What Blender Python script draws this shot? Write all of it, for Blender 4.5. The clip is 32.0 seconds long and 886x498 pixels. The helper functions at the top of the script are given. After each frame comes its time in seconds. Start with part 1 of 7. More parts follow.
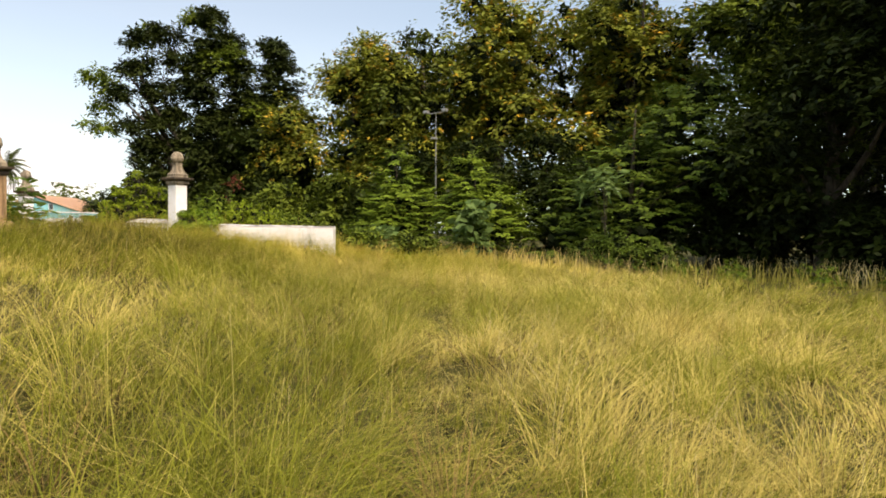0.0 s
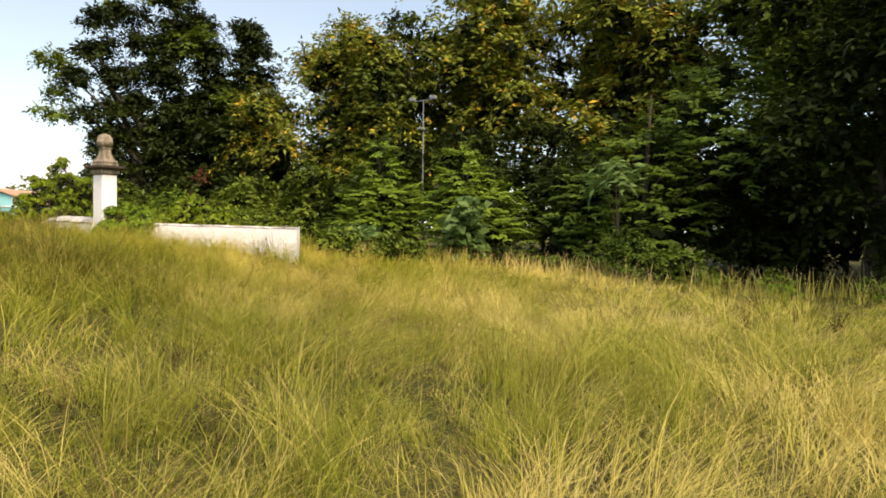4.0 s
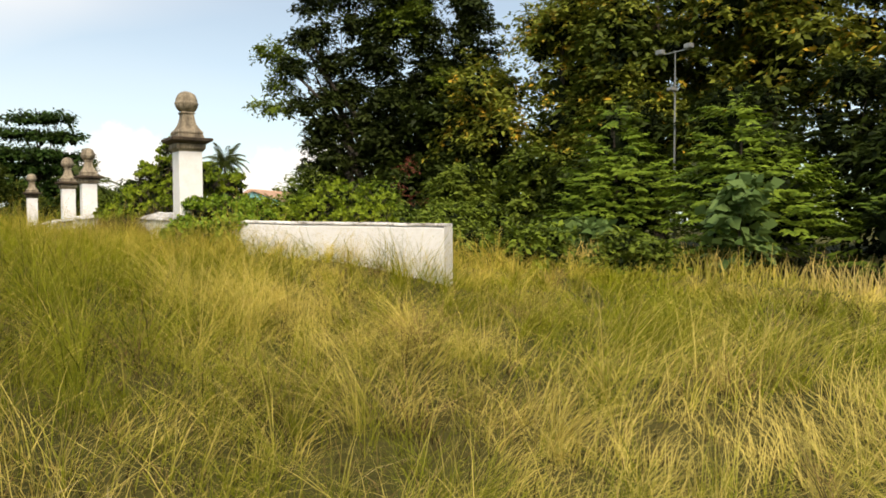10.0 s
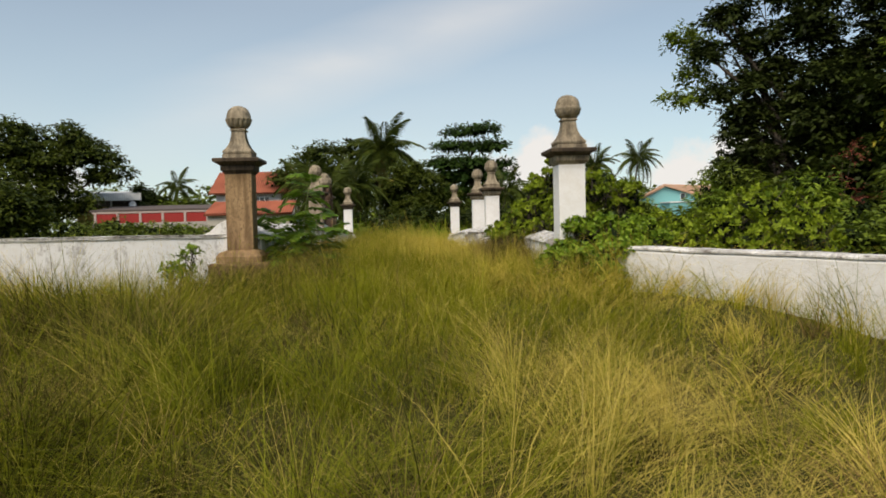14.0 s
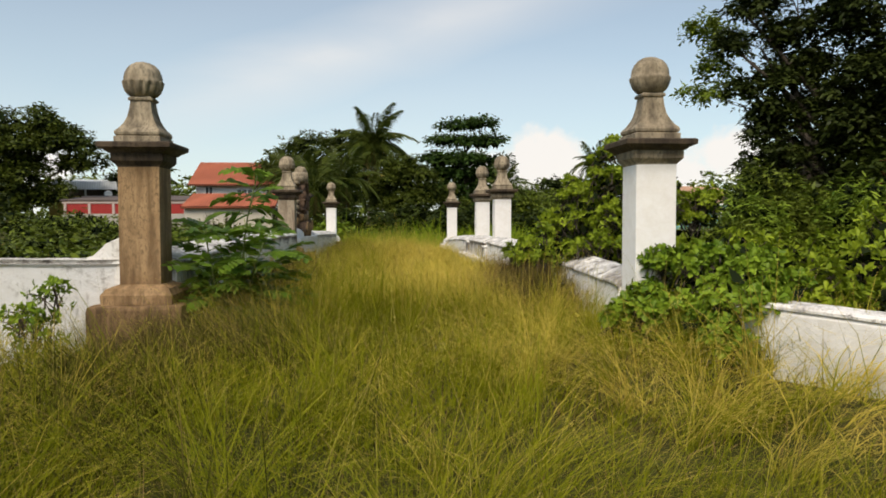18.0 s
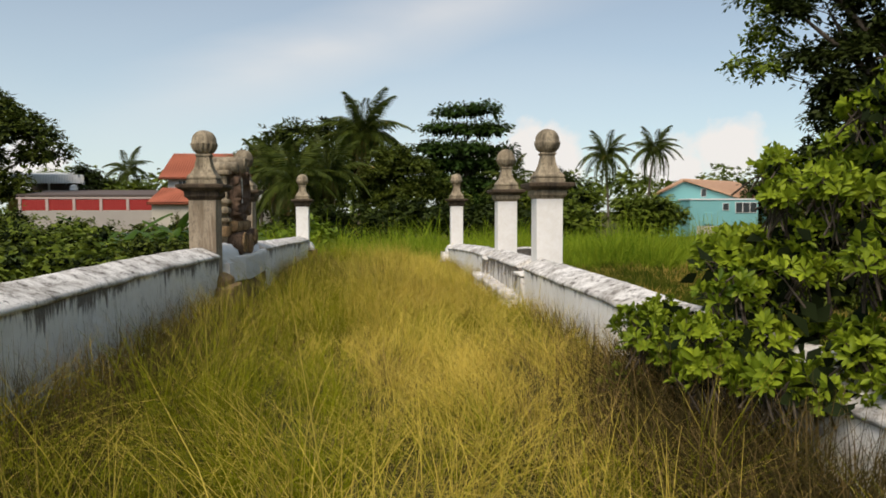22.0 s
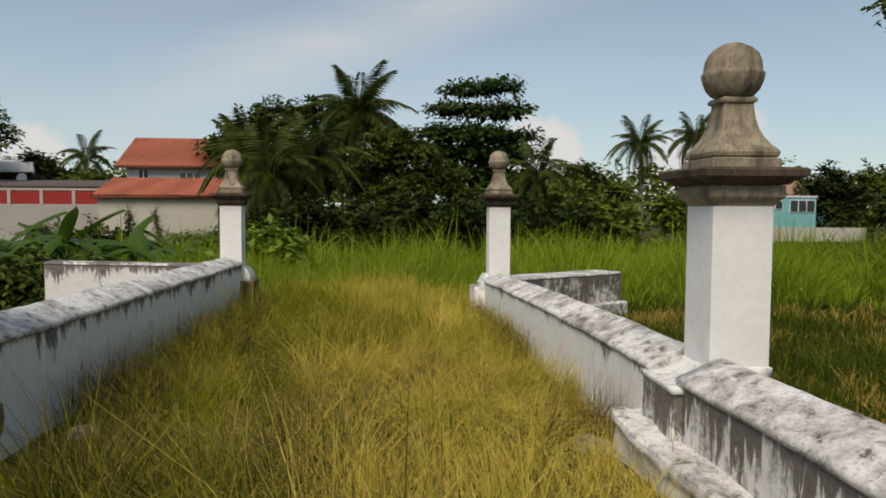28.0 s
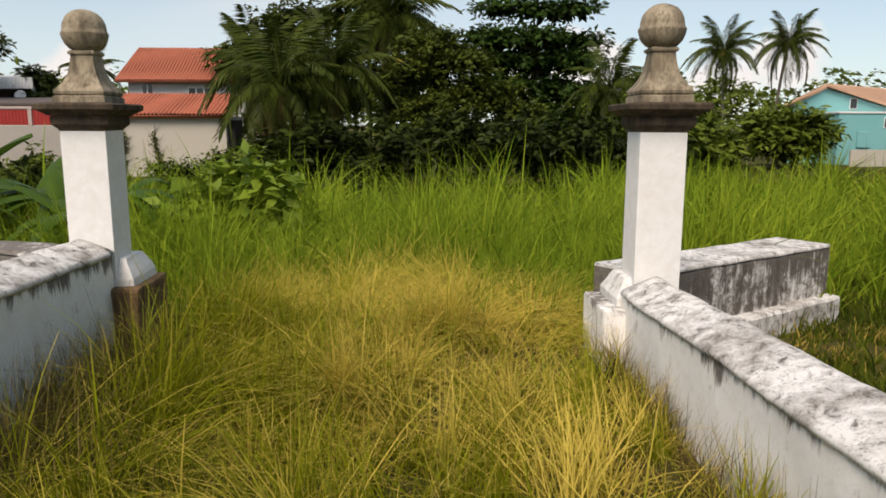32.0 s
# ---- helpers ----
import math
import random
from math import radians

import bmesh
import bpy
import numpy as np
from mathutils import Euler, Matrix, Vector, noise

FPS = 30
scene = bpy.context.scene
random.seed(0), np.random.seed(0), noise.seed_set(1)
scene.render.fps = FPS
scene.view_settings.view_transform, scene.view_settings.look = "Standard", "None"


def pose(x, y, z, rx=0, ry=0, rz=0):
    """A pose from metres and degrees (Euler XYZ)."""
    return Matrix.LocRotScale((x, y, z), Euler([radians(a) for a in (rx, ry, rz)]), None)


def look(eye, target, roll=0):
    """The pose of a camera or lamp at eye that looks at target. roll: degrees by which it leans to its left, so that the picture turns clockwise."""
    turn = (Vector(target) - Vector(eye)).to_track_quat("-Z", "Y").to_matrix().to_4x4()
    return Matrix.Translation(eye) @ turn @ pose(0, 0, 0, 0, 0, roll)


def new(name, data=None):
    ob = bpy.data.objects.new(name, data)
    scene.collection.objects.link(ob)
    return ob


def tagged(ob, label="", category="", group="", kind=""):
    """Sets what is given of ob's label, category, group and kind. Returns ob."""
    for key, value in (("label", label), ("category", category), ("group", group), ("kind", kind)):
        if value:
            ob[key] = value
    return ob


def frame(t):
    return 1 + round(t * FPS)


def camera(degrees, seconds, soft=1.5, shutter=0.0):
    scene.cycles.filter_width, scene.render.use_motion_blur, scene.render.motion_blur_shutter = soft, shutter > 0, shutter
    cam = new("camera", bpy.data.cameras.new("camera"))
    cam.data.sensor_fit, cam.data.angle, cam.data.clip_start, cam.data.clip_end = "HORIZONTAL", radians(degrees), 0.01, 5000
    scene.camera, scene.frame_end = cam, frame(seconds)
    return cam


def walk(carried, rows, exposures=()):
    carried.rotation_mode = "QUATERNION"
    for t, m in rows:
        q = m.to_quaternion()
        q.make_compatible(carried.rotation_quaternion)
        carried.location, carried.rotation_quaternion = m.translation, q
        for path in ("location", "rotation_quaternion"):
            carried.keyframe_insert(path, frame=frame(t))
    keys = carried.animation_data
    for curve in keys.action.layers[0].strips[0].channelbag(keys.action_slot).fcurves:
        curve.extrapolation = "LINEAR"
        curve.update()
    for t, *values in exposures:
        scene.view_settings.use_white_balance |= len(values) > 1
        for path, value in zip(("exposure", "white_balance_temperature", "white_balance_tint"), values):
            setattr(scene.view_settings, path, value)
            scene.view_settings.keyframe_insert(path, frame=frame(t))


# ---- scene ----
cam = camera(63.0, 32.0, soft=1.75)
PATH = [
    (0, (-13.252, -24.412, 0.46), (-11.633, -23.239, 0.416), 0.2),
    (0.5, (-12.813, -23.976, 0.477), (-11.19, -22.807, 0.433), 0.3),
    (1, (-12.368, -23.586, 0.487), (-10.741, -22.424, 0.444), 0.4),
    (1.5, (-11.91, -23.251, 0.489), (-10.281, -22.092, 0.447), 0.4),
    (2, (-11.436, -22.904, 0.516), (-9.803, -21.75, 0.474), 0.9),
    (2.5, (-10.947, -22.561, 0.544), (-9.312, -21.409, 0.5), 0.5),
    (3, (-10.436, -22.2, 0.576), (-8.799, -21.051, 0.531), 0.4),
    (3.5, (-9.89, -21.819, 0.595), (-8.249, -20.676, 0.549), 0.6),
    (5.5, (-7.38, -20.325, 0.736), (-5.736, -19.187, 0.68), 0.5),
    (6, (-6.733, -19.933, 0.704), (-5.088, -18.797, 0.649), 0.5),
    (6.5, (-6.049, -19.458, 0.681), (-4.411, -18.312, 0.624), 0.4),
    (7, (-5.338, -18.963, 0.691), (-3.729, -17.777, 0.632), 0.4),
    (7.5, (-4.641, -18.474, 0.696), (-3.058, -17.254, 0.635), 0.4),
    (8, (-3.954, -17.992, 0.728), (-2.419, -16.711, 0.663), 0.2),
    (8.5, (-3.3, -17.458, 0.72), (-1.821, -16.113, 0.652), 0.4),
    (9, (-2.652, -16.953, 0.73), (-1.248, -15.531, 0.659), 0.2),
    (9.5, (-2.071, -16.402, 0.7), (-0.772, -14.882, 0.63), 0.2),
    (10, (-1.548, -15.875, 0.676), (-0.384, -14.25, 0.608), -0.2),
    (10.5, (-1.168, -15.466, 0.691), (-0.153, -13.744, 0.621), -0.2),
    (11, (-0.84, -15.07, 0.762), (-0.02, -13.247, 0.69), -0.4),
    (11.5, (-0.607, -14.766, 0.822), (-0.078, -12.839, 0.747), -1.5),
    (12, (-0.406, -14.484, 0.902), (-0.023, -12.523, 0.83), -1.6),
    (12.5, (-0.288, -14.214, 1.088), (0.034, -12.242, 1.019), -1.5),
    (13, (-0.201, -13.957, 1.144), (0.02, -11.971, 1.076), -1.0),
    (13.5, (-0.155, -13.659, 1.196), (-0.012, -11.665, 1.127), -1.5),
    (14, (-0.142, -13.386, 1.21), (-0.021, -11.39, 1.139), -1.4),
    (14.5, (-0.132, -13.031, 1.231), (-0.053, -11.033, 1.158), -1.4),
    (17, (-0.142, -10.278, 1.459), (-0.007, -8.284, 1.379), -0.2),
    (18, (-0.102, -8.708, 1.593), (0.047, -6.716, 1.508), -0.1),
    (19, (-0.039, -6.955, 1.687), (0.125, -4.964, 1.593), 0.1),
    (20, (-0.032, -5.205, 1.681), (0.145, -3.215, 1.587), 0.1),
    (21.5, (0.132, -1.959, 1.869), (0.323, 0.03, 1.768), 0.0),
    (22.5, (0.264, 0.293, 1.916), (0.399, 2.286, 1.813), -0.3),
    (23, (0.324, 1.383, 1.917), (0.468, 3.375, 1.815), -0.1),
    (24, (0.465, 3.562, 2.025), (0.618, 5.553, 1.921), -0.2),
    (25, (0.723, 5.74, 2.085), (0.886, 7.73, 1.976), -0.2),
    (25.5, (0.852, 6.8, 2.111), (1.026, 8.79, 2.001), -0.0),
    (27.5, (0.533, 10.425, 2.115), (0.734, 12.411, 1.999), 0.3),
    (28, (0.466, 11.309, 2.146), (0.629, 13.299, 2.028), 0.3),
    (28.5, (0.394, 12.118, 2.124), (0.535, 14.103, 1.927), 0.1),
    (29, (0.373, 12.994, 2.13), (0.507, 14.979, 1.922), 0.3),
    (29.5, (0.383, 13.94, 2.168), (0.52, 15.924, 1.957), 0.3),
    (30, (0.488, 15.116, 2.178), (0.597, 17.094, 1.907), 0.1),
    (30.5, (0.601, 16.298, 2.191), (0.63, 18.271, 1.863), -0.1),
    (31, (0.651, 17.525, 2.2), (0.685, 19.497, 1.869), 0.1),
    (31.5, (0.707, 18.79, 2.213), (0.75, 20.761, 1.876), 0.2),
    (32, (0.651, 20.115, 2.198), (0.702, 22.085, 1.86), 0.1),
]
walk(cam, [(t, look(eye, target, roll)) for t, eye, target, roll in PATH],
     exposures=((0, 0.54, 7650, 19), (4, 0.62, 7600, 18), (6, 0.80, 7400, 17), (8, 0.76, 7350, 15), (10, 0.36, 7400, 14), (12, 0.08, 7150, 13), (13, -0.10, 7100, 13), (14.5, -0.16, 7050, 13), (17, -0.03, 7050, 13), (18, -0.02, 7100, 13), (23, -0.20, 7000, 14), (28, -0.44, 6900, 13), (30, -0.25, 7400, 17), (31, -0.06, 7500, 20), (32, -0.06, 7100, 17)))
SKY_STRENGTH, SUN_STRENGTH = 0.122, 4.0

# ---- light ----
SUN_DIR = Vector((-0.27, -0.575, 0.77)).normalized()
world = bpy.data.worlds.new("sky")
scene.world = world
world.use_nodes = True
wn, wl = world.node_tree.nodes, world.node_tree.links
wn.clear()
sky = wn.new("ShaderNodeTexSky")
sky.sky_type, sky.sun_disc = "NISHITA", False
sky.sun_elevation, sky.sun_rotation = math.asin(SUN_DIR.z), math.atan2(SUN_DIR.x, SUN_DIR.y)
sky.air_density, sky.dust_density, sky.ozone_density = 1.0, 0.4, 1.0
coord = wn.new("ShaderNodeTexCoord")
split = wn.new("ShaderNodeSeparateXYZ")
wl.new(coord.outputs["Generated"], split.inputs[0])


def wmath(op, a, b=None):
    n = wn.new("ShaderNodeMath")
    n.operation = op
    for i, v in enumerate((a, b)):
        if v is None:
            continue
        if isinstance(v, (int, float)):
            n.inputs[i].default_value = v
        else:
            wl.new(v, n.inputs[i])
    return n.outputs[0]


def wramp(fac, stops):
    n = wn.new("ShaderNodeValToRGB")
    while len(n.color_ramp.elements) < len(stops):
        n.color_ramp.elements.new(0.5)
    for e, (p, v) in zip(n.color_ramp.elements, stops):
        e.position, e.color = p, (v, v, v, 1)
    wl.new(fac, n.inputs[0])
    return n.outputs[0]


def wnoise(vec, scale, detail, rough, dist=0.0):
    n = wn.new("ShaderNodeTexNoise")
    n.inputs["Scale"].default_value, n.inputs["Detail"].default_value = scale, detail
    n.inputs["Roughness"].default_value, n.inputs["Distortion"].default_value = rough, dist
    wl.new(vec, n.inputs["Vector"])
    return n.outputs["Fac"]


def wvec(x, y, z):
    n = wn.new("ShaderNodeCombineXYZ")
    for i, v in enumerate((x, y, z)):
        if isinstance(v, (int, float)):
            n.inputs[i].default_value = v
        else:
            wl.new(v, n.inputs[i])
    return n.outputs[0]


# high thin cloud drawn out in streaks, and heaped cloud low down
up = wmath("ADD", wmath("MAXIMUM", split.outputs[2], 0.0), 0.12)
flat_x, flat_y = wmath("DIVIDE", split.outputs[0], up), wmath("DIVIDE", split.outputs[1], up)
streak_u = wmath("ADD", wmath("MULTIPLY", flat_x, 0.45), wmath("MULTIPLY", flat_y, -0.12))
streak_v = wmath("ADD", wmath("MULTIPLY", flat_x, 0.10), wmath("MULTIPLY", flat_y, 0.55))
cirrus = wramp(wnoise(wvec(streak_u, streak_v, 0.3), 0.6, 4, 0.45, 0.6), ((0.42, 0.0), (0.80, 0.7)))
haze = wramp(split.outputs[2], ((0.0, 0.97), (0.10, 0.72), (0.28, 0.34), (0.5, 0.42), (0.9, 0.46)))


def toward(d):
    """Distance on the sky's sphere from the direction d."""
    v = wn.new("ShaderNodeVectorMath")
    v.operation = "DISTANCE"
    wl.new(coord.outputs["Generated"], v.inputs[0])
    v.inputs[1].default_value = d
    return v.outputs["Value"]


def along(d):
    v = wn.new("ShaderNodeVectorMath")
    v.operation = "DOT_PRODUCT"
    wl.new(coord.outputs["Generated"], v.inputs[0])
    v.inputs[1].default_value = d
    return v.outputs["Value"]


# one long feathered streak, and a few heaped clouds standing over the houses
feather = wnoise(wvec(streak_u, streak_v, 1.7), 1.4, 5, 0.55, 0.5)
band = wramp(wmath("SUBTRACT", 0.060, wmath("ABSOLUTE", wmath("ADD", along((0.308, 0.225, -0.925)), wmath("MULTIPLY", wmath("SUBTRACT", feather, 0.5), 0.05)))), ((0.0, 0.0), (0.055, 1.0)))
band = wmath("MULTIPLY", band, wmath("MULTIPLY", wramp(toward((0.0, 0.965, 0.24)), ((0.15, 1.0), (0.42, 0.0))), wramp(feather, ((0.25, 0.3), (0.65, 1.0)))))
puffs = None
for d, size in (((0.443, 0.892, 0.080), 0.050), ((0.21, 0.974, 0.062), 0.065), ((0.37, 0.927, 0.045), 0.055), ((0.14, 0.985, 0.05), 0.05), ((-0.42, 0.90, 0.05), 0.05)):
    one = wramp(wmath("ADD", wmath("SUBTRACT", size, toward(d)), wmath("MULTIPLY", wmath("SUBTRACT", wnoise(coord.outputs["Generated"], 26, 5, 0.55), 0.5), 0.07)), ((0.0, 0.0), (0.022, 1.0)))
    puffs = one if puffs is None else wmath("MAXIMUM", puffs, one)
veil = wramp(split.outputs[0], ((0.0, 0.10), (0.5, 0.0)))


def wmix(fac, a, b):
    n = wn.new("ShaderNodeMix")
    n.data_type = "RGBA"
    wl.new(fac, n.inputs["Factor"])
    wl.new(a, n.inputs["A"])
    n.inputs["B"].default_value = b
    return n.outputs["Result"]


clouds = wmath("MINIMUM", wmath("ADD", wmath("MULTIPLY", band, 0.5), wmath("ADD", wmath("MULTIPLY", puffs, 0.9), wmath("ADD", veil, wmath("MULTIPLY", cirrus, 0.2)))), 0.95)
hazy = wmix(wmath("MULTIPLY", haze, 0.62), sky.outputs[0], (5.4, 7.6, 8.7, 1))
cloudy = wmix(clouds, hazy, (7.6, 7.75, 7.8, 1))
back = wn.new("ShaderNodeBackground")
back.inputs["Strength"].default_value = SKY_STRENGTH
wl.new(cloudy, back.inputs["Color"])
wl.new(back.outputs[0], wn.new("ShaderNodeOutputWorld").inputs[0])

lamp = bpy.data.lights.new("sun", "SUN")
lamp.energy, lamp.angle, lamp.color = SUN_STRENGTH, radians(34.0), (1.0, 0.93, 0.82)
new("sun", lamp).matrix_world = look(SUN_DIR * 60, (0, 0, 0))


# ---- materials ----
class Nodes:
    """A small wrapper to build a node material."""

    def __init__(self, name):
        self.mat = bpy.data.materials.new(name)
        self.mat.use_nodes = True
        self.tree = self.mat.node_tree
        self.tree.nodes.clear()
        self.out = self.add("ShaderNodeOutputMaterial")

    def add(self, kind, **inputs):
        n = self.tree.nodes.new(kind)
        for k, v in inputs.items():
            self.put(n, k.replace("_", " "), v)
        return n

    def put(self, n, key, v):
        s = n.inputs[key]
        if isinstance(v, bpy.types.NodeSocket):
            self.tree.links.new(v, s)
        elif isinstance(v, tuple) and len(v) == 3 and s.type == "RGBA":
            s.default_value = (*v, 1)
        else:
            s.default_value = v

    def coord(self, kind="Object", scale=(1, 1, 1)):
        c = self.add("ShaderNodeTexCoord").outputs[kind]
        if scale == (1, 1, 1):
            return c
        return self.add("ShaderNodeMapping", Vector=c, Scale=scale).outputs[0]

    def world(self, scale=(1, 1, 1)):
        c = self.add("ShaderNodeNewGeometry").outputs["Position"]
        return self.add("ShaderNodeMapping", Vector=c, Scale=scale).outputs[0]

    def noise(self, vec, scale, detail=4.0, rough=0.55, dist=0.0):
        return self.add("ShaderNodeTexNoise", Vector=vec, Scale=scale, Detail=detail, Roughness=rough, Distortion=dist).outputs["Fac"]

    def ramp(self, fac, stops):
        n = self.add("ShaderNodeValToRGB", Fac=fac)
        while len(n.color_ramp.elements) < len(stops):
            n.color_ramp.elements.new(0.5)
        for e, (p, v) in zip(n.color_ramp.elements, stops):
            e.position, e.color = p, (v, v, v, 1) if isinstance(v, (int, float)) else (*v, 1)
        return n.outputs[0]

    def mix(self, fac, a, b, mode="MIX"):
        n = self.add("ShaderNodeMix")
        n.data_type, n.blend_type = "RGBA", mode
        for i, v in (("Factor", fac), ("A", a), ("B", b)):
            s = [q for q in n.inputs if q.name == i and (q.type == "RGBA" or i == "Factor")][0]
            if isinstance(v, bpy.types.NodeSocket):
                self.tree.links.new(v, s)
            else:
                s.default_value = (*v, 1) if isinstance(v, tuple) else v
        return [q for q in n.outputs if q.type == "RGBA"][0]

    def math(self, op, a, b=0.0):
        n = self.add("ShaderNodeMath")
        n.operation = op
        for i, v in enumerate((a, b)):
            if isinstance(v, bpy.types.NodeSocket):
                self.tree.links.new(v, n.inputs[i])
            else:
                n.inputs[i].default_value = v
        return n.outputs[0]

    def finish(self, color, rough=0.8, bump=None, strength=0.4, distance=0.02, spec=0.3, metal=0.0, translucent=0.0, emission=None):
        p = self.add("ShaderNodeBsdfPrincipled", Base_Color=color, Roughness=rough, Metallic=metal)
        p.inputs["Specular IOR Level"].default_value = spec
        if bump is not None:
            b = self.add("ShaderNodeBump", Height=bump, Strength=strength, Distance=distance)
            self.tree.links.new(b.outputs[0], p.inputs["Normal"])
        shader = p.outputs[0]
        if translucent:
            t = self.add("ShaderNodeBsdfTranslucent", Color=color)
            m = self.add("ShaderNodeMixShader", Fac=translucent)
            self.tree.links.new(shader, m.inputs[1])
            self.tree.links.new(t.outputs[0], m.inputs[2])
            shader = m.outputs[0]
        self.tree.links.new(shader, self.out.inputs[0])
        return self.mat


def limewash(name, stain, paint=(0.78, 0.765, 0.74), low=0.42, drips=0.0, relief=0.5, band=0.0):
    """White lime paint with black mould in ragged blotches; drips run down from the top edge, by the second texture coordinate in metres."""
    m = Nodes(name)
    big = m.noise(m.world((1, 1, 0.8)), 1.3, 8, 0.65, 0.9)
    runs = m.noise(m.world((7, 7, 0.7)), 1.6, 7, 0.68, 0.3)
    fine = m.noise(m.world(), 22, 8, 0.75)
    chips = m.noise(m.world(), 7, 6, 0.7, 0.4)
    both = m.math("ADD", m.math("MULTIPLY", big, 0.5), m.math("MULTIPLY", runs, 0.5))
    ragged = m.math("ADD", both, m.math("MULTIPLY", m.math("SUBTRACT", m.math("ADD", m.math("MULTIPLY", fine, 0.5), m.math("MULTIPLY", chips, 0.5)), 0.5), 0.75))
    mask = m.ramp(ragged, ((low + 0.16 - stain * 0.16, 0.0), (low + 0.30 - stain * 0.16, 1.0)))
    mask = m.math("MULTIPLY", mask, min(1.0, 0.35 + stain * 0.65))
    if drips:
        down = m.add("ShaderNodeSeparateXYZ", Vector=m.add("ShaderNodeTexCoord").outputs["UV"]).outputs[1]
        wide = m.noise(m.world((1, 1, 0.1)), 1.1, 3, 0.5)
        rag = m.noise(m.world((7, 7, 1.2)), 1.0, 7, 0.75, 0.6)
        reach = m.math("ADD", m.math("MULTIPLY", m.math("MULTIPLY", m.ramp(rag, ((0.42, 0.0), (0.68, 1.0))), m.ramp(wide, ((0.36, 0.15), (0.62, 1.0)))), 0.48 * drips), m.math("MULTIPLY", m.ramp(wide, ((0.40, 0.0), (0.66, 1.0))), 0.16 * drips))
        if band:
            reach = m.math("ADD", reach, m.math("MULTIPLY", m.ramp(rag, ((0.36, 0.25), (0.66, 1.0))), band))
        drip = m.ramp(m.math("SUBTRACT", m.math("ADD", reach, m.math("MULTIPLY", m.math("SUBTRACT", fine, 0.5), 0.12)), down), ((0.0, 0.0), (0.10, 0.88)))
        mask = m.math("MAXIMUM", mask, drip)
    tone = m.mix(m.ramp(chips, ((0.35, 0.0), (0.7, 1.0))), paint, tuple(c * k for c, k in zip(paint, (0.90, 0.88, 0.85))))
    dirt = m.mix(m.ramp(fine, ((0.35, 0.0), (0.65, 1.0))), (0.030, 0.026, 0.022), (0.15, 0.12, 0.095))
    color = m.mix(mask, tone, dirt)
    return m.finish(color, 0.9, m.math("ADD", m.math("ADD", fine, chips), m.math("MULTIPLY", big, 1.4)), relief, 0.03, 0.15)


def stone(name, c1, c2, c3, rough=0.9, scale=1.0):
    """Granite or weathered concrete: speckle, blotches and lichen."""
    m = Nodes(name)
    big = m.noise(m.world(), 2.6 * scale, 5, 0.6, 0.5)
    run = m.noise(m.world((6, 6, 0.8)), 1.4, 4, 0.6)
    speck = m.noise(m.world((1, 1, 0.5)), 26 * scale, 6, 0.8)
    color = m.mix(m.ramp(big, ((0.35, 0.0), (0.65, 1.0))), c1, c2)
    color = m.mix(m.ramp(m.math("ADD", m.math("MULTIPLY", run, 0.6), m.math("MULTIPLY", speck, 0.4)), ((0.48, 0.0), (0.60, 0.85))), color, c3)
    color = m.mix(m.ramp(speck, ((0.40, 0.75), (0.52, 0.0))), color, tuple(c * 0.3 for c in c1))
    return m.finish(color, rough, m.math("ADD", speck, big), 0.55, 0.025, 0.2)


def plain(name, c1, c2, rough=0.8, scale=3.0, bump=0.25, spec=0.3, metal=0.0):
    m = Nodes(name)
    a = m.noise(m.world(), scale, 5, 0.6, 0.3)
    b = m.noise(m.world(), scale * 14, 4, 0.6)
    color = m.mix(m.math("ADD", m.math("MULTIPLY", a, 0.7), m.math("MULTIPLY", b, 0.3)), c1, c2)
    return m.finish(color, rough, b, bump, 0.01, spec, metal)


def leafy(name, dark, light, dry=None, dry_part=0.0, patch=0.4, gloss=0.45, translucent=0.3):
    """Leaves: each its own tone, with patches of tone over the crown."""
    m = Nodes(name)
    rnd = m.add("ShaderNodeNewGeometry").outputs["Random Per Island"]
    big = m.noise(m.world(), patch, 3, 0.5)
    fac = m.math("ADD", m.math("MULTIPLY", rnd, 0.6), m.math("MULTIPLY", m.math("SUBTRACT", big, 0.3), 1.0))
    color = m.mix(fac, dark, light)
    if dry:
        pick = m.math("ADD", m.math("MULTIPLY", rnd, 0.14), m.noise(m.world(), patch * 1.7, 4, 0.6))
        color = m.mix(m.ramp(pick, ((0.78 - dry_part * 0.3, 0.0), (0.86 - dry_part * 0.3, 1.0))), color, dry)
    fine = m.noise(m.world(), 30, 2)
    return m.finish(color, gloss, fine, 0.15, 0.01, 0.1, 0.0, translucent)


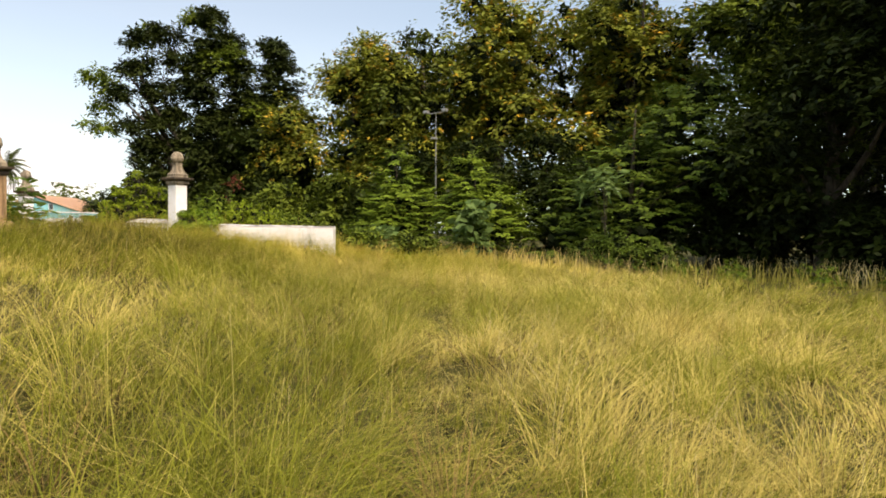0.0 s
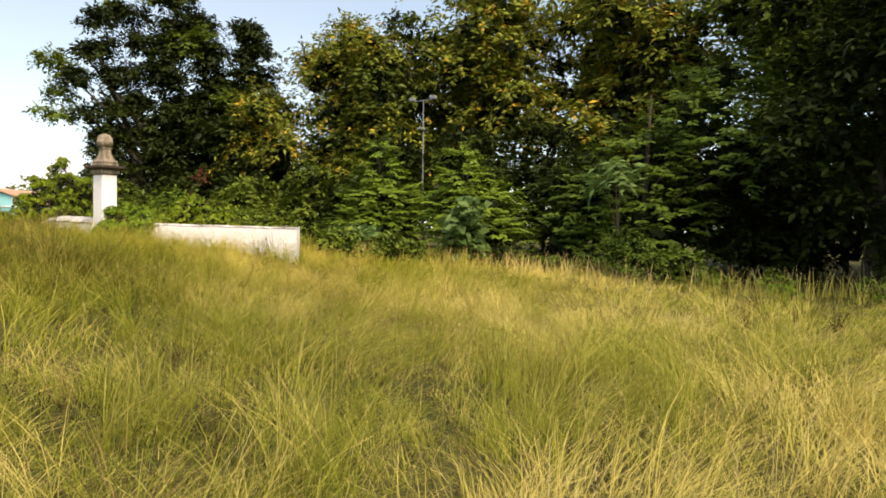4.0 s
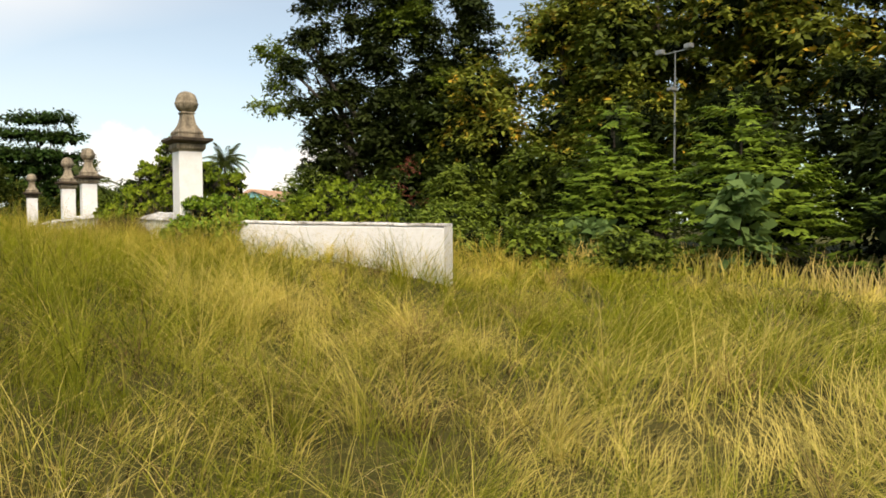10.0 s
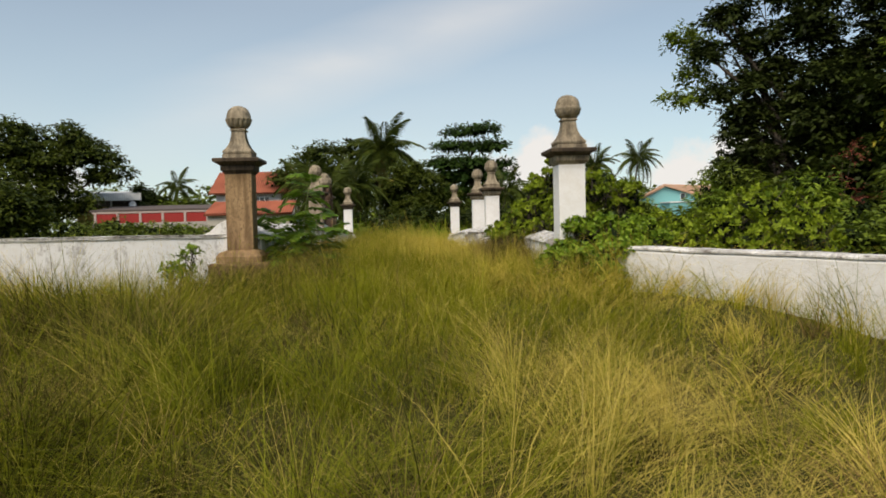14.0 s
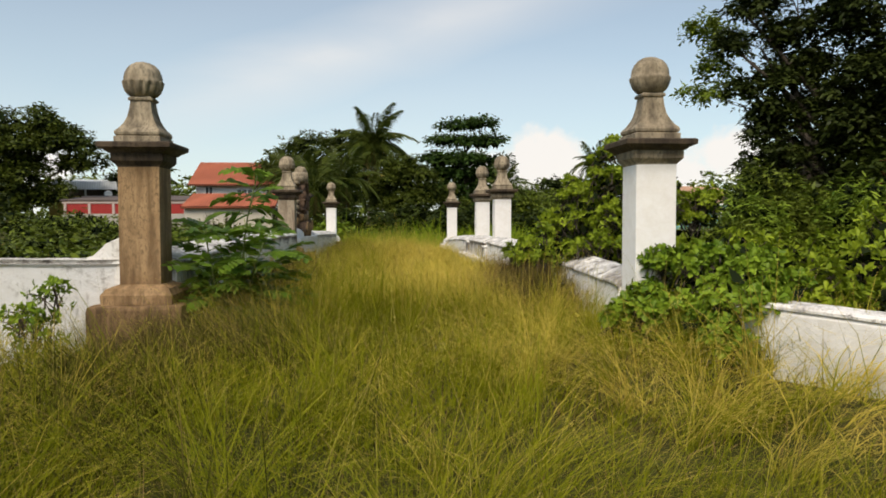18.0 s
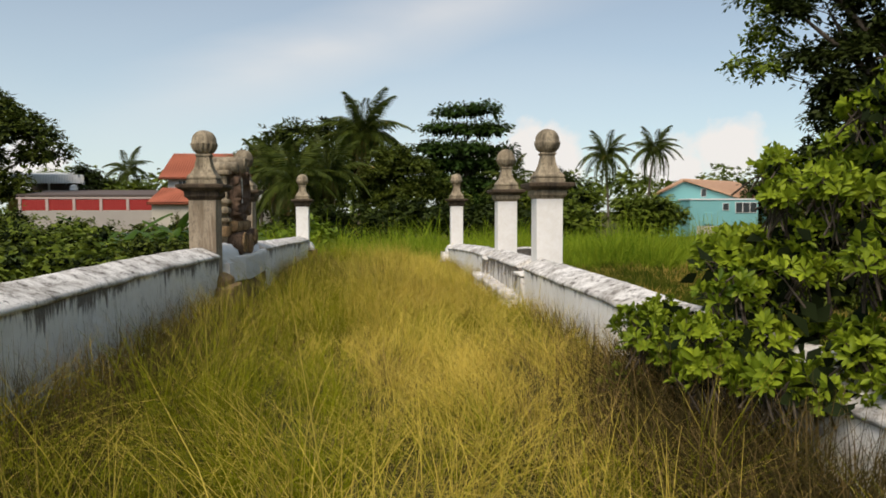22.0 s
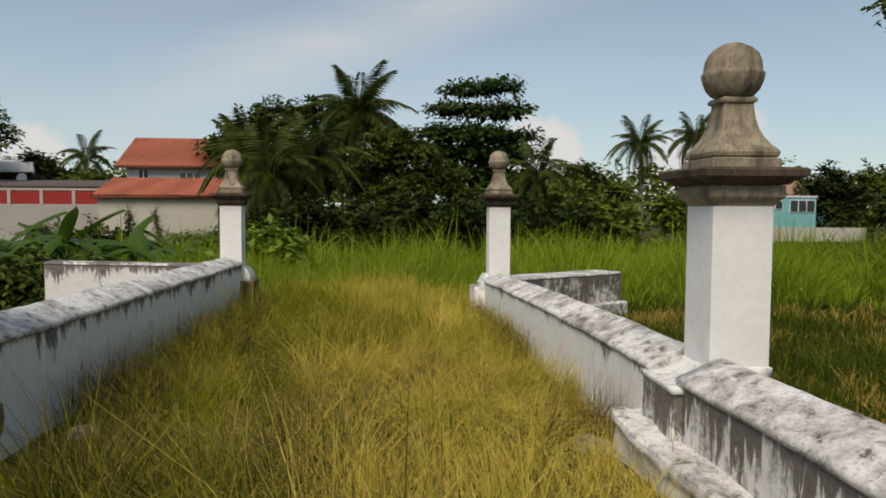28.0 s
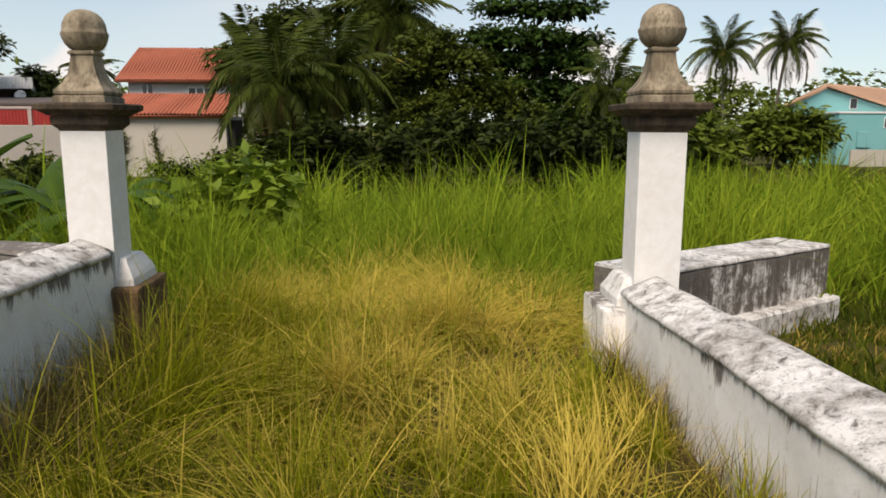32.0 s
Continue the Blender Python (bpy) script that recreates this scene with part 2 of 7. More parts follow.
def grassy(name, green, olive, straw, bias=0.0, gold=None):
    """Blades: each its own tone; the first texture coordinate tells how dry its place is, the second runs up the blade."""
    m = Nodes(name)
    rnd = m.add("ShaderNodeNewGeometry").outputs["Random Per Island"]
    mid = m.noise(m.world((1, 1, 0)), 1.6, 3, 0.6)
    uv = m.add("ShaderNodeSeparateXYZ", Vector=m.add("ShaderNodeTexCoord").outputs["UV"]).outputs
    tone = m.mix(m.math("ADD", m.math("MULTIPLY", rnd, 0.6), m.math("MULTIPLY", uv[0], 0.5)), green, olive)
    dry = m.math("ADD", m.math("ADD", m.math("ADD", m.math("MULTIPLY", rnd, 0.26), -0.07), m.math("MULTIPLY", uv[0], 0.75)), m.math("ADD", m.math("MULTIPLY", uv[1], 0.60), m.math("MULTIPLY", mid, 0.3)))
    if gold:
        north = m.add("ShaderNodeSeparateXYZ", Vector=m.add("ShaderNodeNewGeometry").outputs["Position"]).outputs[1]
        near_bridge = m.ramp(m.math("MULTIPLY", m.math("ADD", north, 16.0), 0.08), ((0.0, 0.0), (1.0, 1.0)))
        straw = m.mix(near_bridge, straw, gold)
        tone = m.mix(m.math("SUBTRACT", 0.32, m.math("MULTIPLY", near_bridge, 0.32)), tone, (0.44, 0.42, 0.08))
        tone = m.mix(m.math("MULTIPLY", near_bridge, 0.32), tone, tuple(c * k for c, k in zip(gold, (0.58, 0.74, 0.15))))
    color = m.mix(m.ramp(dry, ((0.72 - bias, 0.0), (1.15 - bias, 1.0))), tone, straw)
    return m.finish(color, 0.7, None, spec=0.06, translucent=0.3)


WHITE = limewash("white_limewash", 0.08, paint=(0.84, 0.83, 0.815), low=0.53, relief=0.15)
STAINED = limewash("stained_limewash", 0.40, paint=(0.88, 0.86, 0.83), low=0.48, drips=0.5, relief=0.3)
MOULDY = limewash("mouldy_limewash", 0.44, paint=(0.88, 0.865, 0.83), low=0.475, drips=0.75, relief=0.35, band=0.07)
BLACKENED = limewash("blackened_limewash", 0.8, low=0.42, drips=1.9, relief=0.35)


def mortar(name):
    """Old lime mortar: white worn through to mottled grey, with dark pits and broad grey clouds."""
    m = Nodes(name)
    cloud = m.noise(m.world((1, 1, 1)), 1.7, 6, 0.62, 0.8)
    mott = m.noise(m.world((1.4, 1, 1)), 6.5, 8, 0.72, 0.5)
    pits = m.noise(m.world(), 34, 6, 0.75)
    mix = m.math("ADD", m.math("MULTIPLY", cloud, 0.55), m.math("MULTIPLY", mott, 0.45))
    color = m.mix(m.ramp(mix, ((0.44, 0.0), (0.60, 1.0))), (0.78, 0.755, 0.725), (0.28, 0.255, 0.23))
    color = m.mix(m.ramp(mott, ((0.55, 0.0), (0.65, 0.85))), color, (0.075, 0.066, 0.058))
    color = m.mix(m.ramp(pits, ((0.34, 0.8), (0.46, 0.0))), color, (0.12, 0.105, 0.09))
    return m.finish(color, 0.9, m.math("ADD", mott, m.math("MULTIPLY", pits, 0.5)), 0.5, 0.03, 0.12)


WORN = limewash("worn_limewash", 0.42, low=0.45, relief=0.35)
COPING = mortar("mottled_mortar_coping")
GRANITE = stone("brown_granite", (0.44, 0.29, 0.155), (0.31, 0.195, 0.10), (0.15, 0.09, 0.045))
PALE_GRANITE = stone("pale_weathered_granite", (0.46, 0.38, 0.285), (0.34, 0.275, 0.20), (0.17, 0.125, 0.085))
DAMP_GRANITE = stone("damp_brown_granite", (0.28, 0.175, 0.09), (0.19, 0.115, 0.06), (0.07, 0.045, 0.025))
DARK_STONE = stone("dark_carved_stone", (0.24, 0.155, 0.105), (0.12, 0.074, 0.05), (0.04, 0.027, 0.02))
CAP_STONE = stone("weathered_cap_stone", (0.43, 0.36, 0.255), (0.29, 0.235, 0.16), (0.085, 0.067, 0.048))
DARK_CAP = stone("darkened_cap_stone", (0.125, 0.092, 0.062), (0.068, 0.051, 0.036), (0.026, 0.021, 0.017))
BARK = stone("bark", (0.13, 0.105, 0.08), (0.075, 0.06, 0.045), (0.04, 0.033, 0.026))
PALM_BARK = stone("palm_bark", (0.24, 0.20, 0.16), (0.17, 0.14, 0.11), (0.09, 0.075, 0.06))
GRASS = grassy("tall_meadow_grass", (0.050, 0.095, 0.004), (0.30, 0.30, 0.012), (0.66, 0.53, 0.16), gold=(0.63, 0.48, 0.095))
LONG_GRASS = grassy("long_grass", (0.11, 0.15, 0.012), (0.34, 0.31, 0.020), (0.60, 0.49, 0.12), gold=(0.59, 0.46, 0.075))
SEED = grassy("dry_seed_stems", (0.38, 0.34, 0.06), (0.56, 0.46, 0.16), (0.70, 0.57, 0.30), 0.1, gold=(0.70, 0.52, 0.15))
FIELD = grassy("green_field_grass", (0.028, 0.052, 0.006), (0.17, 0.19, 0.018), (0.42, 0.30, 0.07), -0.2)
CANE = grassy("cane_grass", (0.075, 0.16, 0.008), (0.40, 0.47, 0.04), (0.60, 0.46, 0.09), -0.32)
OLIVE_WEED = grassy("olive_weeds", (0.030, 0.036, 0.006), (0.12, 0.115, 0.018), (0.26, 0.19, 0.06))
# brown of dead weeds, darkened so that it also stands in for shade
BROWN_WEED_SHADE = grassy("brown_weeds_and_shade", (0.035, 0.032, 0.010), (0.11, 0.080, 0.028), (0.30, 0.20, 0.075))


# ---- building helpers ----
rng = np.random.default_rng(7)


def mesh_np(name, verts, faces, material, uv=None, smooth=False):
    """A mesh from arrays; all faces have the same number of corners."""
    me = bpy.data.meshes.new(name)
    verts, faces = np.asarray(verts, np.float32), np.asarray(faces, np.int32)
    n, k = faces.shape
    me.vertices.add(len(verts))
    me.vertices.foreach_set("co", verts.ravel())
    me.loops.add(n * k)
    me.loops.foreach_set("vertex_index", faces.ravel())
    me.polygons.add(n)
    me.polygons.foreach_set("loop_start", np.arange(0, n * k, k, dtype=np.int32))
    if uv is not None:
        layer = me.uv_layers.new(name="uv")
        layer.data.foreach_set("uv", np.asarray(uv, np.float32)[faces.ravel()].ravel())
    if smooth:
        me.polygons.foreach_set("use_smooth", np.ones(n, bool))
    me.materials.append(material)
    me.update(calc_edges=True)
    return me


def part(name, bm, material, parent, label="", m=None):
    """Links a bmesh or a mesh as one mesh object under a thing or a part."""
    if isinstance(bm, bmesh.types.BMesh):
        me = bpy.data.meshes.new(name)
        bm.normal_update()
        if not bm.loops.layers.uv:
            layer, high = bm.loops.layers.uv.new("uv"), max(v.co.z for v in bm.verts)
            for f in bm.faces:
                for c in f.loops:
                    c[layer].uv = (0.0, high - c.vert.co.z)
        bm.to_mesh(me)
        bm.free()
        me.materials.append(material)
    else:
        me = bm
    ob = new(name, me)
    if parent is not None:
        ob.parent = parent
    if m is not None:
        ob.matrix_basis = m
    return tagged(ob, label)


def thing(name, at, label, category, group="", kind="", rz=0.0):
    ob = new(name)
    ob.matrix_basis = pose(*at, 0, 0, rz)
    ob.empty_display_size = 0.2
    return tagged(ob, label, category, group, kind)


def box(bm, x0, y0, z0, x1, y1, z1, taper=1.0):
    """Adds a box, tapered towards its top, to bm."""
    cx, cy = (x0 + x1) / 2, (y0 + y1) / 2
    vs = []
    for z, s in ((z0, 1.0), (z1, taper)):
        for x, y in ((x0, y0), (x1, y0), (x1, y1), (x0, y1)):
            vs.append(bm.verts.new((cx + (x - cx) * s, cy + (y - cy) * s, z)))
    for f in ((3, 2, 1, 0), (4, 5, 6, 7), (0, 1, 5, 4), (1, 2, 6, 5), (2, 3, 7, 6), (3, 0, 4, 7)):
        bm.faces.new([vs[i] for i in f])
    return vs


def rough_box(x0, y0, z0, x1, y1, z1, bevel=0.02, wobble=0.006, step=0.35, taper=1.0):
    """A box with worn edges and slightly uneven faces."""
    bm = bmesh.new()
    box(bm, x0, y0, z0, x1, y1, z1, taper)
    bmesh.ops.bevel(bm, geom=bm.edges[:], offset=bevel, segments=2, affect="EDGES", profile=0.6)
    longest = max(x1 - x0, y1 - y0, z1 - z0)
    cuts = min(24, int(longest / step))
    if cuts:
        es = [e for e in bm.edges if e.calc_length() > step]
        bmesh.ops.subdivide_edges(bm, edges=es, cuts=cuts, use_grid_fill=True)
    for v in bm.verts:
        v.co += noise.noise_vector(v.co * 2.3) * wobble + noise.noise_vector(v.co * 9) * wobble * 0.4
    for f in bm.faces:
        f.smooth = False
    return bm


def loft(rings, square=True, turns=28, wobble=0.0, close=True):
    """Stacks square or round rings (half width, height) into one solid."""
    bm = bmesh.new()
    rows = []
    for half, z in rings:
        if square:
            pts = [(-half, -half), (half, -half), (half, half), (-half, half)]
        else:
            pts = [(half * math.cos(a), half * math.sin(a)) for a in (2 * math.pi * i / turns for i in range(turns))]
        row = []
        for x, y in pts:
            p = Vector((x, y, z))
            row.append(bm.verts.new(p + noise.noise_vector(p * 6) * wobble))
        rows.append(row)
    for a, b in zip(rows, rows[1:]):
        for i in range(len(a)):
            j = (i + 1) % len(a)
            bm.faces.new((a[i], a[j], b[j], b[i])).smooth = not square
    if close:
        bm.faces.new(list(reversed(rows[0])))
        bm.faces.new(rows[-1])
    return bm


def tube_arrays(points, radii, sides=7):
    """Vertices and quads of a tube along points."""
    pts = np.asarray(points, float)
    t = np.gradient(pts, axis=0)
    t /= np.linalg.norm(t, axis=1)[:, None] + 1e-9
    ref = np.where(np.abs(t[:, 2:3]) > 0.9, [[1.0, 0, 0]], [[0, 0, 1.0]])
    u = np.cross(t, ref)
    u /= np.linalg.norm(u, axis=1)[:, None] + 1e-9
    w = np.cross(t, u)
    a = np.linspace(0, 2 * np.pi, sides, endpoint=False)
    ring = np.cos(a)[None, :, None] * u[:, None] + np.sin(a)[None, :, None] * w[:, None]
    v = pts[:, None] + ring * np.asarray(radii, float)[:, None, None]
    n = len(pts)
    i, j = np.meshgrid(np.arange(n - 1), np.arange(sides), indexing="ij")
    k = (j + 1) % sides
    f = np.stack([i * sides + j, i * sides + k, (i + 1) * sides + k, (i + 1) * sides + j], -1).reshape(-1, 4)
    return v.reshape(-1, 3), f


def join(chunks):
    """Joins (verts, faces) pairs into one pair."""
    vs, fs, base = [], [], 0
    for v, f in chunks:
        vs.append(v)
        fs.append(np.asarray(f) + base)
        base += len(v)
    return np.concatenate(vs), np.concatenate(fs)


def tube(name, points, radii, material, parent, sides=7, label=""):
    v, f = tube_arrays(points, radii, sides)
    return part(name, mesh_np(name, v, f, material, smooth=True), material, parent, label)


def unit(v):
    return v / (np.linalg.norm(v, axis=-1, keepdims=True) + 1e-9)


def leaves(o, along, normal, length, width, fold=0.0):
    """Diamond leaves from o: two triangles each, folded at the midrib."""
    a, nn = unit(along), unit(normal)
    b = unit(np.cross(nn, a))
    nn = np.cross(a, b)
    l, w = np.asarray(length)[:, None], np.asarray(width)[:, None]
    mid = o + a * l * 0.45
    v = np.stack([o, mid + b * w * 0.5 + nn * w * fold, o + a * l - nn * l * 0.12, mid - b * w * 0.5 + nn * w * fold], 1)
    base = np.arange(len(o))[:, None] * 4
    f = base + np.array([[0, 1, 2, 3]])
    return v.reshape(-1, 3), f


def sprays(o, d, length, k, leaf, slim=0.45, droop=0.35, spread=0.9, r=rng, loose=1.0):
    """Leaves set along short drooping twigs that start at o and go along d."""
    n = len(o)
    s = np.tile((np.arange(k) + 0.5) / k, (n, 1)) + r.normal(0, 0.04, (n, k))
    d = unit(d)
    ln = (length * r.uniform(0.6, 1.3, n))[:, None, None]
    p = o[:, None] + d[:, None] * s[..., None] * ln
    p[..., 2] -= droop * (s**2) * ln[..., 0]
    p += r.normal(0, leaf * 0.25 * loose, p.shape)
    side = unit(np.cross(d, [[0, 0, 1.0]]) + 1e-4)
    sign = np.where(np.arange(k) % 2 == 0, 1.0, -1.0)[None, :, None]
    along = side[:, None] * sign * spread + d[:, None] * 0.7 + r.normal(0, 0.35 * loose, (n, k, 3))
    along[..., 2] -= 0.25
    normal = np.array([0, 0, 1.0]) + r.normal(0, 0.45 * loose, (n, k, 3)) + d[:, None] * (0.45 if loose == 1 else 1.15)
    size = leaf * r.uniform(0.6, 1.35, n * k)
    return leaves(p.reshape(-1, 3), along.reshape(-1, 3), normal.reshape(-1, 3), size, size * slim, 0.12)


def crown_points(blobs, n, r, inner=0.45, top=-0.55):
    """Points over the lumpy outsides of the blobs (x, y, z, radius, flatness), and the ways out of them."""
    bl = np.array(blobs, float)
    wgt = bl[:, 3] ** 2
    pick = r.choice(len(bl), n, p=wgt / wgt.sum())
    d = unit(r.normal(0, 1, (n, 3)))
    d[:, 2] = np.where(d[:, 2] < top, -d[:, 2] * 0.6, d[:, 2])
    rad = bl[pick, 3] * (1 - (1 - inner) * r.random(n) ** 2.2)
    lump = 1 + 0.16 * np.sin(d[:, 0] * 7 + pick * 2.1) * np.cos(d[:, 1] * 6 + pick) + 0.10 * np.sin(d[:, 2] * 11 + pick) + r.normal(0, 0.05, n)
    off = d * (rad * lump)[:, None]
    off[:, 2] *= bl[pick, 4]
    return bl[pick, :3] + off, unit(d * [1, 1, 0.5] + r.normal(0, 0.25, (n, 3)))


# near-black leaf tone: the shade inside crowns is put into its colour
SHADE_LEAF = leafy("inner_shade_leaves", (0.005, 0.009, 0.003), (0.016, 0.026, 0.006), patch=2.5, gloss=0.8, translucent=0.0)


def tree(name, label, category, base, blobs, trunk_r, leaf_mat, n, length=0.9, k=8, leaf=0.3, slim=0.45, droop=0.35, inner=0.45,
         seed=1, group="", stems=1, top=-0.55, limbs=6, core=0.60, lumps=9, fork=0.45, loose=1.0):
    """A tree or shrub: tapered trunk, limbs to the lumps of the crown, and a crown of small leaves on twigs."""
    r = np.random.default_rng(seed)
    n, leaf = (int(n * 0.82), leaf * 1.08) if loose < 1 else (int(n * 0.7), leaf * 1.14)
    ob = thing(name, base, label, category, group)
    bl = np.array(blobs, float)
    hi = bl[:, 2].max()
    for i in range(stems):
        foot = np.array([r.normal(0, trunk_r * 1.4), r.normal(0, trunk_r * 1.4), -0.25]) if stems > 1 else np.array([0, 0, -0.25])
        aim = bl[i % len(bl), :3] * [0.8, 0.8, 1] if stems > 1 else np.array([bl[:, 0].mean() * 0.6, bl[:, 1].mean() * 0.6, hi * 0.92])
        s = np.linspace(0, 1, 9)[:, None]
        pts = foot + (aim - foot) * s
        pts[:, :2] += np.sin(s * 5 + i) * trunk_r * 0.8 * np.array([[1, 0.6]]) * s
        rr = trunk_r * (1 - 0.82 * s[:, 0]) * (1.0 if stems == 1 else r.uniform(0.45, 0.9))
        rr[0] *= 1.35
        tube("trunk", pts, rr, BARK, ob, 8)
    for i in range(min(limbs, len(bl))):
        c = bl[i, :3]
        s = np.linspace(0, 1, 6)[:, None]
        start = np.array([0, 0, max(0.3, c[2] * fork)])
        start[:2] += np.array([bl[:, 0].mean(), bl[:, 1].mean()]) * 0.6 * fork
        pts = start + (c - start) * s
        pts[:, 2] += np.sin(s[:, 0] * math.pi) * bl[i, 3] * 0.12
        pts[:, :2] += r.normal(0, bl[i, 3] * 0.04, (6, 2))
        tube("limb", pts, trunk_r * 0.42 * (1 - 0.8 * s[:, 0]), BARK, ob, 6)
    full = [tuple(b) for b in blobs]
    if lumps:
        full = []
        for x, y, z, rad, flat in blobs:
            full.append((x, y, z, rad * 0.55, flat))
            for q in range(lumps):
                a, e = 6.283 * (q + r.random()) / lumps * 2, r.uniform(-0.45, 1.15)
                far, sub = rad * r.uniform(0.62, 0.86), rad * r.uniform(0.22, 0.40)
                full.append((x + far * math.cos(a) * math.cos(e), y + far * math.sin(a) * math.cos(e), z + far * math.sin(e) * flat, sub, flat * 0.85))
    o, d = crown_points(full, n, r, inner, top)
    if loose < 1:
        d = unit(d * [1, 1, 0.55] + [0, 0, 0.12])
    v, f = sprays(o, d, length, k, leaf, slim, droop, r=r, loose=loose)
    part("crown", mesh_np("crown", v, f, leaf_mat), leaf_mat, ob)
    # big near-black leaves fill the crown and stand in for its inner shade
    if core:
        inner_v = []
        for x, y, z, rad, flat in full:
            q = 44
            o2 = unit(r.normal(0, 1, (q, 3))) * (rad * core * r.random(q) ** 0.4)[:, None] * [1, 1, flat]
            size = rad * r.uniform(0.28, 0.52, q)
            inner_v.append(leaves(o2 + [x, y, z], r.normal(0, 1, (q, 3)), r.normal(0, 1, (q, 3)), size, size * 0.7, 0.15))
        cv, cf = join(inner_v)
        part("inner_shade_foliage", mesh_np("inner_shade_foliage", cv, cf, SHADE_LEAF), SHADE_LEAF, ob)
    return ob


def smoothstep(a, b, x):
    t = np.clip((x - a) / (b - a), 0, 1)
    return t * t * (3 - 2 * t)


def ground_z(x, y):
    """The lie of the land: a meadow falling away from the bridge head, the bridge's deck, low fields beside it."""
    x, y = np.asarray(x, float), np.asarray(y, float)
    r = 0.586 * x - 0.81 * y
    meadow = np.interp(r, (0.0, 3.0, 6.0, 9.0, 11.0, 15.0, 22.0), (0.10, 0.01, -0.24, -0.68, -0.90, -1.12, -1.55))
    fields = -0.95 - 0.25 * smoothstep(30, 60, y)
    out = meadow + (fields - meadow) * smoothstep(-2.5, 4.5, y)
    deck = 0.12 - 0.47 * smoothstep(12, 28, y) - 0.25 * smoothstep(28, 36, y)
    on = (1 - smoothstep(2.95, 3.05, np.abs(x))) * smoothstep(-3.5, 0.5, y) * (1 - smoothstep(29, 33, y))
    out = out + 0.24 * np.exp(-((x - 4.0) ** 2 + (y + 4.2) ** 2) / 5.0)
    z = out + (deck - out) * on
    near = 1 - smoothstep(45, 90, np.hypot(x, y))
    bumps = 0.05 * np.sin(x * 0.9 + 1.3 * np.sin(y * 0.5)) * np.cos(y * 0.8 + x * 0.3) + 0.03 * np.sin(2.1 * x + 1.7 * y)
    return z + bumps * near * (1 - on * 0.5)


def on_ground(x, y, dz=0.0):
    return (x, y, float(ground_z(x, y)) + dz)


# ---- ground ----
def axis_steps(lo, hi, step, far):
    inner = np.arange(lo, hi + step / 2, step)
    out = step * 1.0
    a, b, x = [], [], 0.0
    while x < far:
        out *= 1.35
        x += out
        a.append(lo - x)
        b.append(hi + x)
    return np.concatenate([a[::-1], inner, b])


gx, gy = axis_steps(-16, 30, 0.5, 2600), axis_steps(-30, 40, 0.5, 2600)
gx = np.unique(np.concatenate([gx, [-3.05, -2.95, 2.95, 3.05]]).round(3))
X, Y = np.meshgrid(gx, gy, indexing="ij")
ground_v = np.stack([X, Y, ground_z(X, Y)], -1).reshape(-1, 3)
i, j = np.meshgrid(np.arange(len(gx) - 1), np.arange(len(gy) - 1), indexing="ij")
q = (i * len(gy) + j).reshape(-1)
ground_f = np.stack([q, q + len(gy), q + len(gy) + 1, q + 1], -1)
gm = Nodes("meadow_soil")
g_big, g_fine = gm.noise(gm.world(), 0.35, 5, 0.6, 0.3), gm.noise(gm.world(), 9, 6, 0.7)
g_col = gm.mix(gm.ramp(g_big, ((0.35, 0.0), (0.65, 1.0))), (0.045, 0.050, 0.011), (0.085, 0.075, 0.02))
g_col = gm.mix(gm.ramp(g_fine, ((0.5, 0.0), (0.75, 0.6))), g_col, (0.11, 0.085, 0.035))
SOIL = gm.finish(g_col, 0.95, g_fine, 0.8, 0.08, 0.1)
tagged(part("ground", mesh_np("ground", ground_v, ground_f, SOIL, smooth=True), SOIL, None),
       "overgrown meadow soil sloping away from the bridge head", "ground", kind="structure")


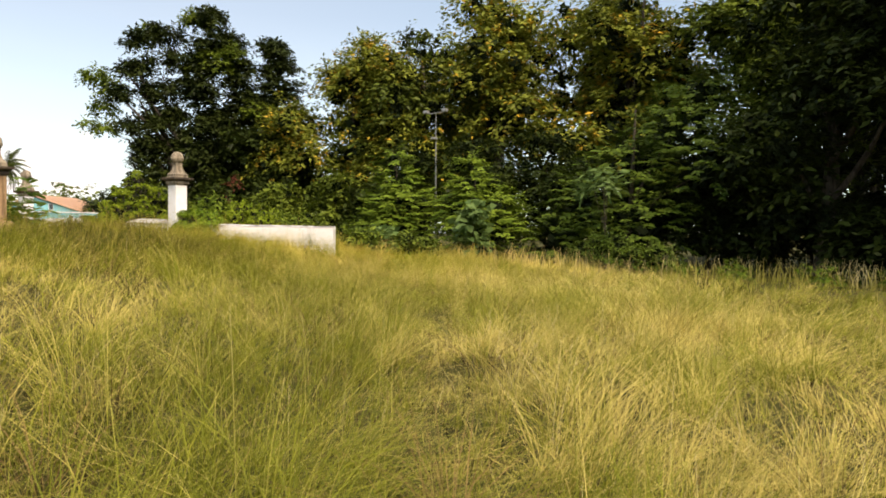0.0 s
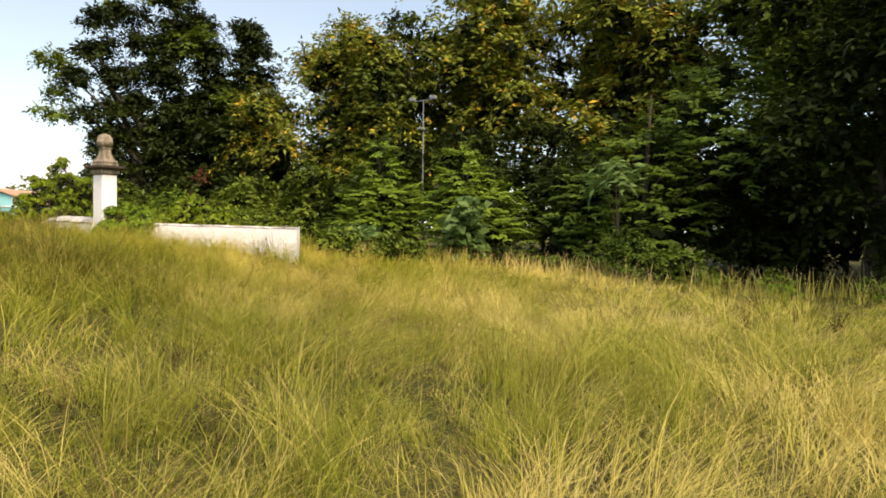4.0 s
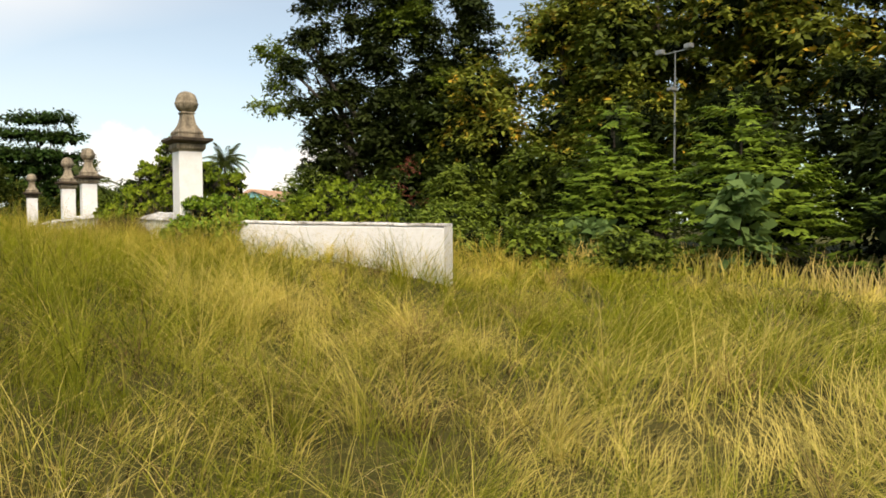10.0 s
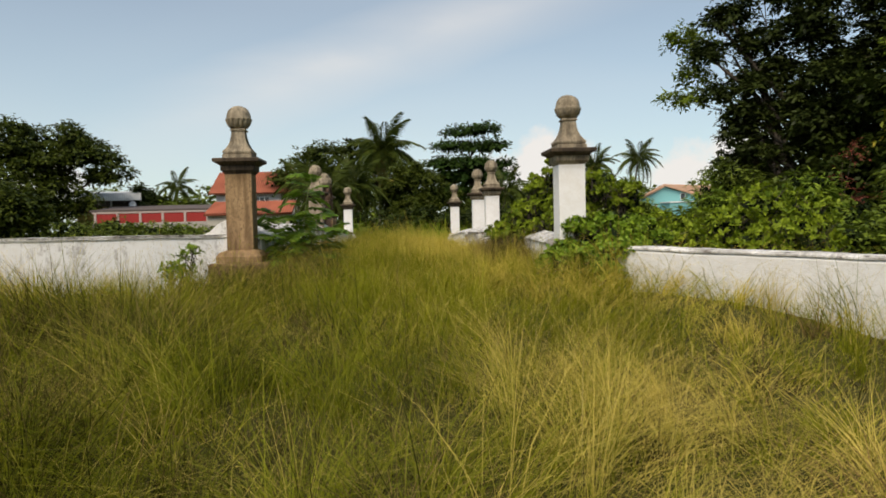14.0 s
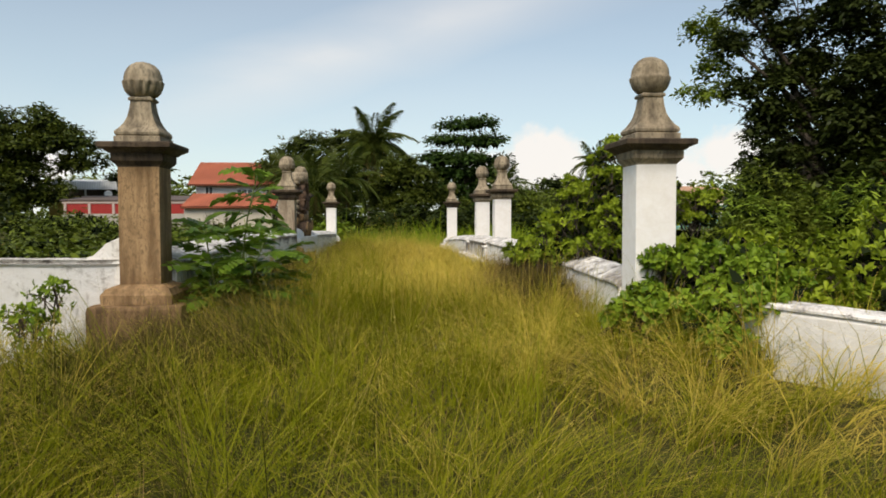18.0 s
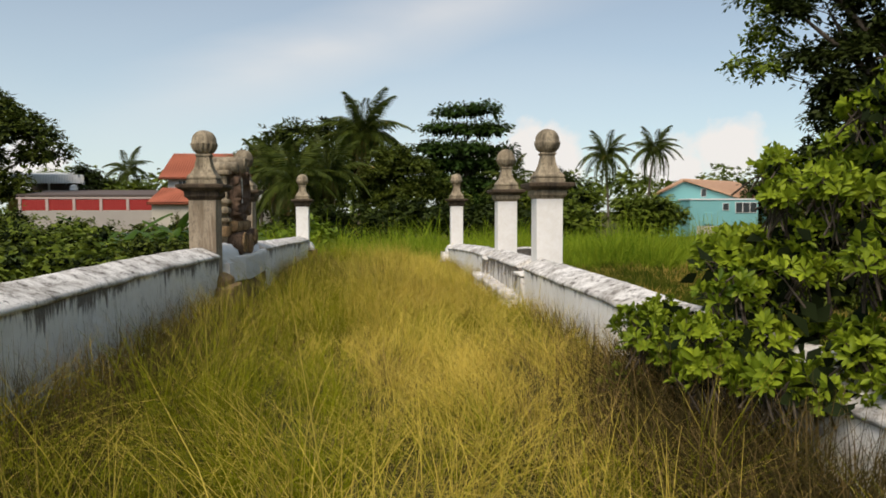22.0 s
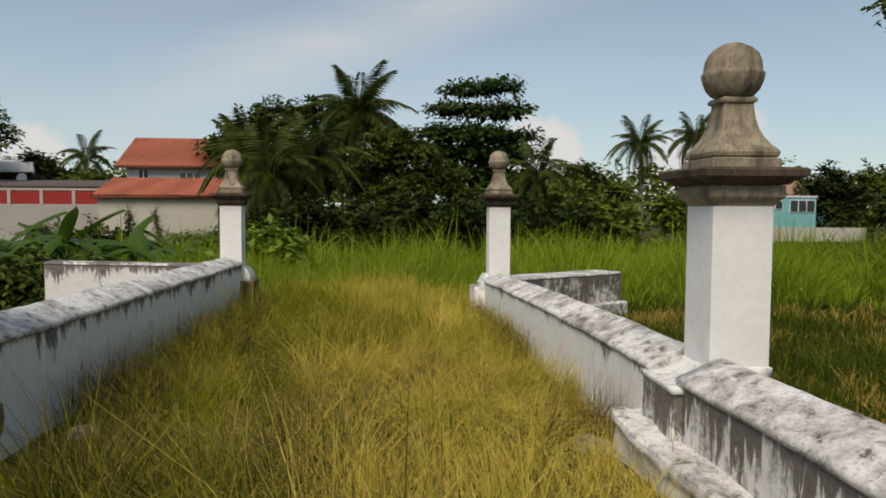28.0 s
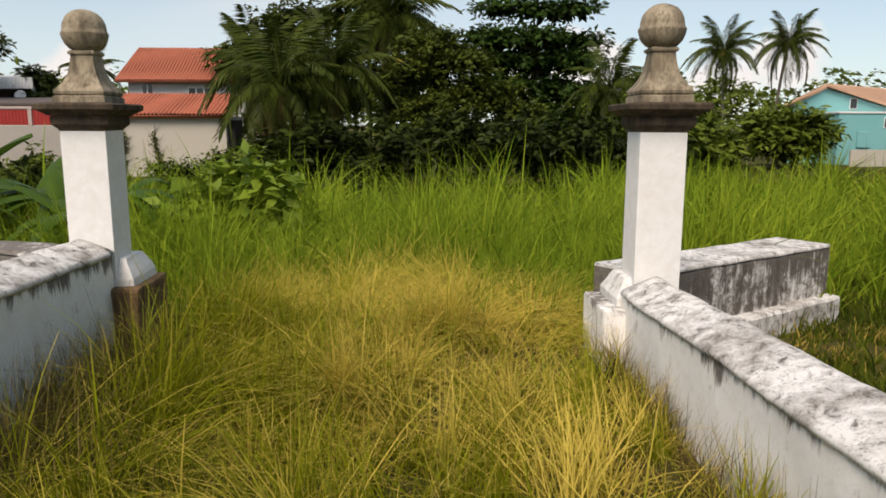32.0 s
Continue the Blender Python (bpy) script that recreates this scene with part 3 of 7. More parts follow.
# ---- the bridge ----
def pillar(x, y, top, foot, white, group, label, dark_band=False, shaft=None):
    """A square pillar with a moulded cap and an acorn finial; top is the lift of the finial's neck over 3.0."""
    cap = CAP_STONE
    z = top
    ob = thing("gate_pillar", (x, y, 0), label, "pillar", group, rz=random.uniform(-1, 1))
    shaft_mat = shaft or (WHITE if white else GRANITE)
    bm = bmesh.new()
    box(bm, -0.24, -0.24, foot, 0.24, 0.24, 2.16 + z)
    bmesh.ops.bevel(bm, geom=bm.edges[:], offset=0.004, segments=1, affect="EDGES")
    part("shaft", bm, shaft_mat, ob, "white lime-washed shaft" if white else "rough weathered granite shaft")
    rings = ((0.235, 2.12), (0.25, 2.15), (0.285, 2.185), (0.298, 2.20), (0.30, 2.285), (0.24, 2.29))
    part("fascia", loft([(w, h + z) for w, h in rings], wobble=0.005), cap if white and not dark_band else DARK_CAP, ob, "paler stained band under the cap" if white and not dark_band else "")
    rings = ((0.25, 2.288), (0.318, 2.29), (0.345, 2.315), (0.395, 2.345), (0.415, 2.355), (0.42, 2.405), (0.40, 2.42), (0.24, 2.43))
    part("cap", loft([(w, h + z) for w, h in rings], wobble=0.008), DARK_CAP, ob, "overhanging moulded stone cap, dark with mould")
    rings = ((0.27, 2.425), (0.27, 2.49), (0.245, 2.50), (0.26, 2.515), (0.265, 2.545), (0.25, 2.57), (0.215, 2.605), (0.18, 2.66), (0.15, 2.73), (0.132, 2.81), (0.12, 2.89), (0.115, 2.935))
    base = part("finial_base", loft([(w, h + z) for w, h in rings], wobble=0.006), cap, ob, "flared stone finial base")
    rings = ((0.112, 2.925), (0.135, 2.935), (0.14, 2.955), (0.125, 2.975), (0.09, 2.985))
    part("collar", loft([(w, h + z) for w, h in rings], wobble=0.004), cap, base)
    bm = bmesh.new()
    prof = ((0.11, 2.97), (0.165, 3.0), (0.205, 3.045), (0.228, 3.10), (0.24, 3.145), (0.24, 3.165), (0.222, 3.18), (0.219, 3.215), (0.21, 3.265), (0.185, 3.32), (0.145, 3.365), (0.09, 3.395), (0.03, 3.408))
    rows, turns = [], 84
    for w, h in prof:
        flute = max(0.0, min(1.0, (h - 2.975) / 0.05, (3.172 - h) / 0.02))
        row = []
        for n in range(turns):
            a = 2 * math.pi * n / turns
            rr = w * (1 - (0.20 if not white else 0.03) * flute * (1 - abs(math.sin(a * 7)) ** 0.6))
            p = Vector((rr * math.cos(a), rr * math.sin(a), h + z))
            row.append(bm.verts.new(p + noise.noise_vector(p * 7) * 0.006))
        rows.append(row)
    for a, b in zip(rows, rows[1:]):
        for n in range(turns):
            bm.faces.new((a[n], a[(n + 1) % turns], b[(n + 1) % turns], b[n])).smooth = True
    bm.faces.new(rows[-1])
    bm.faces.new(list(reversed(rows[0])))
    part("acorn", bm, cap, base, "ribbed stone acorn ball")
    return ob


def plinth(ob, top, low, half=0.37, block=0.48, depth=0.75, mat=None):
    rings = ((half, low), (half, top - 0.12), (half - 0.03, top - 0.08), (half - 0.05, top - 0.05), (0.265, top), (0.22, top + 0.005))
    part("plinth", loft(rings, wobble=0.012), GRANITE, ob, "stepped granite plinth")
    part("footing", rough_box(-block, -block, low - depth, block, block, low, 0.04, 0.02, 0.2), mat or DAMP_GRANITE, ob, "eroded stone footing")


GATE, MID, CART, END = "pillars at the bridge head", "pillars along the bridge", "pillars along the bridge", "pillars at the far end"
a_l = pillar(-3.07, 0.40, 0.08, 0.70, False, GATE, "brown granite gate pillar with ribbed acorn finial")
plinth(a_l, 0.81, 0.58, 0.41, 0.54)
pillar(3.0, -0.25, 0.085, -0.3, True, GATE, "white limewashed pillar with stone acorn, vines at its foot")
b_l = pillar(-3.07, 12.82, 0.0, 0.55, False, MID, "weathered tan granite pillar beside the carved coat of arms", shaft=PALE_GRANITE)
plinth(b_l, 0.78, 0.56, 0.42, 0.56, mat=GRANITE)
c_l = pillar(-3.21, 17.29, 0.03, 0.5, False, MID, "weathered tan granite pillar with ribbed acorn by the coat of arms", shaft=PALE_GRANITE)
plinth(c_l, 0.70, 0.48, 0.37, 0.42, mat=GRANITE)
pillar(3.2, 12.32, 0.01, 0.2, True, MID, "white limewashed pillar rising from the parapet, grey stone acorn")
pillar(3.21, 16.88, 0.03, 0.2, True, MID, "white limewashed pillar rising from the parapet, grey stone acorn")
d_l = pillar(-3.0, 28.27, 0.0, 0.3, True, END, "white limewashed end pillar with dark stained cap", dark_band=True)
d_r = pillar(3.07, 27.67, 0.0, 0.2, True, END, "white limewashed end pillar with dark stained cap", dark_band=True)
part("moulded_base", loft(((0.36, 0.42), (0.36, 0.50), (0.33, 0.58), (0.28, 0.66), (0.25, 0.72)), wobble=0.012), WORN, d_l, "stained moulded base", pose(0.06, 0.12, 0.0))
part("stone_block", rough_box(-0.5, -0.35, -0.9, 0.5, 0.62, 0.42, 0.04, 0.025, 0.2), DAMP_GRANITE, d_l, "bare brown stone block")
part("moulded_base", loft(((0.36, 0.32), (0.36, 0.40), (0.32, 0.47), (0.28, 0.55), (0.25, 0.60)), wobble=0.012), WORN, d_r, "stained moulded base", pose(-0.05, 0.12, 0.0))
part("stone_block", rough_box(-0.58, -0.40, -1.1, 0.45, 0.55, 0.32, 0.04, 0.02, 0.2), STAINED, d_r, "white block streaked with black mould")


def parapet(side, y0, y1, tops, label, wall_mat, inner=2.72, outer=3.28):
    """A low wall along the bridge with a sloping mortar coping. tops: (y, height of the coping's ridge)."""
    ob = thing("parapet", (0, (y0 + y1) / 2, 0), label, "parapet", "parapets of the bridge")
    yc = (y0 + y1) / 2
    n = max(4, int((y1 - y0) / 0.16))
    ys = np.linspace(y0, y1, n)
    zs = np.interp(ys, [a for a, _ in tops], [b for _, b in tops])
    cope = ((-0.022, -0.20), (-0.032, -0.165), (-0.005, -0.135), (0.13, -0.075), (0.28, -0.01), (0.34, 0.0), (0.40, -0.02), (0.60, -0.16), (0.60, -0.22))
    body = ((0.0, None), (0.0, -0.75), (0.0, -0.45), (0.0, -0.18), (outer - inner, -0.18), (outer - inner, None))
    for name, sec, mat, wob in (("wall", body, wall_mat, 0.014), ("coping", cope, COPING, 0.014)):
        bm = bmesh.new()
        uvl = bm.loops.layers.uv.new("uv")
        below = {}
        rows = []
        for y, z in zip(ys, zs):
            row = []
            for dx, dz in sec:
                p = Vector((side * (inner + dx), y - yc, -1.5 if dz is None else z + dz))
                q = Vector((p.x, y, p.z))
                row.append(bm.verts.new(p + noise.noise_vector(q * 1.7) * wob + noise.noise_vector(q * 6) * wob * 0.5))
                below[row[-1]] = (y, z - 0.17 - p.z)
            rows.append(row)
        for a, b in zip(rows, rows[1:]):
            for k in range(len(sec)):
                kk = (k + 1) % len(sec)
                f = (a[k], b[k], b[kk], a[kk])
                bm.faces.new(f if side > 0 else tuple(reversed(f))).smooth = name == "coping"
        bm.faces.new(rows[0] if side > 0 else list(reversed(rows[0])))
        bm.faces.new(list(reversed(rows[-1])) if side > 0 else rows[-1])
        bmesh.ops.recalc_face_normals(bm, faces=bm.faces[:])
        for f in bm.faces:
            for c in f.loops:
                c[uvl].uv = below[c.vert]
        part(name, bm, mat, ob, "rounded coping dark with mould" if name == "coping" else "")
    return ob


R_TOP = ((0, 0.95), (4, 1.03), (8, 1.07), (12, 1.06), (16, 1.00), (19, 0.94), (22, 0.86), (25, 0.75), (27, 0.65))
L_TOP = ((0, 1.18), (4, 1.30), (10, 1.31), (13, 1.27), (18, 1.15), (28, 0.97))
parapet(1, 0.0, 12.06, R_TOP, "white limewashed parapet with mould-stained coping along the deck", STAINED)
parapet(1, 12.58, 16.62, R_TOP, "short white parapet bay between two pillars, blackened coping", BLACKENED)
parapet(1, 17.14, 27.41, R_TOP, "white limewashed parapet with mould-stained coping, falling to the far end", STAINED)
parapet(-1, 0.62, 12.56, L_TOP, "limewashed parapet streaked with black mould along the deck", MOULDY, 2.78, 3.32)
parapet(-1, 17.55, 28.01, L_TOP, "limewashed parapet with grey mouldy coping along the deck", MOULDY, 2.78, 3.32)

ledge = thing("stone_ledge", (2.6, 15.0, 0), "worn stone bench ledge along the parapet foot, with flaking limewash", "ledge")
part("slab", rough_box(-0.17, -2.75, 0.27, 0.14, 2.45, 0.39, 0.05, 0.05, 0.11), COPING, ledge)
part("riser", rough_box(-0.13, -2.75, -0.6, 0.14, 2.4, 0.275, 0.03, 0.04, 0.2), STAINED, ledge)


def mortar_fillet(lo, hi, steps=6, wobble=0.012):
    """A worn collar that sweeps up from the rectangle lo to the rectangle hi, each (x0, y0, x1, y1, z)."""
    bm = bmesh.new()
    rows = []
    for k in range(steps + 1):
        u = max(0.0, (k - 1) / (steps - 1))
        inset, lift = 1 - (1 - u) ** 1.7, (u ** 1.6) * 0.75 + 0.25 * (k > 0)
        x0, y0, x1, y1 = (a + (b - a) * inset for a, b in zip(lo[:4], hi[:4]))
        z = lo[4] + (hi[4] - lo[4]) * lift
        ring = [Vector((x, y, z)) for (xa, ya), (xb, yb) in (((x0, y0), (x1, y0)), ((x1, y0), (x1, y1)), ((x1, y1), (x0, y1)), ((x0, y1), (x0, y0))) for x, y in ((xa + (xb - xa) * q / 5, ya + (yb - ya) * q / 5) for q in range(5))]
        rows.append([bm.verts.new(p + noise.noise_vector(p * 6) * wobble) for p in ring])
    for a, b in zip(rows, rows[1:]):
        for k in range(len(a)):
            bm.faces.new((a[k], a[(k + 1) % len(a)], b[(k + 1) % len(a)], b[k])).smooth = True
    bm.faces.new(rows[-1])
    bm.faces.new(list(reversed(rows[0])))
    return bm


for yy in (12.32, 16.88):
    blk = thing("base_block", (2.70, yy, 0), "worn block at the pillar foot, white top and blackened face", "stone block", "moulded blocks at the pillar feet")
    part("block", rough_box(-0.05, -0.34, -0.4, 0.40, 0.34, 0.74, 0.035, 0.022, 0.1), BLACKENED, blk, "face black with mould")
    part("fillet", mortar_fillet((-0.06, -0.35, 0.60, 0.35, 0.735), (0.255, -0.255, 0.77, 0.255, 0.91)), WORN, blk, "worn white mortar collar")

bm = bmesh.new()
prof = ((-0.36, 0.60), (-1.00, 0.60), (-1.00, 1.02), (-0.80, 1.06), (-0.58, 1.15), (-0.42, 1.30), (-0.24, 1.38), (-0.24, 0.60))
near_side, far_side = [bm.verts.new((x, -0.17, z)) for x, z in prof], [bm.verts.new((x, 0.24, z)) for x, z in prof]
bm.faces.new(near_side)
bm.faces.new(list(reversed(far_side)))
for k in range(len(prof)):
    kk = (k + 1) % len(prof)
    bm.faces.new((near_side[k], far_side[k], far_side[kk], near_side[kk]))
bmesh.ops.recalc_face_normals(bm, faces=bm.faces[:])
bmesh.ops.subdivide_edges(bm, edges=bm.edges[:], cuts=2, use_grid_fill=True)
for v in bm.verts:
    v.co += noise.noise_vector(v.co * 5) * 0.018
part("mortar_shoulder", bm, WORN, a_l, "white mortar swept up against the shaft")

# the bay with the coat of arms
bay = thing("arms_pedestal", (-2.95, 15.05, 0), "white limewashed pedestal with rounded ends under the coat of arms", "pedestal")
def plan_block(pts, z0, z1, bevel=0.03, wobble=0.02, rag=0.0):
    """A block with the outline pts on the plan; rag lets its lower edge wander."""
    bm = bmesh.new()
    rows = []
    for k, z in enumerate(np.linspace(z0, z1, 4)):
        row = []
        for i in range(len(pts)):
            p, q = Vector(pts[i]), Vector(pts[(i + 1) % len(pts)])
            cuts = max(1, int((q - p).length / 0.2))
            for c in range(cuts):
                w = p.lerp(q, c / cuts)
                v = Vector((w.x, w.y, z))
                v += noise.noise_vector(v * 3) * wobble
                if k == 0:
                    v.z += rag * (noise.noise(Vector((w.x * 2, w.y * 1.3, 4))) + 0.3)
                row.append(bm.verts.new(v))
        rows.append(row)
    for lo, hi in zip(rows, rows[1:]):
        for i in range(len(lo)):
            j = (i + 1) % len(lo)
            bm.faces.new((lo[i], lo[j], hi[j], hi[i]))
    top = bm.faces.new(rows[-1])
    bm.faces.new(list(reversed(rows[0])))
    bmesh.ops.recalc_face_normals(bm, faces=bm.faces[:])
    bmesh.ops.bevel(bm, geom=top.edges[:], offset=bevel, segments=2, affect="EDGES")
    return bm


part("bench", plan_block(((-0.36, -1.92), (0.24, -1.92), (0.24, 2.0), (-0.36, 2.0)), -1.2, 0.99, 0.05, 0.02), WHITE, bay)
part("front_step", plan_block(((0.20, -1.66), (0.40, -1.12), (0.44, 0.3), (0.38, 1.62), (0.20, 1.68)), 0.54, 1.035, 0.03, 0.02, 0.12), limewash("pedestal_limewash", 0.22, low=0.49, relief=0.3), bay, "white projecting front with worn lower edge")
part("stone_foot", plan_block(((0.18, -1.56), (0.36, -1.06), (0.39, 0.3), (0.34, 1.54), (0.18, 1.6)), -0.8, 0.66, 0.02, 0.03), DAMP_GRANITE, bay, "bare brown stone foot")
for sgn in (-1, 1):
    bm = bmesh.new()
    bmesh.ops.create_uvsphere(bm, u_segments=20, v_segments=12, radius=1.0)
    for v in bm.verts:
        v.co = Vector((v.co.x * 0.32 - 0.06, v.co.y * 0.62 + sgn * 1.22, v.co.z * 0.30 + 1.0)) + noise.noise_vector(v.co * 3) * 0.04
    for f in bm.faces:
        f.smooth = True
    part("hump", bm, WHITE, bay, "rounded white mortar hump")

arms = thing("coat_of_arms", (-3.02, 14.95, 0.92), "dark carved stone coat of arms with scrolls and a white tablet", "stone carving")


def scroll(name, c, r, length, mat, axis="X", turns=22):
    bm = bmesh.new()
    bmesh.ops.create_cone(bm, cap_ends=True, segments=turns, radius1=r, radius2=r * 0.95, depth=length)
    bmesh.ops.bevel(bm, geom=[e for e in bm.edges if len(e.link_faces) == 2 and e.calc_face_angle(0) > 1.0], offset=r * 0.14, segments=2, affect="EDGES")
    turn = Matrix.Rotation(radians(90), 4, "Y" if axis == "X" else "X")
    for v in bm.verts:
        v.co = (turn @ v.co) + Vector(c)
        v.co += noise.noise_vector(v.co * 5) * 0.015
    for f in bm.faces:
        f.smooth = len(f.verts) == 4
    return part(name, bm, mat, arms)


part("back_slab", rough_box(-0.30, -0.74, 0.02, 0.10, 0.76, 1.86, 0.06, 0.03, 0.14), DARK_STONE, arms)
part("side_jamb", rough_box(-0.31, -0.84, 0.12, 0.08, -0.72, 1.80, 0.04, 0.02, 0.2), CAP_STONE, arms, "paler stone jamb")
for zz, yy, w in ((1.16, 0.05, 0.10), (0.96, 0.12, 0.12), (0.78, 0.08, 0.09), (0.50, 0.16, 0.20), (1.74, 0.06, 0.10)):
    part("moulding", rough_box(-0.34, -0.86 - yy, zz, 0.14, -0.70, zz + w, min(0.05, w * 0.42), 0.02, 0.12), CAP_STONE if zz > 0.6 else GRANITE, arms)
part("band", rough_box(0.08, -0.80, 0.58, 0.28, 0.84, 0.82, 0.09, 0.03, 0.12), GRANITE, arms, "smooth brown stone band")
scroll("top_scroll", (-0.02, -0.14, 1.98), 0.18, 0.66, CAP_STONE)
scroll("top_scroll", (-0.02, -0.64, 1.90), 0.12, 0.56, CAP_STONE)
scroll("top_scroll", (-0.02, 0.40, 1.88), 0.13, 0.56, DARK_STONE)


def winding(name, c, r0, turns, thick, parent, mat):
    """A raised spiral on the face of a volute."""
    q = np.linspace(0, turns * 6.283, 16 * turns)
    rad = r0 * (1 - 0.82 * q / q[-1])
    pts = np.stack([c[0] + 0.02 * q / q[-1], c[1] + rad * np.cos(q), c[2] + rad * np.sin(q)], -1)
    return tube(name, pts, thick * (1 - 0.45 * q / q[-1]), mat, parent, 6)


for yy, zz, rr in ((-0.60, 0.36, 0.24), (0.06, 0.31, 0.24), (0.66, 0.44, 0.21)):
    vol = scroll("volute", (0.12, yy, zz), rr, 0.50, DARK_STONE)
    winding("spiral", (0.37, yy, zz), rr * 0.88, 3, rr * 0.13, vol, GRANITE)
winding("spiral", (0.31, -0.14, 1.98), 0.155, 3, 0.022, arms, CAP_STONE)

# the carved front: ridges of scrolls, drapery and leaves round the tablet
gy, gz = np.meshgrid(np.linspace(-0.74, 0.76, 112), np.linspace(0.44, 1.92, 112), indexing="ij")
relief = np.full(gy.shape, 0.05)
mid = -0.13
carving = [(mid, 1.02, 0.20 + 0.085 * k, 195, 345, 0.036, 0.13 - 0.012 * k) for k in range(4)] + [(mid, 1.66, 0.36, 35, 145, 0.055, 0.14), (mid, 1.70, 0.24, 30, 150, 0.035, 0.11)]
for sg in (-1, 1):
    lo, hi = (105, 255) if sg < 0 else (-75, 75)
    carving += [(mid + sg * 0.30, 1.44, 0.20, lo, hi, 0.06, 0.17), (mid + sg * 0.26, 1.40, 0.36, lo, hi, 0.055, 0.13), (mid + sg * 0.50, 1.10, 0.15, 0, 360, 0.045, 0.16), (mid + sg * 0.50, 1.10, 0.06, 0, 360, 0.045, 0.14), (mid + sg * 0.50, 1.72, 0.13, 0, 360, 0.045, 0.14), (mid + sg * 0.36, 1.84, 0.08, 0, 360, 0.05, 0.12), (mid + sg * 0.62, 1.40, 0.10, 0, 360, 0.05, 0.10), (mid + sg * 0.30, 0.98, 0.10, 0, 360, 0.05, 0.12)]
for cy, cz, rad, lo, hi, w, amp in carving:
    ang = (np.degrees(np.arctan2(gz - cz, gy - cy)) - lo) % 360
    inside = smoothstep(0, 14, ang) * (1 - smoothstep(hi - lo - 14, hi - lo, ang)) if hi - lo < 360 else 1.0
    ring = np.sqrt(np.clip(1 - ((np.hypot(gy - cy, gz - cz) - rad) / w) ** 2, 0, 1)) * inside
    relief = np.maximum(relief, 0.05 + amp * ring)
worn = np.array([noise.noise(Vector((float(p), float(q), 3.0)) * 9) + 0.5 * noise.noise(Vector((float(p), float(q), 8.0)) * 22) for p, q in zip(gy.ravel(), gz.ravel())]).reshape(gy.shape)
relief = (relief + 0.022 * worn) * smoothstep(-0.75, -0.66, gy) * (1 - smoothstep(0.68, 0.77, gy)) * (1 - smoothstep(1.84, 1.93, gz)) + 0.06
i, j = np.meshgrid(np.arange(111), np.arange(111), indexing="ij")
k = (i * 112 + j).reshape(-1)
part("carved_front", mesh_np("carved_front", np.stack([relief + 0.04, gy, gz], -1).reshape(-1, 3), np.stack([k, k + 112, k + 113, k + 1], -1), DARK_STONE, smooth=True), DARK_STONE, arms, "deeply carved scrolls, leaves and drapery")
part("tablet", rough_box(0.08, -0.33, 1.16, 0.22, 0.07, 1.74, 0.05, 0.006, 0.2), WHITE, arms, "white painted tablet with worn lettering")
for k in range(5):
    part("lettering_bar", rough_box(0.217, -0.18 + 0.03 * (k % 2), 1.58 - k * 0.085, 0.226, -0.04 - 0.02 * k, 1.61 - k * 0.085, 0.003, 0.0), DARK_STONE, arms, "worn dark lettering")


def wing(name, line, tops, thick, mat, label, foot=-1.9, ledge_z=None, top_mat=None, proud=0.10):
    """A curved wing wall along a line on the plan."""
    ob = thing(name, (line[0][0], line[0][1], 0), label, "wall", "wing walls")
    pts, cum = np.array(line, float), [0.0]
    for p, q in zip(pts, pts[1:]):
        cum.append(cum[-1] + np.hypot(*(q - p)))
    n = max(6, int(cum[-1] / 0.18))
    s = np.linspace(0, cum[-1], n)
    px, py, pz = np.interp(s, cum, pts[:, 0]), np.interp(s, cum, pts[:, 1]), np.interp(s, cum, tops)
    tx, ty = np.gradient(px), np.gradient(py)
    ln = np.hypot(tx, ty)
    nx, ny = -ty / ln, tx / ln

    def run(nm, half0, half1, lo, hi, material, wob=0.012):
        bm, rows, below = bmesh.new(), [], {}
        uvl = bm.loops.layers.uv.new("uv")
        for k in range(n):
            row = []
            zt = pz[k] + hi
            zb = foot if lo is None else pz[k] + lo
            levels = [zb, zb + (zt - zb) * 0.5, zt - 0.04, zt]
            sec = [(half0, levels[0]), (half0, levels[1]), (half0, levels[2]), (half0 + 0.03, levels[3]), (half1 - 0.03, levels[3]), (half1, levels[2]), (half1, levels[0])]
            for h, z in sec:
                p = Vector((px[k] + nx[k] * h - line[0][0], py[k] + ny[k] * h - line[0][1], z))
                row.append(bm.verts.new(p + noise.noise_vector(p * 2.1) * wob))
                below[row[-1]] = (s[k], zt - z)
            rows.append(row)
        for a, b in zip(rows, rows[1:]):
            for k in range(7):
                kk = (k + 1) % 7
                bm.faces.new((a[k], a[kk], b[kk], b[k]))
        bm.faces.new(rows[0])
        bm.faces.new(list(reversed(rows[-1])))
        bmesh.ops.recalc_face_normals(bm, faces=bm.faces[:])
        for f in bm.faces:
            for c in f.loops:
                c[uvl].uv = below[c.vert]
        part(nm, bm, material, ob)

    run("wall", 0.0, thick, None, 0.0 if top_mat is None else -0.05, mat)
    if top_mat is not None:
        run("coping", -0.01, thick + 0.01, -0.048, 0.0, top_mat)
    if ledge_z is not None:
        run("ledge", -proud, thick + 0.06, None, ledge_z, COPING)
    return ob


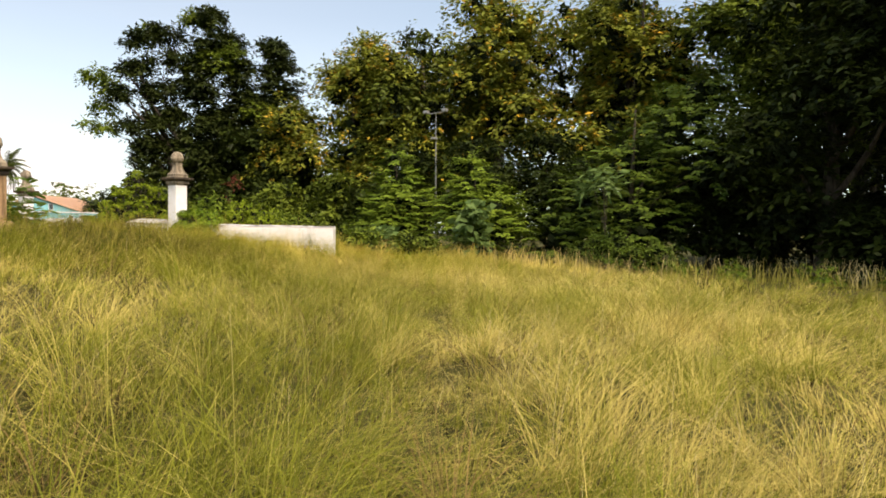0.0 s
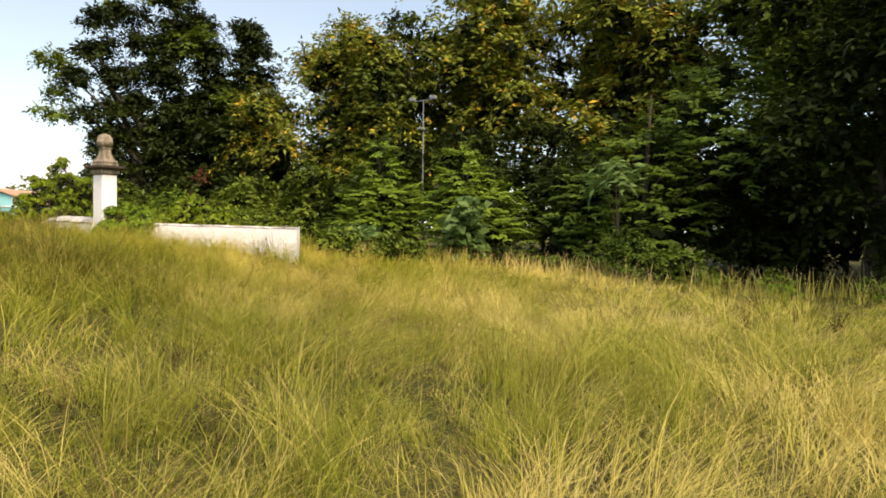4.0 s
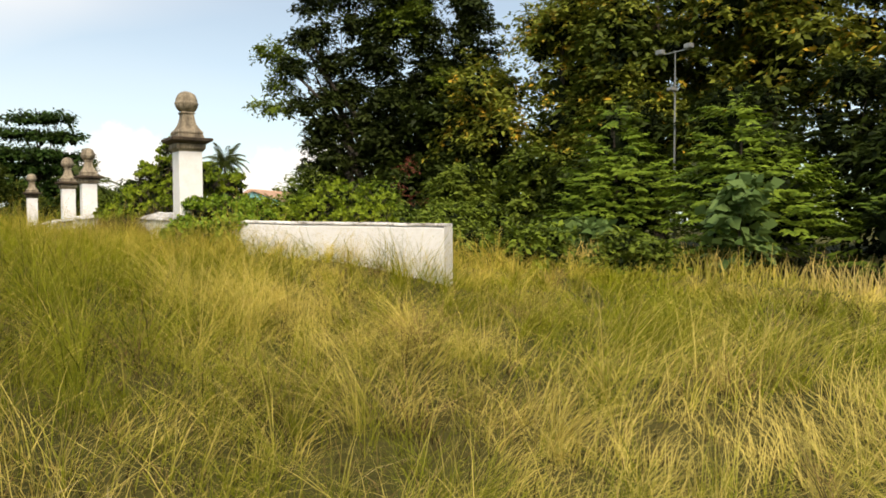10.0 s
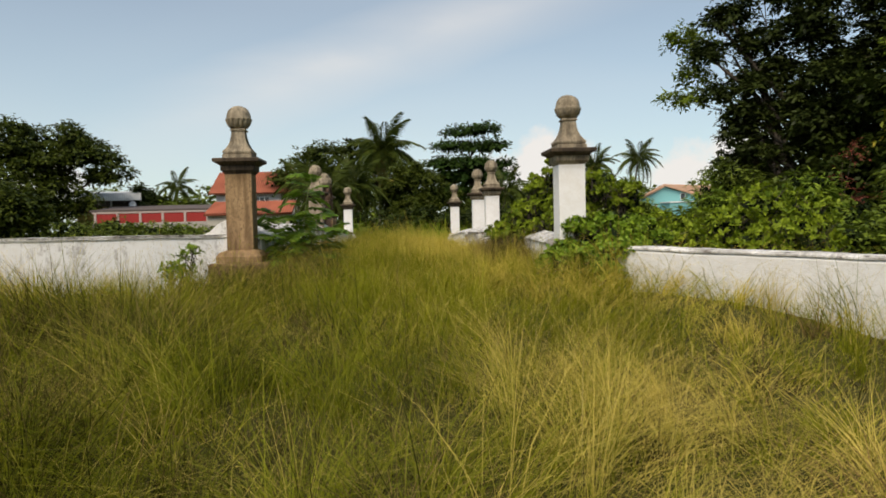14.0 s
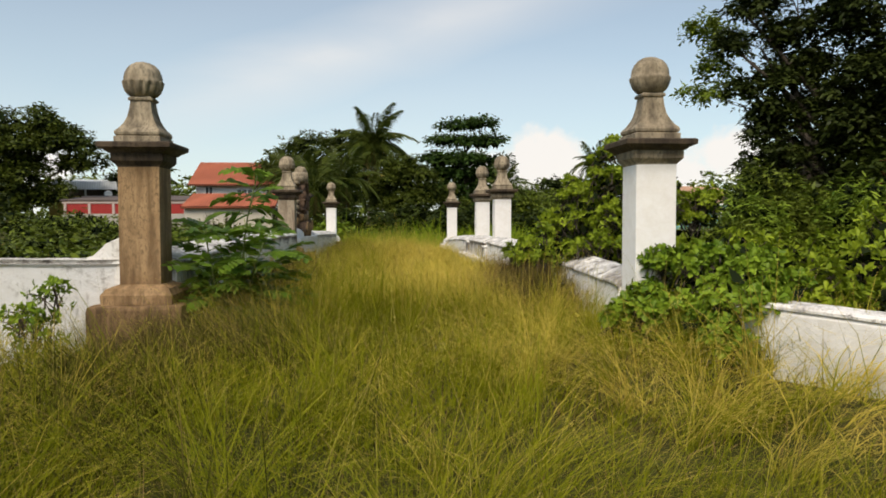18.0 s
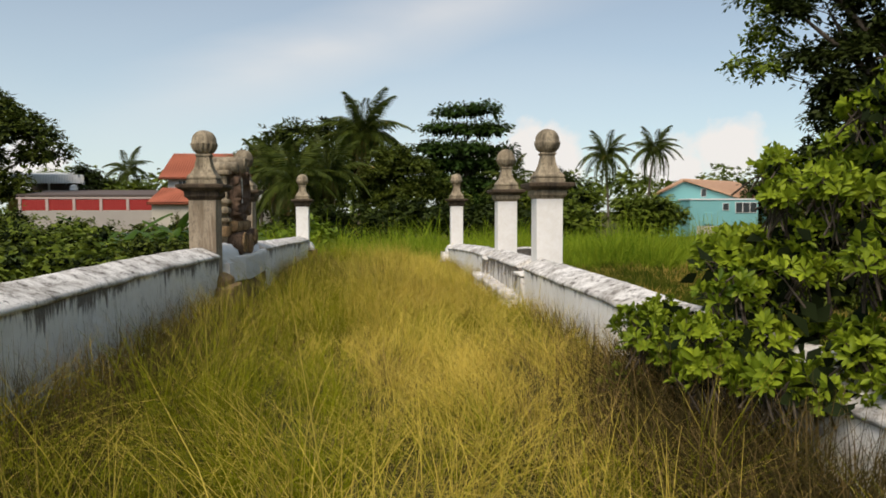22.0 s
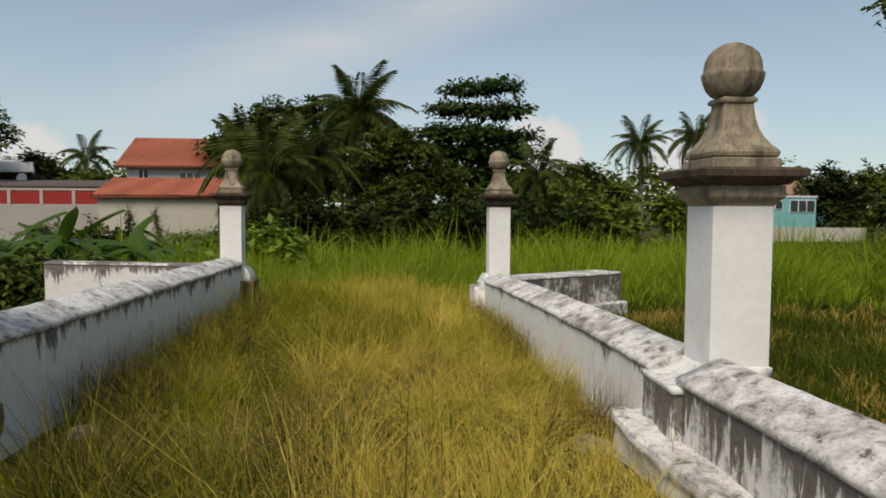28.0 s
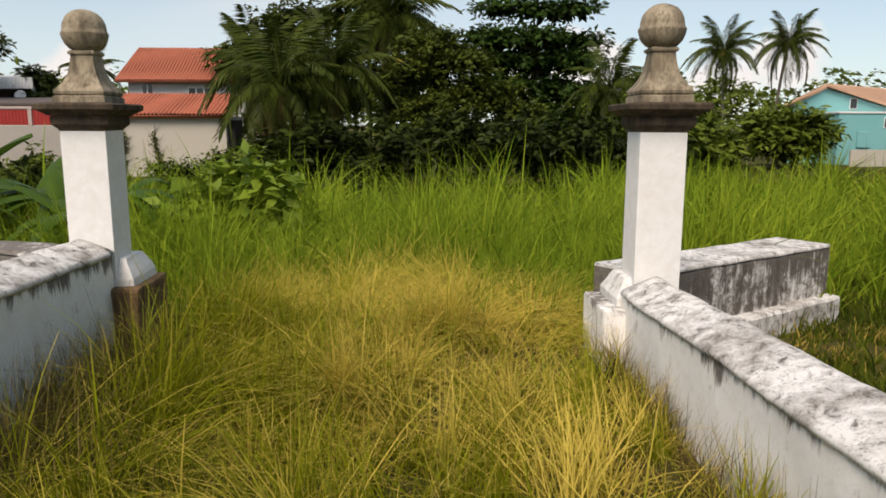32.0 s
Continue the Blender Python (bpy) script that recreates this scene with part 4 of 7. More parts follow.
wing("wing_wall", ((3.30, -0.75), (3.45, -1.9), (5.79, -5.66)), (0.80, 0.77, 0.69), 0.42, limewash("flaking_limewash", 0.20, low=0.50), "white limewashed wing wall sunk in tall grass", top_mat=COPING)
wing("wing_wall", ((-3.30, 0.24), (-4.6, 0.0), (-10.5, -0.55)), (1.10, 1.12, 1.14), -0.42, limewash("streaked_limewash", 0.45, paint=(0.74, 0.74, 0.73), low=0.44), "grey-streaked white wing wall in tall grass", top_mat=COPING)
wing("wing_wall", ((3.55, 29.16), (4.2, 29.6), (7.3, 31.65)), (0.33, 0.31, 0.28), 0.95, limewash("streaming_limewash", 0.9, low=0.38, drips=3.2, relief=0.3), "low wing wall streaked black with mould, broad flat top", ledge_z=-0.83, top_mat=COPING, proud=0.24)
wing("wing_wall", ((-3.35, 28.75), (-4.5, 29.2), (-7.35, 29.2)), (0.76, 0.76, 0.82), 0.55, limewash("dripping_limewash", 0.15, low=0.5, drips=1.2, band=0.24), "white wing wall with black drips under its top", ledge_z=-0.85, top_mat=BLACKENED)


# ---- houses beyond the river ----
rm = Nodes("red_clay_tiles")
r_a, r_b = rm.noise(rm.world(), 1.6, 5, 0.6, 0.3), rm.noise(rm.world((4, 1, 1)), 9, 4, 0.6)
r_wave = rm.add("ShaderNodeTexWave", Vector=rm.world(), Scale=1.208, Distortion=0.6)
r_col = rm.mix(rm.math("ADD", rm.math("MULTIPLY", r_a, 0.6), rm.math("MULTIPLY", r_b, 0.4)), (0.36, 0.095, 0.05), (0.54, 0.19, 0.115))
# dark stripes painted along the tile channels in place of their shade
r_col = rm.mix(rm.ramp(r_wave.outputs["Fac"], ((0.0, 0.7), (0.45, 0.0))), r_col, (0.12, 0.04, 0.025))
ROOF = rm.finish(r_col, 0.75, r_b, 0.3, 0.01, 0.3)
TAN_ROOF = plain("faded_clay_tiles", (0.52, 0.30, 0.19), (0.66, 0.43, 0.30), 0.8, 1.5, 0.3)
RENDER_WALL = plain("bare_render_wall", (0.42, 0.385, 0.32), (0.56, 0.52, 0.44), 0.9, 0.5, 0.2)
GREY_WALL = plain("grey_plaster", (0.48, 0.47, 0.46), (0.58, 0.56, 0.54), 0.9, 0.7, 0.2)
TEAL = plain("turquoise_paint", (0.15, 0.40, 0.41), (0.22, 0.48, 0.48), 0.75, 0.5, 0.15)
RED_PANEL = plain("red_painted_panel", (0.28, 0.02, 0.02), (0.40, 0.045, 0.035), 0.6, 2.0, 0.15)
YELLOW = plain("yellow_paint", (0.62, 0.44, 0.14), (0.70, 0.52, 0.20), 0.8, 0.8, 0.15)
WHITE_SHEET = plain("white_roof_sheet", (0.66, 0.66, 0.65), (0.80, 0.80, 0.79), 0.55, 0.8, 0.1)
DARK_ROOF = plain("dark_fibre_roof", (0.08, 0.065, 0.06), (0.14, 0.11, 0.10), 0.9, 1.0, 0.2)
WINDOW_GLASS = plain("window_glass", (0.03, 0.035, 0.04), (0.05, 0.06, 0.065), 0.08, 2.0, 0.02, 0.6)
FRAME_WHITE = plain("white_frame", (0.70, 0.70, 0.68), (0.80, 0.80, 0.78), 0.5, 3.0, 0.05)
DOORWAY_SHADE = plain("doorway_shade", (0.02, 0.018, 0.016), (0.05, 0.04, 0.035), 0.7, 3.0, 0.1)


def tiled_slope(name, corners, period, mat, parent, rows=14):
    """A slope of channel tiles: waves across, small steps down it. corners: eave a, eave b, ridge b, ridge a."""
    ea, eb, rb, ra = (np.array(c, float) for c in corners)
    width = np.linalg.norm(eb - ea)
    nu = int(width / period) * 4
    up = np.cross(eb - ea, ra - ea)
    up /= np.linalg.norm(up)
    u = np.linspace(0, 1, nu + 1)
    vs = []
    for r in range(rows):
        for v, lift in ((r / rows, 0.05), ((r + 1) / rows - 0.002, 0.0)):
            a, b = ea + (ra - ea) * v, eb + (rb - eb) * v
            p = a + (b - a) * u[:, None]
            wave = 0.15 * np.abs(np.sin(np.arange(nu + 1) * math.pi / 4)) + lift
            vs.append(p + up * wave[:, None])
    v = np.concatenate(vs)
    i, j = np.meshgrid(np.arange(2 * rows - 1), np.arange(nu), indexing="ij")
    k = (i * (nu + 1) + j).reshape(-1)
    top = np.stack([k, k + 1, k + nu + 2, k + nu + 1], -1)
    low = np.array([ea, eb, rb, ra]) - up * 0.12
    ring = len(v)
    v = np.concatenate([v, low])
    last = (2 * rows - 1) * (nu + 1)
    closing = np.array([[ring, ring + 3, ring + 2, ring + 1], [0, ring, ring + 1, nu], [nu, ring + 1, ring + 2, last + nu], [last + nu, ring + 2, ring + 3, last], [last, ring + 3, ring, 0]])
    return part(name, mesh_np(name, v, np.concatenate([top, closing]), mat), mat, parent)


def wall_part(parent, x0, y0, z0, x1, y1, z1, mat, name="wall", label=""):
    bm = bmesh.new()
    box(bm, x0, y0, z0, x1, y1, z1)
    bmesh.ops.bevel(bm, geom=bm.edges[:], offset=0.02, segments=1, affect="EDGES")
    return part(name, bm, mat, parent, label)


def window(parent, x0, z0, x1, z1, y, panes=2, arched=False):
    fr = part("window", rough_box(x0, y - 0.06, z0, x1, y + 0.02, z1, 0.01, 0.0), FRAME_WHITE, parent, "white framed window")
    w = (x1 - x0) / panes
    for k in range(panes):
        bm = bmesh.new()
        box(bm, x0 + w * k + 0.05, y - 0.075, z0 + 0.06, x0 + w * (k + 1) - 0.05, y - 0.055, z1 - 0.06)
        part("pane", bm, WINDOW_GLASS, fr)
    return fr


red_house = thing("house", (-18, 84, -1.3), "two-storey grey plastered house with red clay tile roof", "house", "houses beyond the river")
wall_part(red_house, -5.2, -3.6, 0, 6.0, 4.0, 7.1, GREY_WALL)
tiled_slope("roof", ((-6.0, -4.4, 6.9), (6.8, -4.4, 6.9), (6.8, 0.2, 9.85), (-5.6, 0.2, 9.85)), 0.26, ROOF, red_house)
tiled_slope("roof", ((6.8, 4.8, 6.9), (-6.0, 4.8, 6.9), (-5.6, 0.2, 9.85), (6.8, 0.2, 9.85)), 0.26, ROOF, red_house)
window(red_house, -4.1, 5.75, -3.2, 6.75, -3.62)
win = window(red_house, -0.4, 5.7, 1.5, 6.45, -3.62, 3)
a = np.linspace(0, math.pi, 14)
tube("arch", np.stack([0.55 + 0.95 * np.cos(a), -3.66 + 0 * a, 6.4 + 0.38 * np.sin(a)], -1), 0 * a + 0.06, FRAME_WHITE, win, 6)
wall_part(red_house, -5.0, -3.66, 5.0, 6.0, -3.60, 5.12, FRAME_WHITE, "string_course")

shed = thing("outbuilding", (-16.8, 70, -1.4), "long bare rendered outbuilding with a low red tile roof", "outbuilding", "houses beyond the river")
wall_part(shed, -4.55, -1.4, 0, 4.45, 3.0, 4.15, RENDER_WALL)
tiled_slope("roof", ((-4.85, -1.85, 4.15), (4.85, -1.85, 4.15), (4.85, 2.2, 5.65), (-4.6, 2.2, 5.65)), 0.24, ROOF, shed, 10)
# solid near-black block: the shade inside the doorway is drawn as colour
wall_part(shed, 4.46, -0.9, 0.0, 4.9, 1.2, 3.9, DOORWAY_SHADE, "doorway_dark_block", "near-black block that stands in for the shade of an open doorway")
for k, (sx, zz, w) in enumerate(((-1.1, 1.5, 0.7), (2.4, 0.9, 0.5), (3.3, 1.2, 0.6))):
    wall_part(shed, sx, -1.415, zz - 0.8, sx + 0.08, -1.385, zz + w, RENDER_WALL, "pipe")

POST_PAINT = plain("faded_pink_post", (0.40, 0.31, 0.28), (0.52, 0.42, 0.38), 0.85, 1.5, 0.2)
FENCE_WALL = plain("dirty_grey_wall", (0.30, 0.27, 0.24), (0.44, 0.41, 0.37), 0.9, 0.8, 0.2)
CREEPER_LEAF = leafy("creeper_leaves", (0.03, 0.045, 0.010), (0.13, 0.14, 0.03), (0.25, 0.15, 0.05), 0.2, 1.5, translucent=0.15)
for cx, tall in ((-2.3, 3.7), (-0.1, 3.6)):
    vine = thing("dead_creeper", (-16.8 + cx, 68.5, -1.4), "dead brown stem wrapped in creeper before the rendered wall", "creeper", "dead creepers")
    q = np.linspace(0, 1, 12)
    tube("stem", np.stack([0.12 * np.sin(q * 6 + cx), 0.02 * np.sin(q * 9), tall * q], -1), 0.05 - 0.035 * q, BARK, vine, 6)
    for n in range(7):
        z0, sg = tall * (0.25 + 0.1 * n), -1 if n % 2 else 1
        q2 = np.linspace(0, 1, 7)
        tube("twig", np.stack([0.12 * math.sin(z0 / tall * 6 + cx) + sg * 0.75 * q2 * (1 - 0.07 * n), 0.02 + 0 * q2, z0 + 0.6 * q2 + 0.08 * np.sin(q2 * 7)], -1), 0.022 - 0.015 * q2, BARK, vine, 5)
    vr = np.random.default_rng(int(tall * 10))
    up_z = tall * vr.uniform(0.0, 0.86, 260)
    vo = np.stack([0.12 * np.sin(up_z / tall * 6 + cx) + vr.normal(0, 0.13, 260), vr.normal(0, 0.12, 260), up_z], -1)
    lv, lf = leaves(vo, vr.normal(0, 1, (260, 3)) - [0, 0, 0.5], vr.normal(0, 1, (260, 3)) + [0, -0.6, 0.6], vr.uniform(0.12, 0.26, 260), vr.uniform(0.08, 0.16, 260), 0.15)
    part("foliage", mesh_np("foliage", lv, lf, CREEPER_LEAF), CREEPER_LEAF, vine, "ragged climbing leaves")

fence = thing("boundary_wall", (-30, 74.5, -1.2), "grey boundary wall with red panels between faded pink posts", "wall")
wall_part(fence, -6.2, -0.12, 0, 7.2, 0.12, 3.3, FENCE_WALL)
wall_part(fence, -6.2, -0.13, 4.5, 7.2, 0.13, 4.68, POST_PAINT, "rail")
for k in range(6):
    x = -6.0 + k * 2.6
    wall_part(fence, x, -0.14, 3.3, x + 0.28, 0.14, 4.5, POST_PAINT, "post")
    if k < 5:
        pan = wall_part(fence, x + 0.30, -0.05, 3.35, x + 2.58, 0.05, 4.45, RED_PANEL, "panel", "red painted panel")
        for q in range(9):
            wall_part(pan, x + 0.36 + q * 0.25, -0.075, 3.38, x + 0.48 + q * 0.25, -0.045, 4.42, RED_PANEL, "slat")

low_house = thing("house", (-31, 82, -1.2), "low house under a dark fibre-cement roof behind the boundary wall", "house", "houses beyond the river")
wall_part(low_house, -7, -2, 0, 7.6, 4, 4.9, RENDER_WALL)
bm = bmesh.new()
box(bm, -7.6, -2.6, 4.9, 8.0, 4.6, 5.05)
for v in bm.verts:
    v.co.z += 0.55 * max(0.0, 1 - abs(v.co.y - 1.0) / 3.6) + (0.0 if v.co.y < 0 else 0.7)
part("roof", bm, DARK_ROOF, low_house)

yellow_house = thing("house", (-42, 90, -1.2), "small yellow house beside a white sheet-metal roof", "house", "houses beyond the river")
wall_part(yellow_house, -2.2, -1, 0, 1.6, 4, 5.4, YELLOW)
wall_part(yellow_house, -2.6, -1.5, 5.4, 2.0, 4.4, 5.75, YELLOW, "roof_slab")
white_shed = thing("open_shed", (-40, 93, -1.2), "open shed under a white corrugated roof with satellite dish", "shed")
v = []
for yy, zz in ((-2.4, 6.7), (-2.2, 7.7), (2.8, 8.2)):
    xs = np.linspace(-4.6, 3.9, 110)
    v.append(np.stack([xs, 0 * xs + yy, zz + 0.07 * np.sin(np.arange(110) * 1.57)], -1))
v = np.concatenate(v)
i, j = np.meshgrid(np.arange(2), np.arange(109), indexing="ij")
k = (i * 110 + j).reshape(-1)
part("roof", mesh_np("roof", v, np.stack([k, k + 1, k + 111, k + 110], -1), WHITE_SHEET), WHITE_SHEET, white_shed)
for x in (-4.4, -0.4, 3.7):
    wall_part(white_shed, x, -2.2, 0, x + 0.2, -2.0, 7.0, GREY_WALL, "post")
wall_part(white_shed, -4.4, 2.4, 0, 3.8, 2.7, 8.0, DARK_ROOF, "back_wall")
part("dish", loft(((0.05, 0.0), (0.35, 0.06), (0.5, 0.16), (0.52, 0.17), (0.36, 0.10), (0.02, 0.03)), False, 20), WHITE_SHEET, white_shed, "white satellite dish", pose(2.9, -2.8, 6.0, 70, 0, 15))

blue_house = thing("house", (37.2, 87, -1.3), "turquoise gabled house with faded orange tile roof", "house", "houses beyond the river")
bm = bmesh.new()
prof = ((-3.1, 0), (7.4, 0), (7.4, 4.75), (0.0, 6.95), (-3.1, 5.5))
fr, bk = [bm.verts.new((x, 0, z)) for x, z in prof], [bm.verts.new((x + 11, 8.5, z)) for x, z in prof]
bm.faces.new(fr)
bm.faces.new(list(reversed(bk)))
for k in range(5):
    bm.faces.new((fr[k], bk[k], bk[(k + 1) % 5], fr[(k + 1) % 5]))
bmesh.ops.recalc_face_normals(bm, faces=bm.faces[:])
part("wall", bm, TEAL, blue_house)
tiled_slope("roof", ((8.0, -0.5, 4.72), (19.2, 8.9, 4.72), (11.3, 8.9, 7.2), (0.0, -0.5, 7.15)), 0.26, TAN_ROOF, blue_house, 12)
tiled_slope("roof", ((7.6, 8.9, 5.3), (-3.6, -0.5, 5.3), (0.0, -0.5, 7.15), (11.3, 8.9, 7.2)), 0.26, TAN_ROOF, blue_house, 8)
window(blue_house, 2.6, 5.0, 3.3, 6.0, -0.02, 1)
window(blue_house, -1.9, 3.0, -0.8, 4.3, -0.02, 2)
annex = thing("annex", (37.2, 84.6, -1.3), "flat-roofed turquoise annex in front of the gabled house", "outbuilding", "houses beyond the river")
wall_part(annex, -0.3, -1.2, 0, 8.2, 2.2, 4.55, TEAL)
wall_part(annex, -0.4, -1.3, 4.55, 8.3, 2.3, 4.72, FRAME_WHITE, "parapet_edge")
window(annex, 5.3, 3.0, 8.0, 4.3, -1.22, 3)
window(annex, 3.7, 3.3, 4.5, 4.2, -1.22, 1)
wall_part(annex, 1.4, -1.35, 1.6, 2.6, -1.2, 3.0, TEAL, "shutter")
yard = thing("yard_wall", (42, 80.5, -1.3), "pale concrete yard wall in front of the turquoise house", "wall")
wall_part(yard, -5.5, 0, 0, 7, 0.2, 1.5, RENDER_WALL)


# ---- trees and shrubs ----
FOREST = leafy("forest_leaves", (0.030, 0.054, 0.007), (0.19, 0.24, 0.030), patch=0.25, translucent=0.2)
FOREST_DRY = leafy("forest_leaves_with_yellow", (0.045, 0.072, 0.009), (0.31, 0.33, 0.045), (0.60, 0.36, 0.04), 0.42, 0.42, translucent=0.2)
WOOD_LEAF = leafy("wood_edge_leaves", (0.020, 0.036, 0.005), (0.13, 0.16, 0.022), patch=0.35, translucent=0.18)
# own tone of dark crowns, also given to wood trees to imitate shade
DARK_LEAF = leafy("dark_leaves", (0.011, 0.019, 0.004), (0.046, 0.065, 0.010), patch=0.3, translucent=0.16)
BUSH = leafy("bush_leaves", (0.042, 0.090, 0.009), (0.24, 0.325, 0.034), patch=0.6, translucent=0.22)
MIDTREE = leafy("mid_green_leaves", (0.036, 0.068, 0.008), (0.21, 0.27, 0.03), patch=0.5, translucent=0.2)
# darker copy of the bush leaves, with shade put into the colour
FROND_LEAF = leafy("shade_toned_frond_leaves", (0.028, 0.060, 0.008), (0.145, 0.205, 0.025), patch=0.5, translucent=0.2)
NEAR_LEAF = leafy("glossy_shrub_leaves", (0.045, 0.09, 0.006), (0.32, 0.40, 0.03), patch=1.6, gloss=0.4, translucent=0.25)
VINE_LEAF = leafy("vine_leaves", (0.04, 0.095, 0.008), (0.27, 0.38, 0.034), (0.38, 0.25, 0.04), -0.15, 2.0, 0.35, 0.22)
GREY_LEAF = leafy("grey_green_leaves", (0.065, 0.12, 0.032), (0.17, 0.25, 0.075), patch=1.0)
RED_LEAF = leafy("reddish_blooms", (0.13, 0.035, 0.022), (0.32, 0.10, 0.07), patch=0.8)
PALM_LEAF = leafy("palm_leaflets", (0.016, 0.032, 0.005), (0.085, 0.105, 0.015), (0.32, 0.22, 0.06), 0.10, 0.4, translucent=0.18)
ALMOND = leafy("almond_leaves", (0.014, 0.036, 0.007), (0.055, 0.10, 0.016), patch=0.4, translucent=0.15)
BANANA_LEAF = leafy("banana_leaves", (0.022, 0.06, 0.007), (0.09, 0.155, 0.022), (0.26, 0.20, 0.06), -0.1, 1.2, 0.35)
GREEN_STEM = plain("green_stem", (0.12, 0.16, 0.05), (0.20, 0.22, 0.09), 0.6, 4.0, 0.2)

WOOD = "trees of the wood edge"
SHRUB = "shrubs of the wood edge"

# the dark many-stemmed tree hung with vines
columns = []
for u, low, high, rad, back in ((-5.0, 3.0, 15.5, 0.85, -0.4), (-3.4, 2.0, 18.0, 1.15, 0.0), (-1.7, 1.5, 19.0, 1.35, 0.8), (0.2, 1.5, 20.5, 1.5, -0.6), (2.3, 2.0, 18.5, 1.5, 0.5), (4.4, 1.5, 17.5, 1.7, -0.4), (6.4, 1.5, 14.5, 1.9, 0.6)):
    steps = int((high - low) / 2.2)
    for k in range(steps + 1):
        z = low + (high - low) * k / steps
        sway = 0.5 * math.sin(z * 0.7 + u * 2) + (z / 20) ** 2 * u * 0.6
        columns.append(((u + sway) * 0.86 + back * 0.5, (u + sway) * -0.51 + back * 0.86, z, rad * (0.92 + 0.42 * math.sin(z * 1.3 + u) ** 2) * (1.06 - 0.22 * smoothstep(8.0, 17.0, z)), 1.15))
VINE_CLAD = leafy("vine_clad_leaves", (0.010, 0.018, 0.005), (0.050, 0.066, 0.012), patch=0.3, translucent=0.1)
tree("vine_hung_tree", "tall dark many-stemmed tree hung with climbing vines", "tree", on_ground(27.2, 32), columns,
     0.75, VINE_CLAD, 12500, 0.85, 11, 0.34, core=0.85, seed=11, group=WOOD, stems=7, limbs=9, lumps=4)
tree("vine_hung_tree", "slender side crown of the dark tree, tufted against the sky", "tree", on_ground(25.5, 34),
     ((-4.6, 4.6, 15.2, 0.9, 0.9), (-3.4, 3.8, 14.2, 1.0, 0.9), (-6.6, 2.2, 10.6, 0.5, 0.5), (-5.2, 2.0, 10.4, 0.7, 0.5), (-3.9, 4.4, 12.4, 0.9, 0.9), (1.0, -2, 20.4, 0.9, 1.1), (3.0, -4.5, 17.4, 0.8, 0.9), (5.4, -5.5, 12.6, 1.1, 0.8), (-1.2, 1.6, 19.0, 1.0, 1.2), (2.2, -3.0, 16.5, 1.5, 0.9)),
     0.09, MIDTREE, 1300, 0.7, 9, 0.30, core=0, lumps=0, seed=12, group=WOOD, limbs=10, fork=0.78)
for n, (x, y, bl) in enumerate(((22.4, 22.4, ((0, 0, 3.4, 0.45, 2.6), (0.5, -0.4, 5.2, 0.4, 1.6))), (22.6, 20.3, ((0, 0, 2.6, 0.5, 2.4), (-0.2, 0.3, 1.4, 0.45, 1.2))))):
    tree("flowering_vine", "faded red flowering vine climbing at the wood edge", "vine", on_ground(x, y), bl, 0.05, RED_LEAF, 60, 0.5, 8, 0.14, core=0, lumps=0, seed=20 + n, group="red vines")

tree("broadleaf_tree", "tall wood-edge tree with yellowing tufts", "tree", on_ground(33, 19),
     ((0.6, -0.8, 11, 4.2, 1.2), (1.2, 0.2, 16, 3.2, 1.1), (1, -3, 14, 3.6, 1.1), (-3, 3.5, 8, 3.6, 1.3), (0, -4, 7, 4.0, 1.2)), 0.5, FOREST_DRY, 3000, 1.3, 12, 0.36, core=0.5, seed=31, group=WOOD)
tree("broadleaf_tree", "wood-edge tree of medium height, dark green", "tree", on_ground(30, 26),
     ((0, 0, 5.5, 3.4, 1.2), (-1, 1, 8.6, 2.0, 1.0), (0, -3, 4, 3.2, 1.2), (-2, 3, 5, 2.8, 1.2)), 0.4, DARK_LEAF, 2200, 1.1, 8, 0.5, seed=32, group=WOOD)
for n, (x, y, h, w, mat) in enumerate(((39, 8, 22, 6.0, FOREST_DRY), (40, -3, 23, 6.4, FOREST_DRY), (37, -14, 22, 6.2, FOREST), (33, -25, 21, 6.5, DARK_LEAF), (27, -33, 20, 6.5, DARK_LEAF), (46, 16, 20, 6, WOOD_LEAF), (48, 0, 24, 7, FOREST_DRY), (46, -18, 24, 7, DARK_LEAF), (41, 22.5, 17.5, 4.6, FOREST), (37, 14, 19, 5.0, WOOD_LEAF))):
    r = random.Random(n)
    bl = [(r.uniform(-3, 3), r.uniform(-3, 3), h * f, w * s, 1.15) for f, s in ((0.33, 0.80), (0.48, 0.86), (0.62, 0.80), (0.76, 0.68), (0.90, 0.45), (0.55, 0.7), (0.2, 0.75))]
    tree("broadleaf_tree", "very tall wood tree with dense dark foliage" if mat is not FOREST_DRY else "very tall wood tree with yellow-brown seed tufts", "tree", on_ground(x, y), bl, 0.6, mat, 2700 if n < 5 else 1300, 1.5, 11, 0.44, core=0.45, seed=40 + n, group=WOOD)

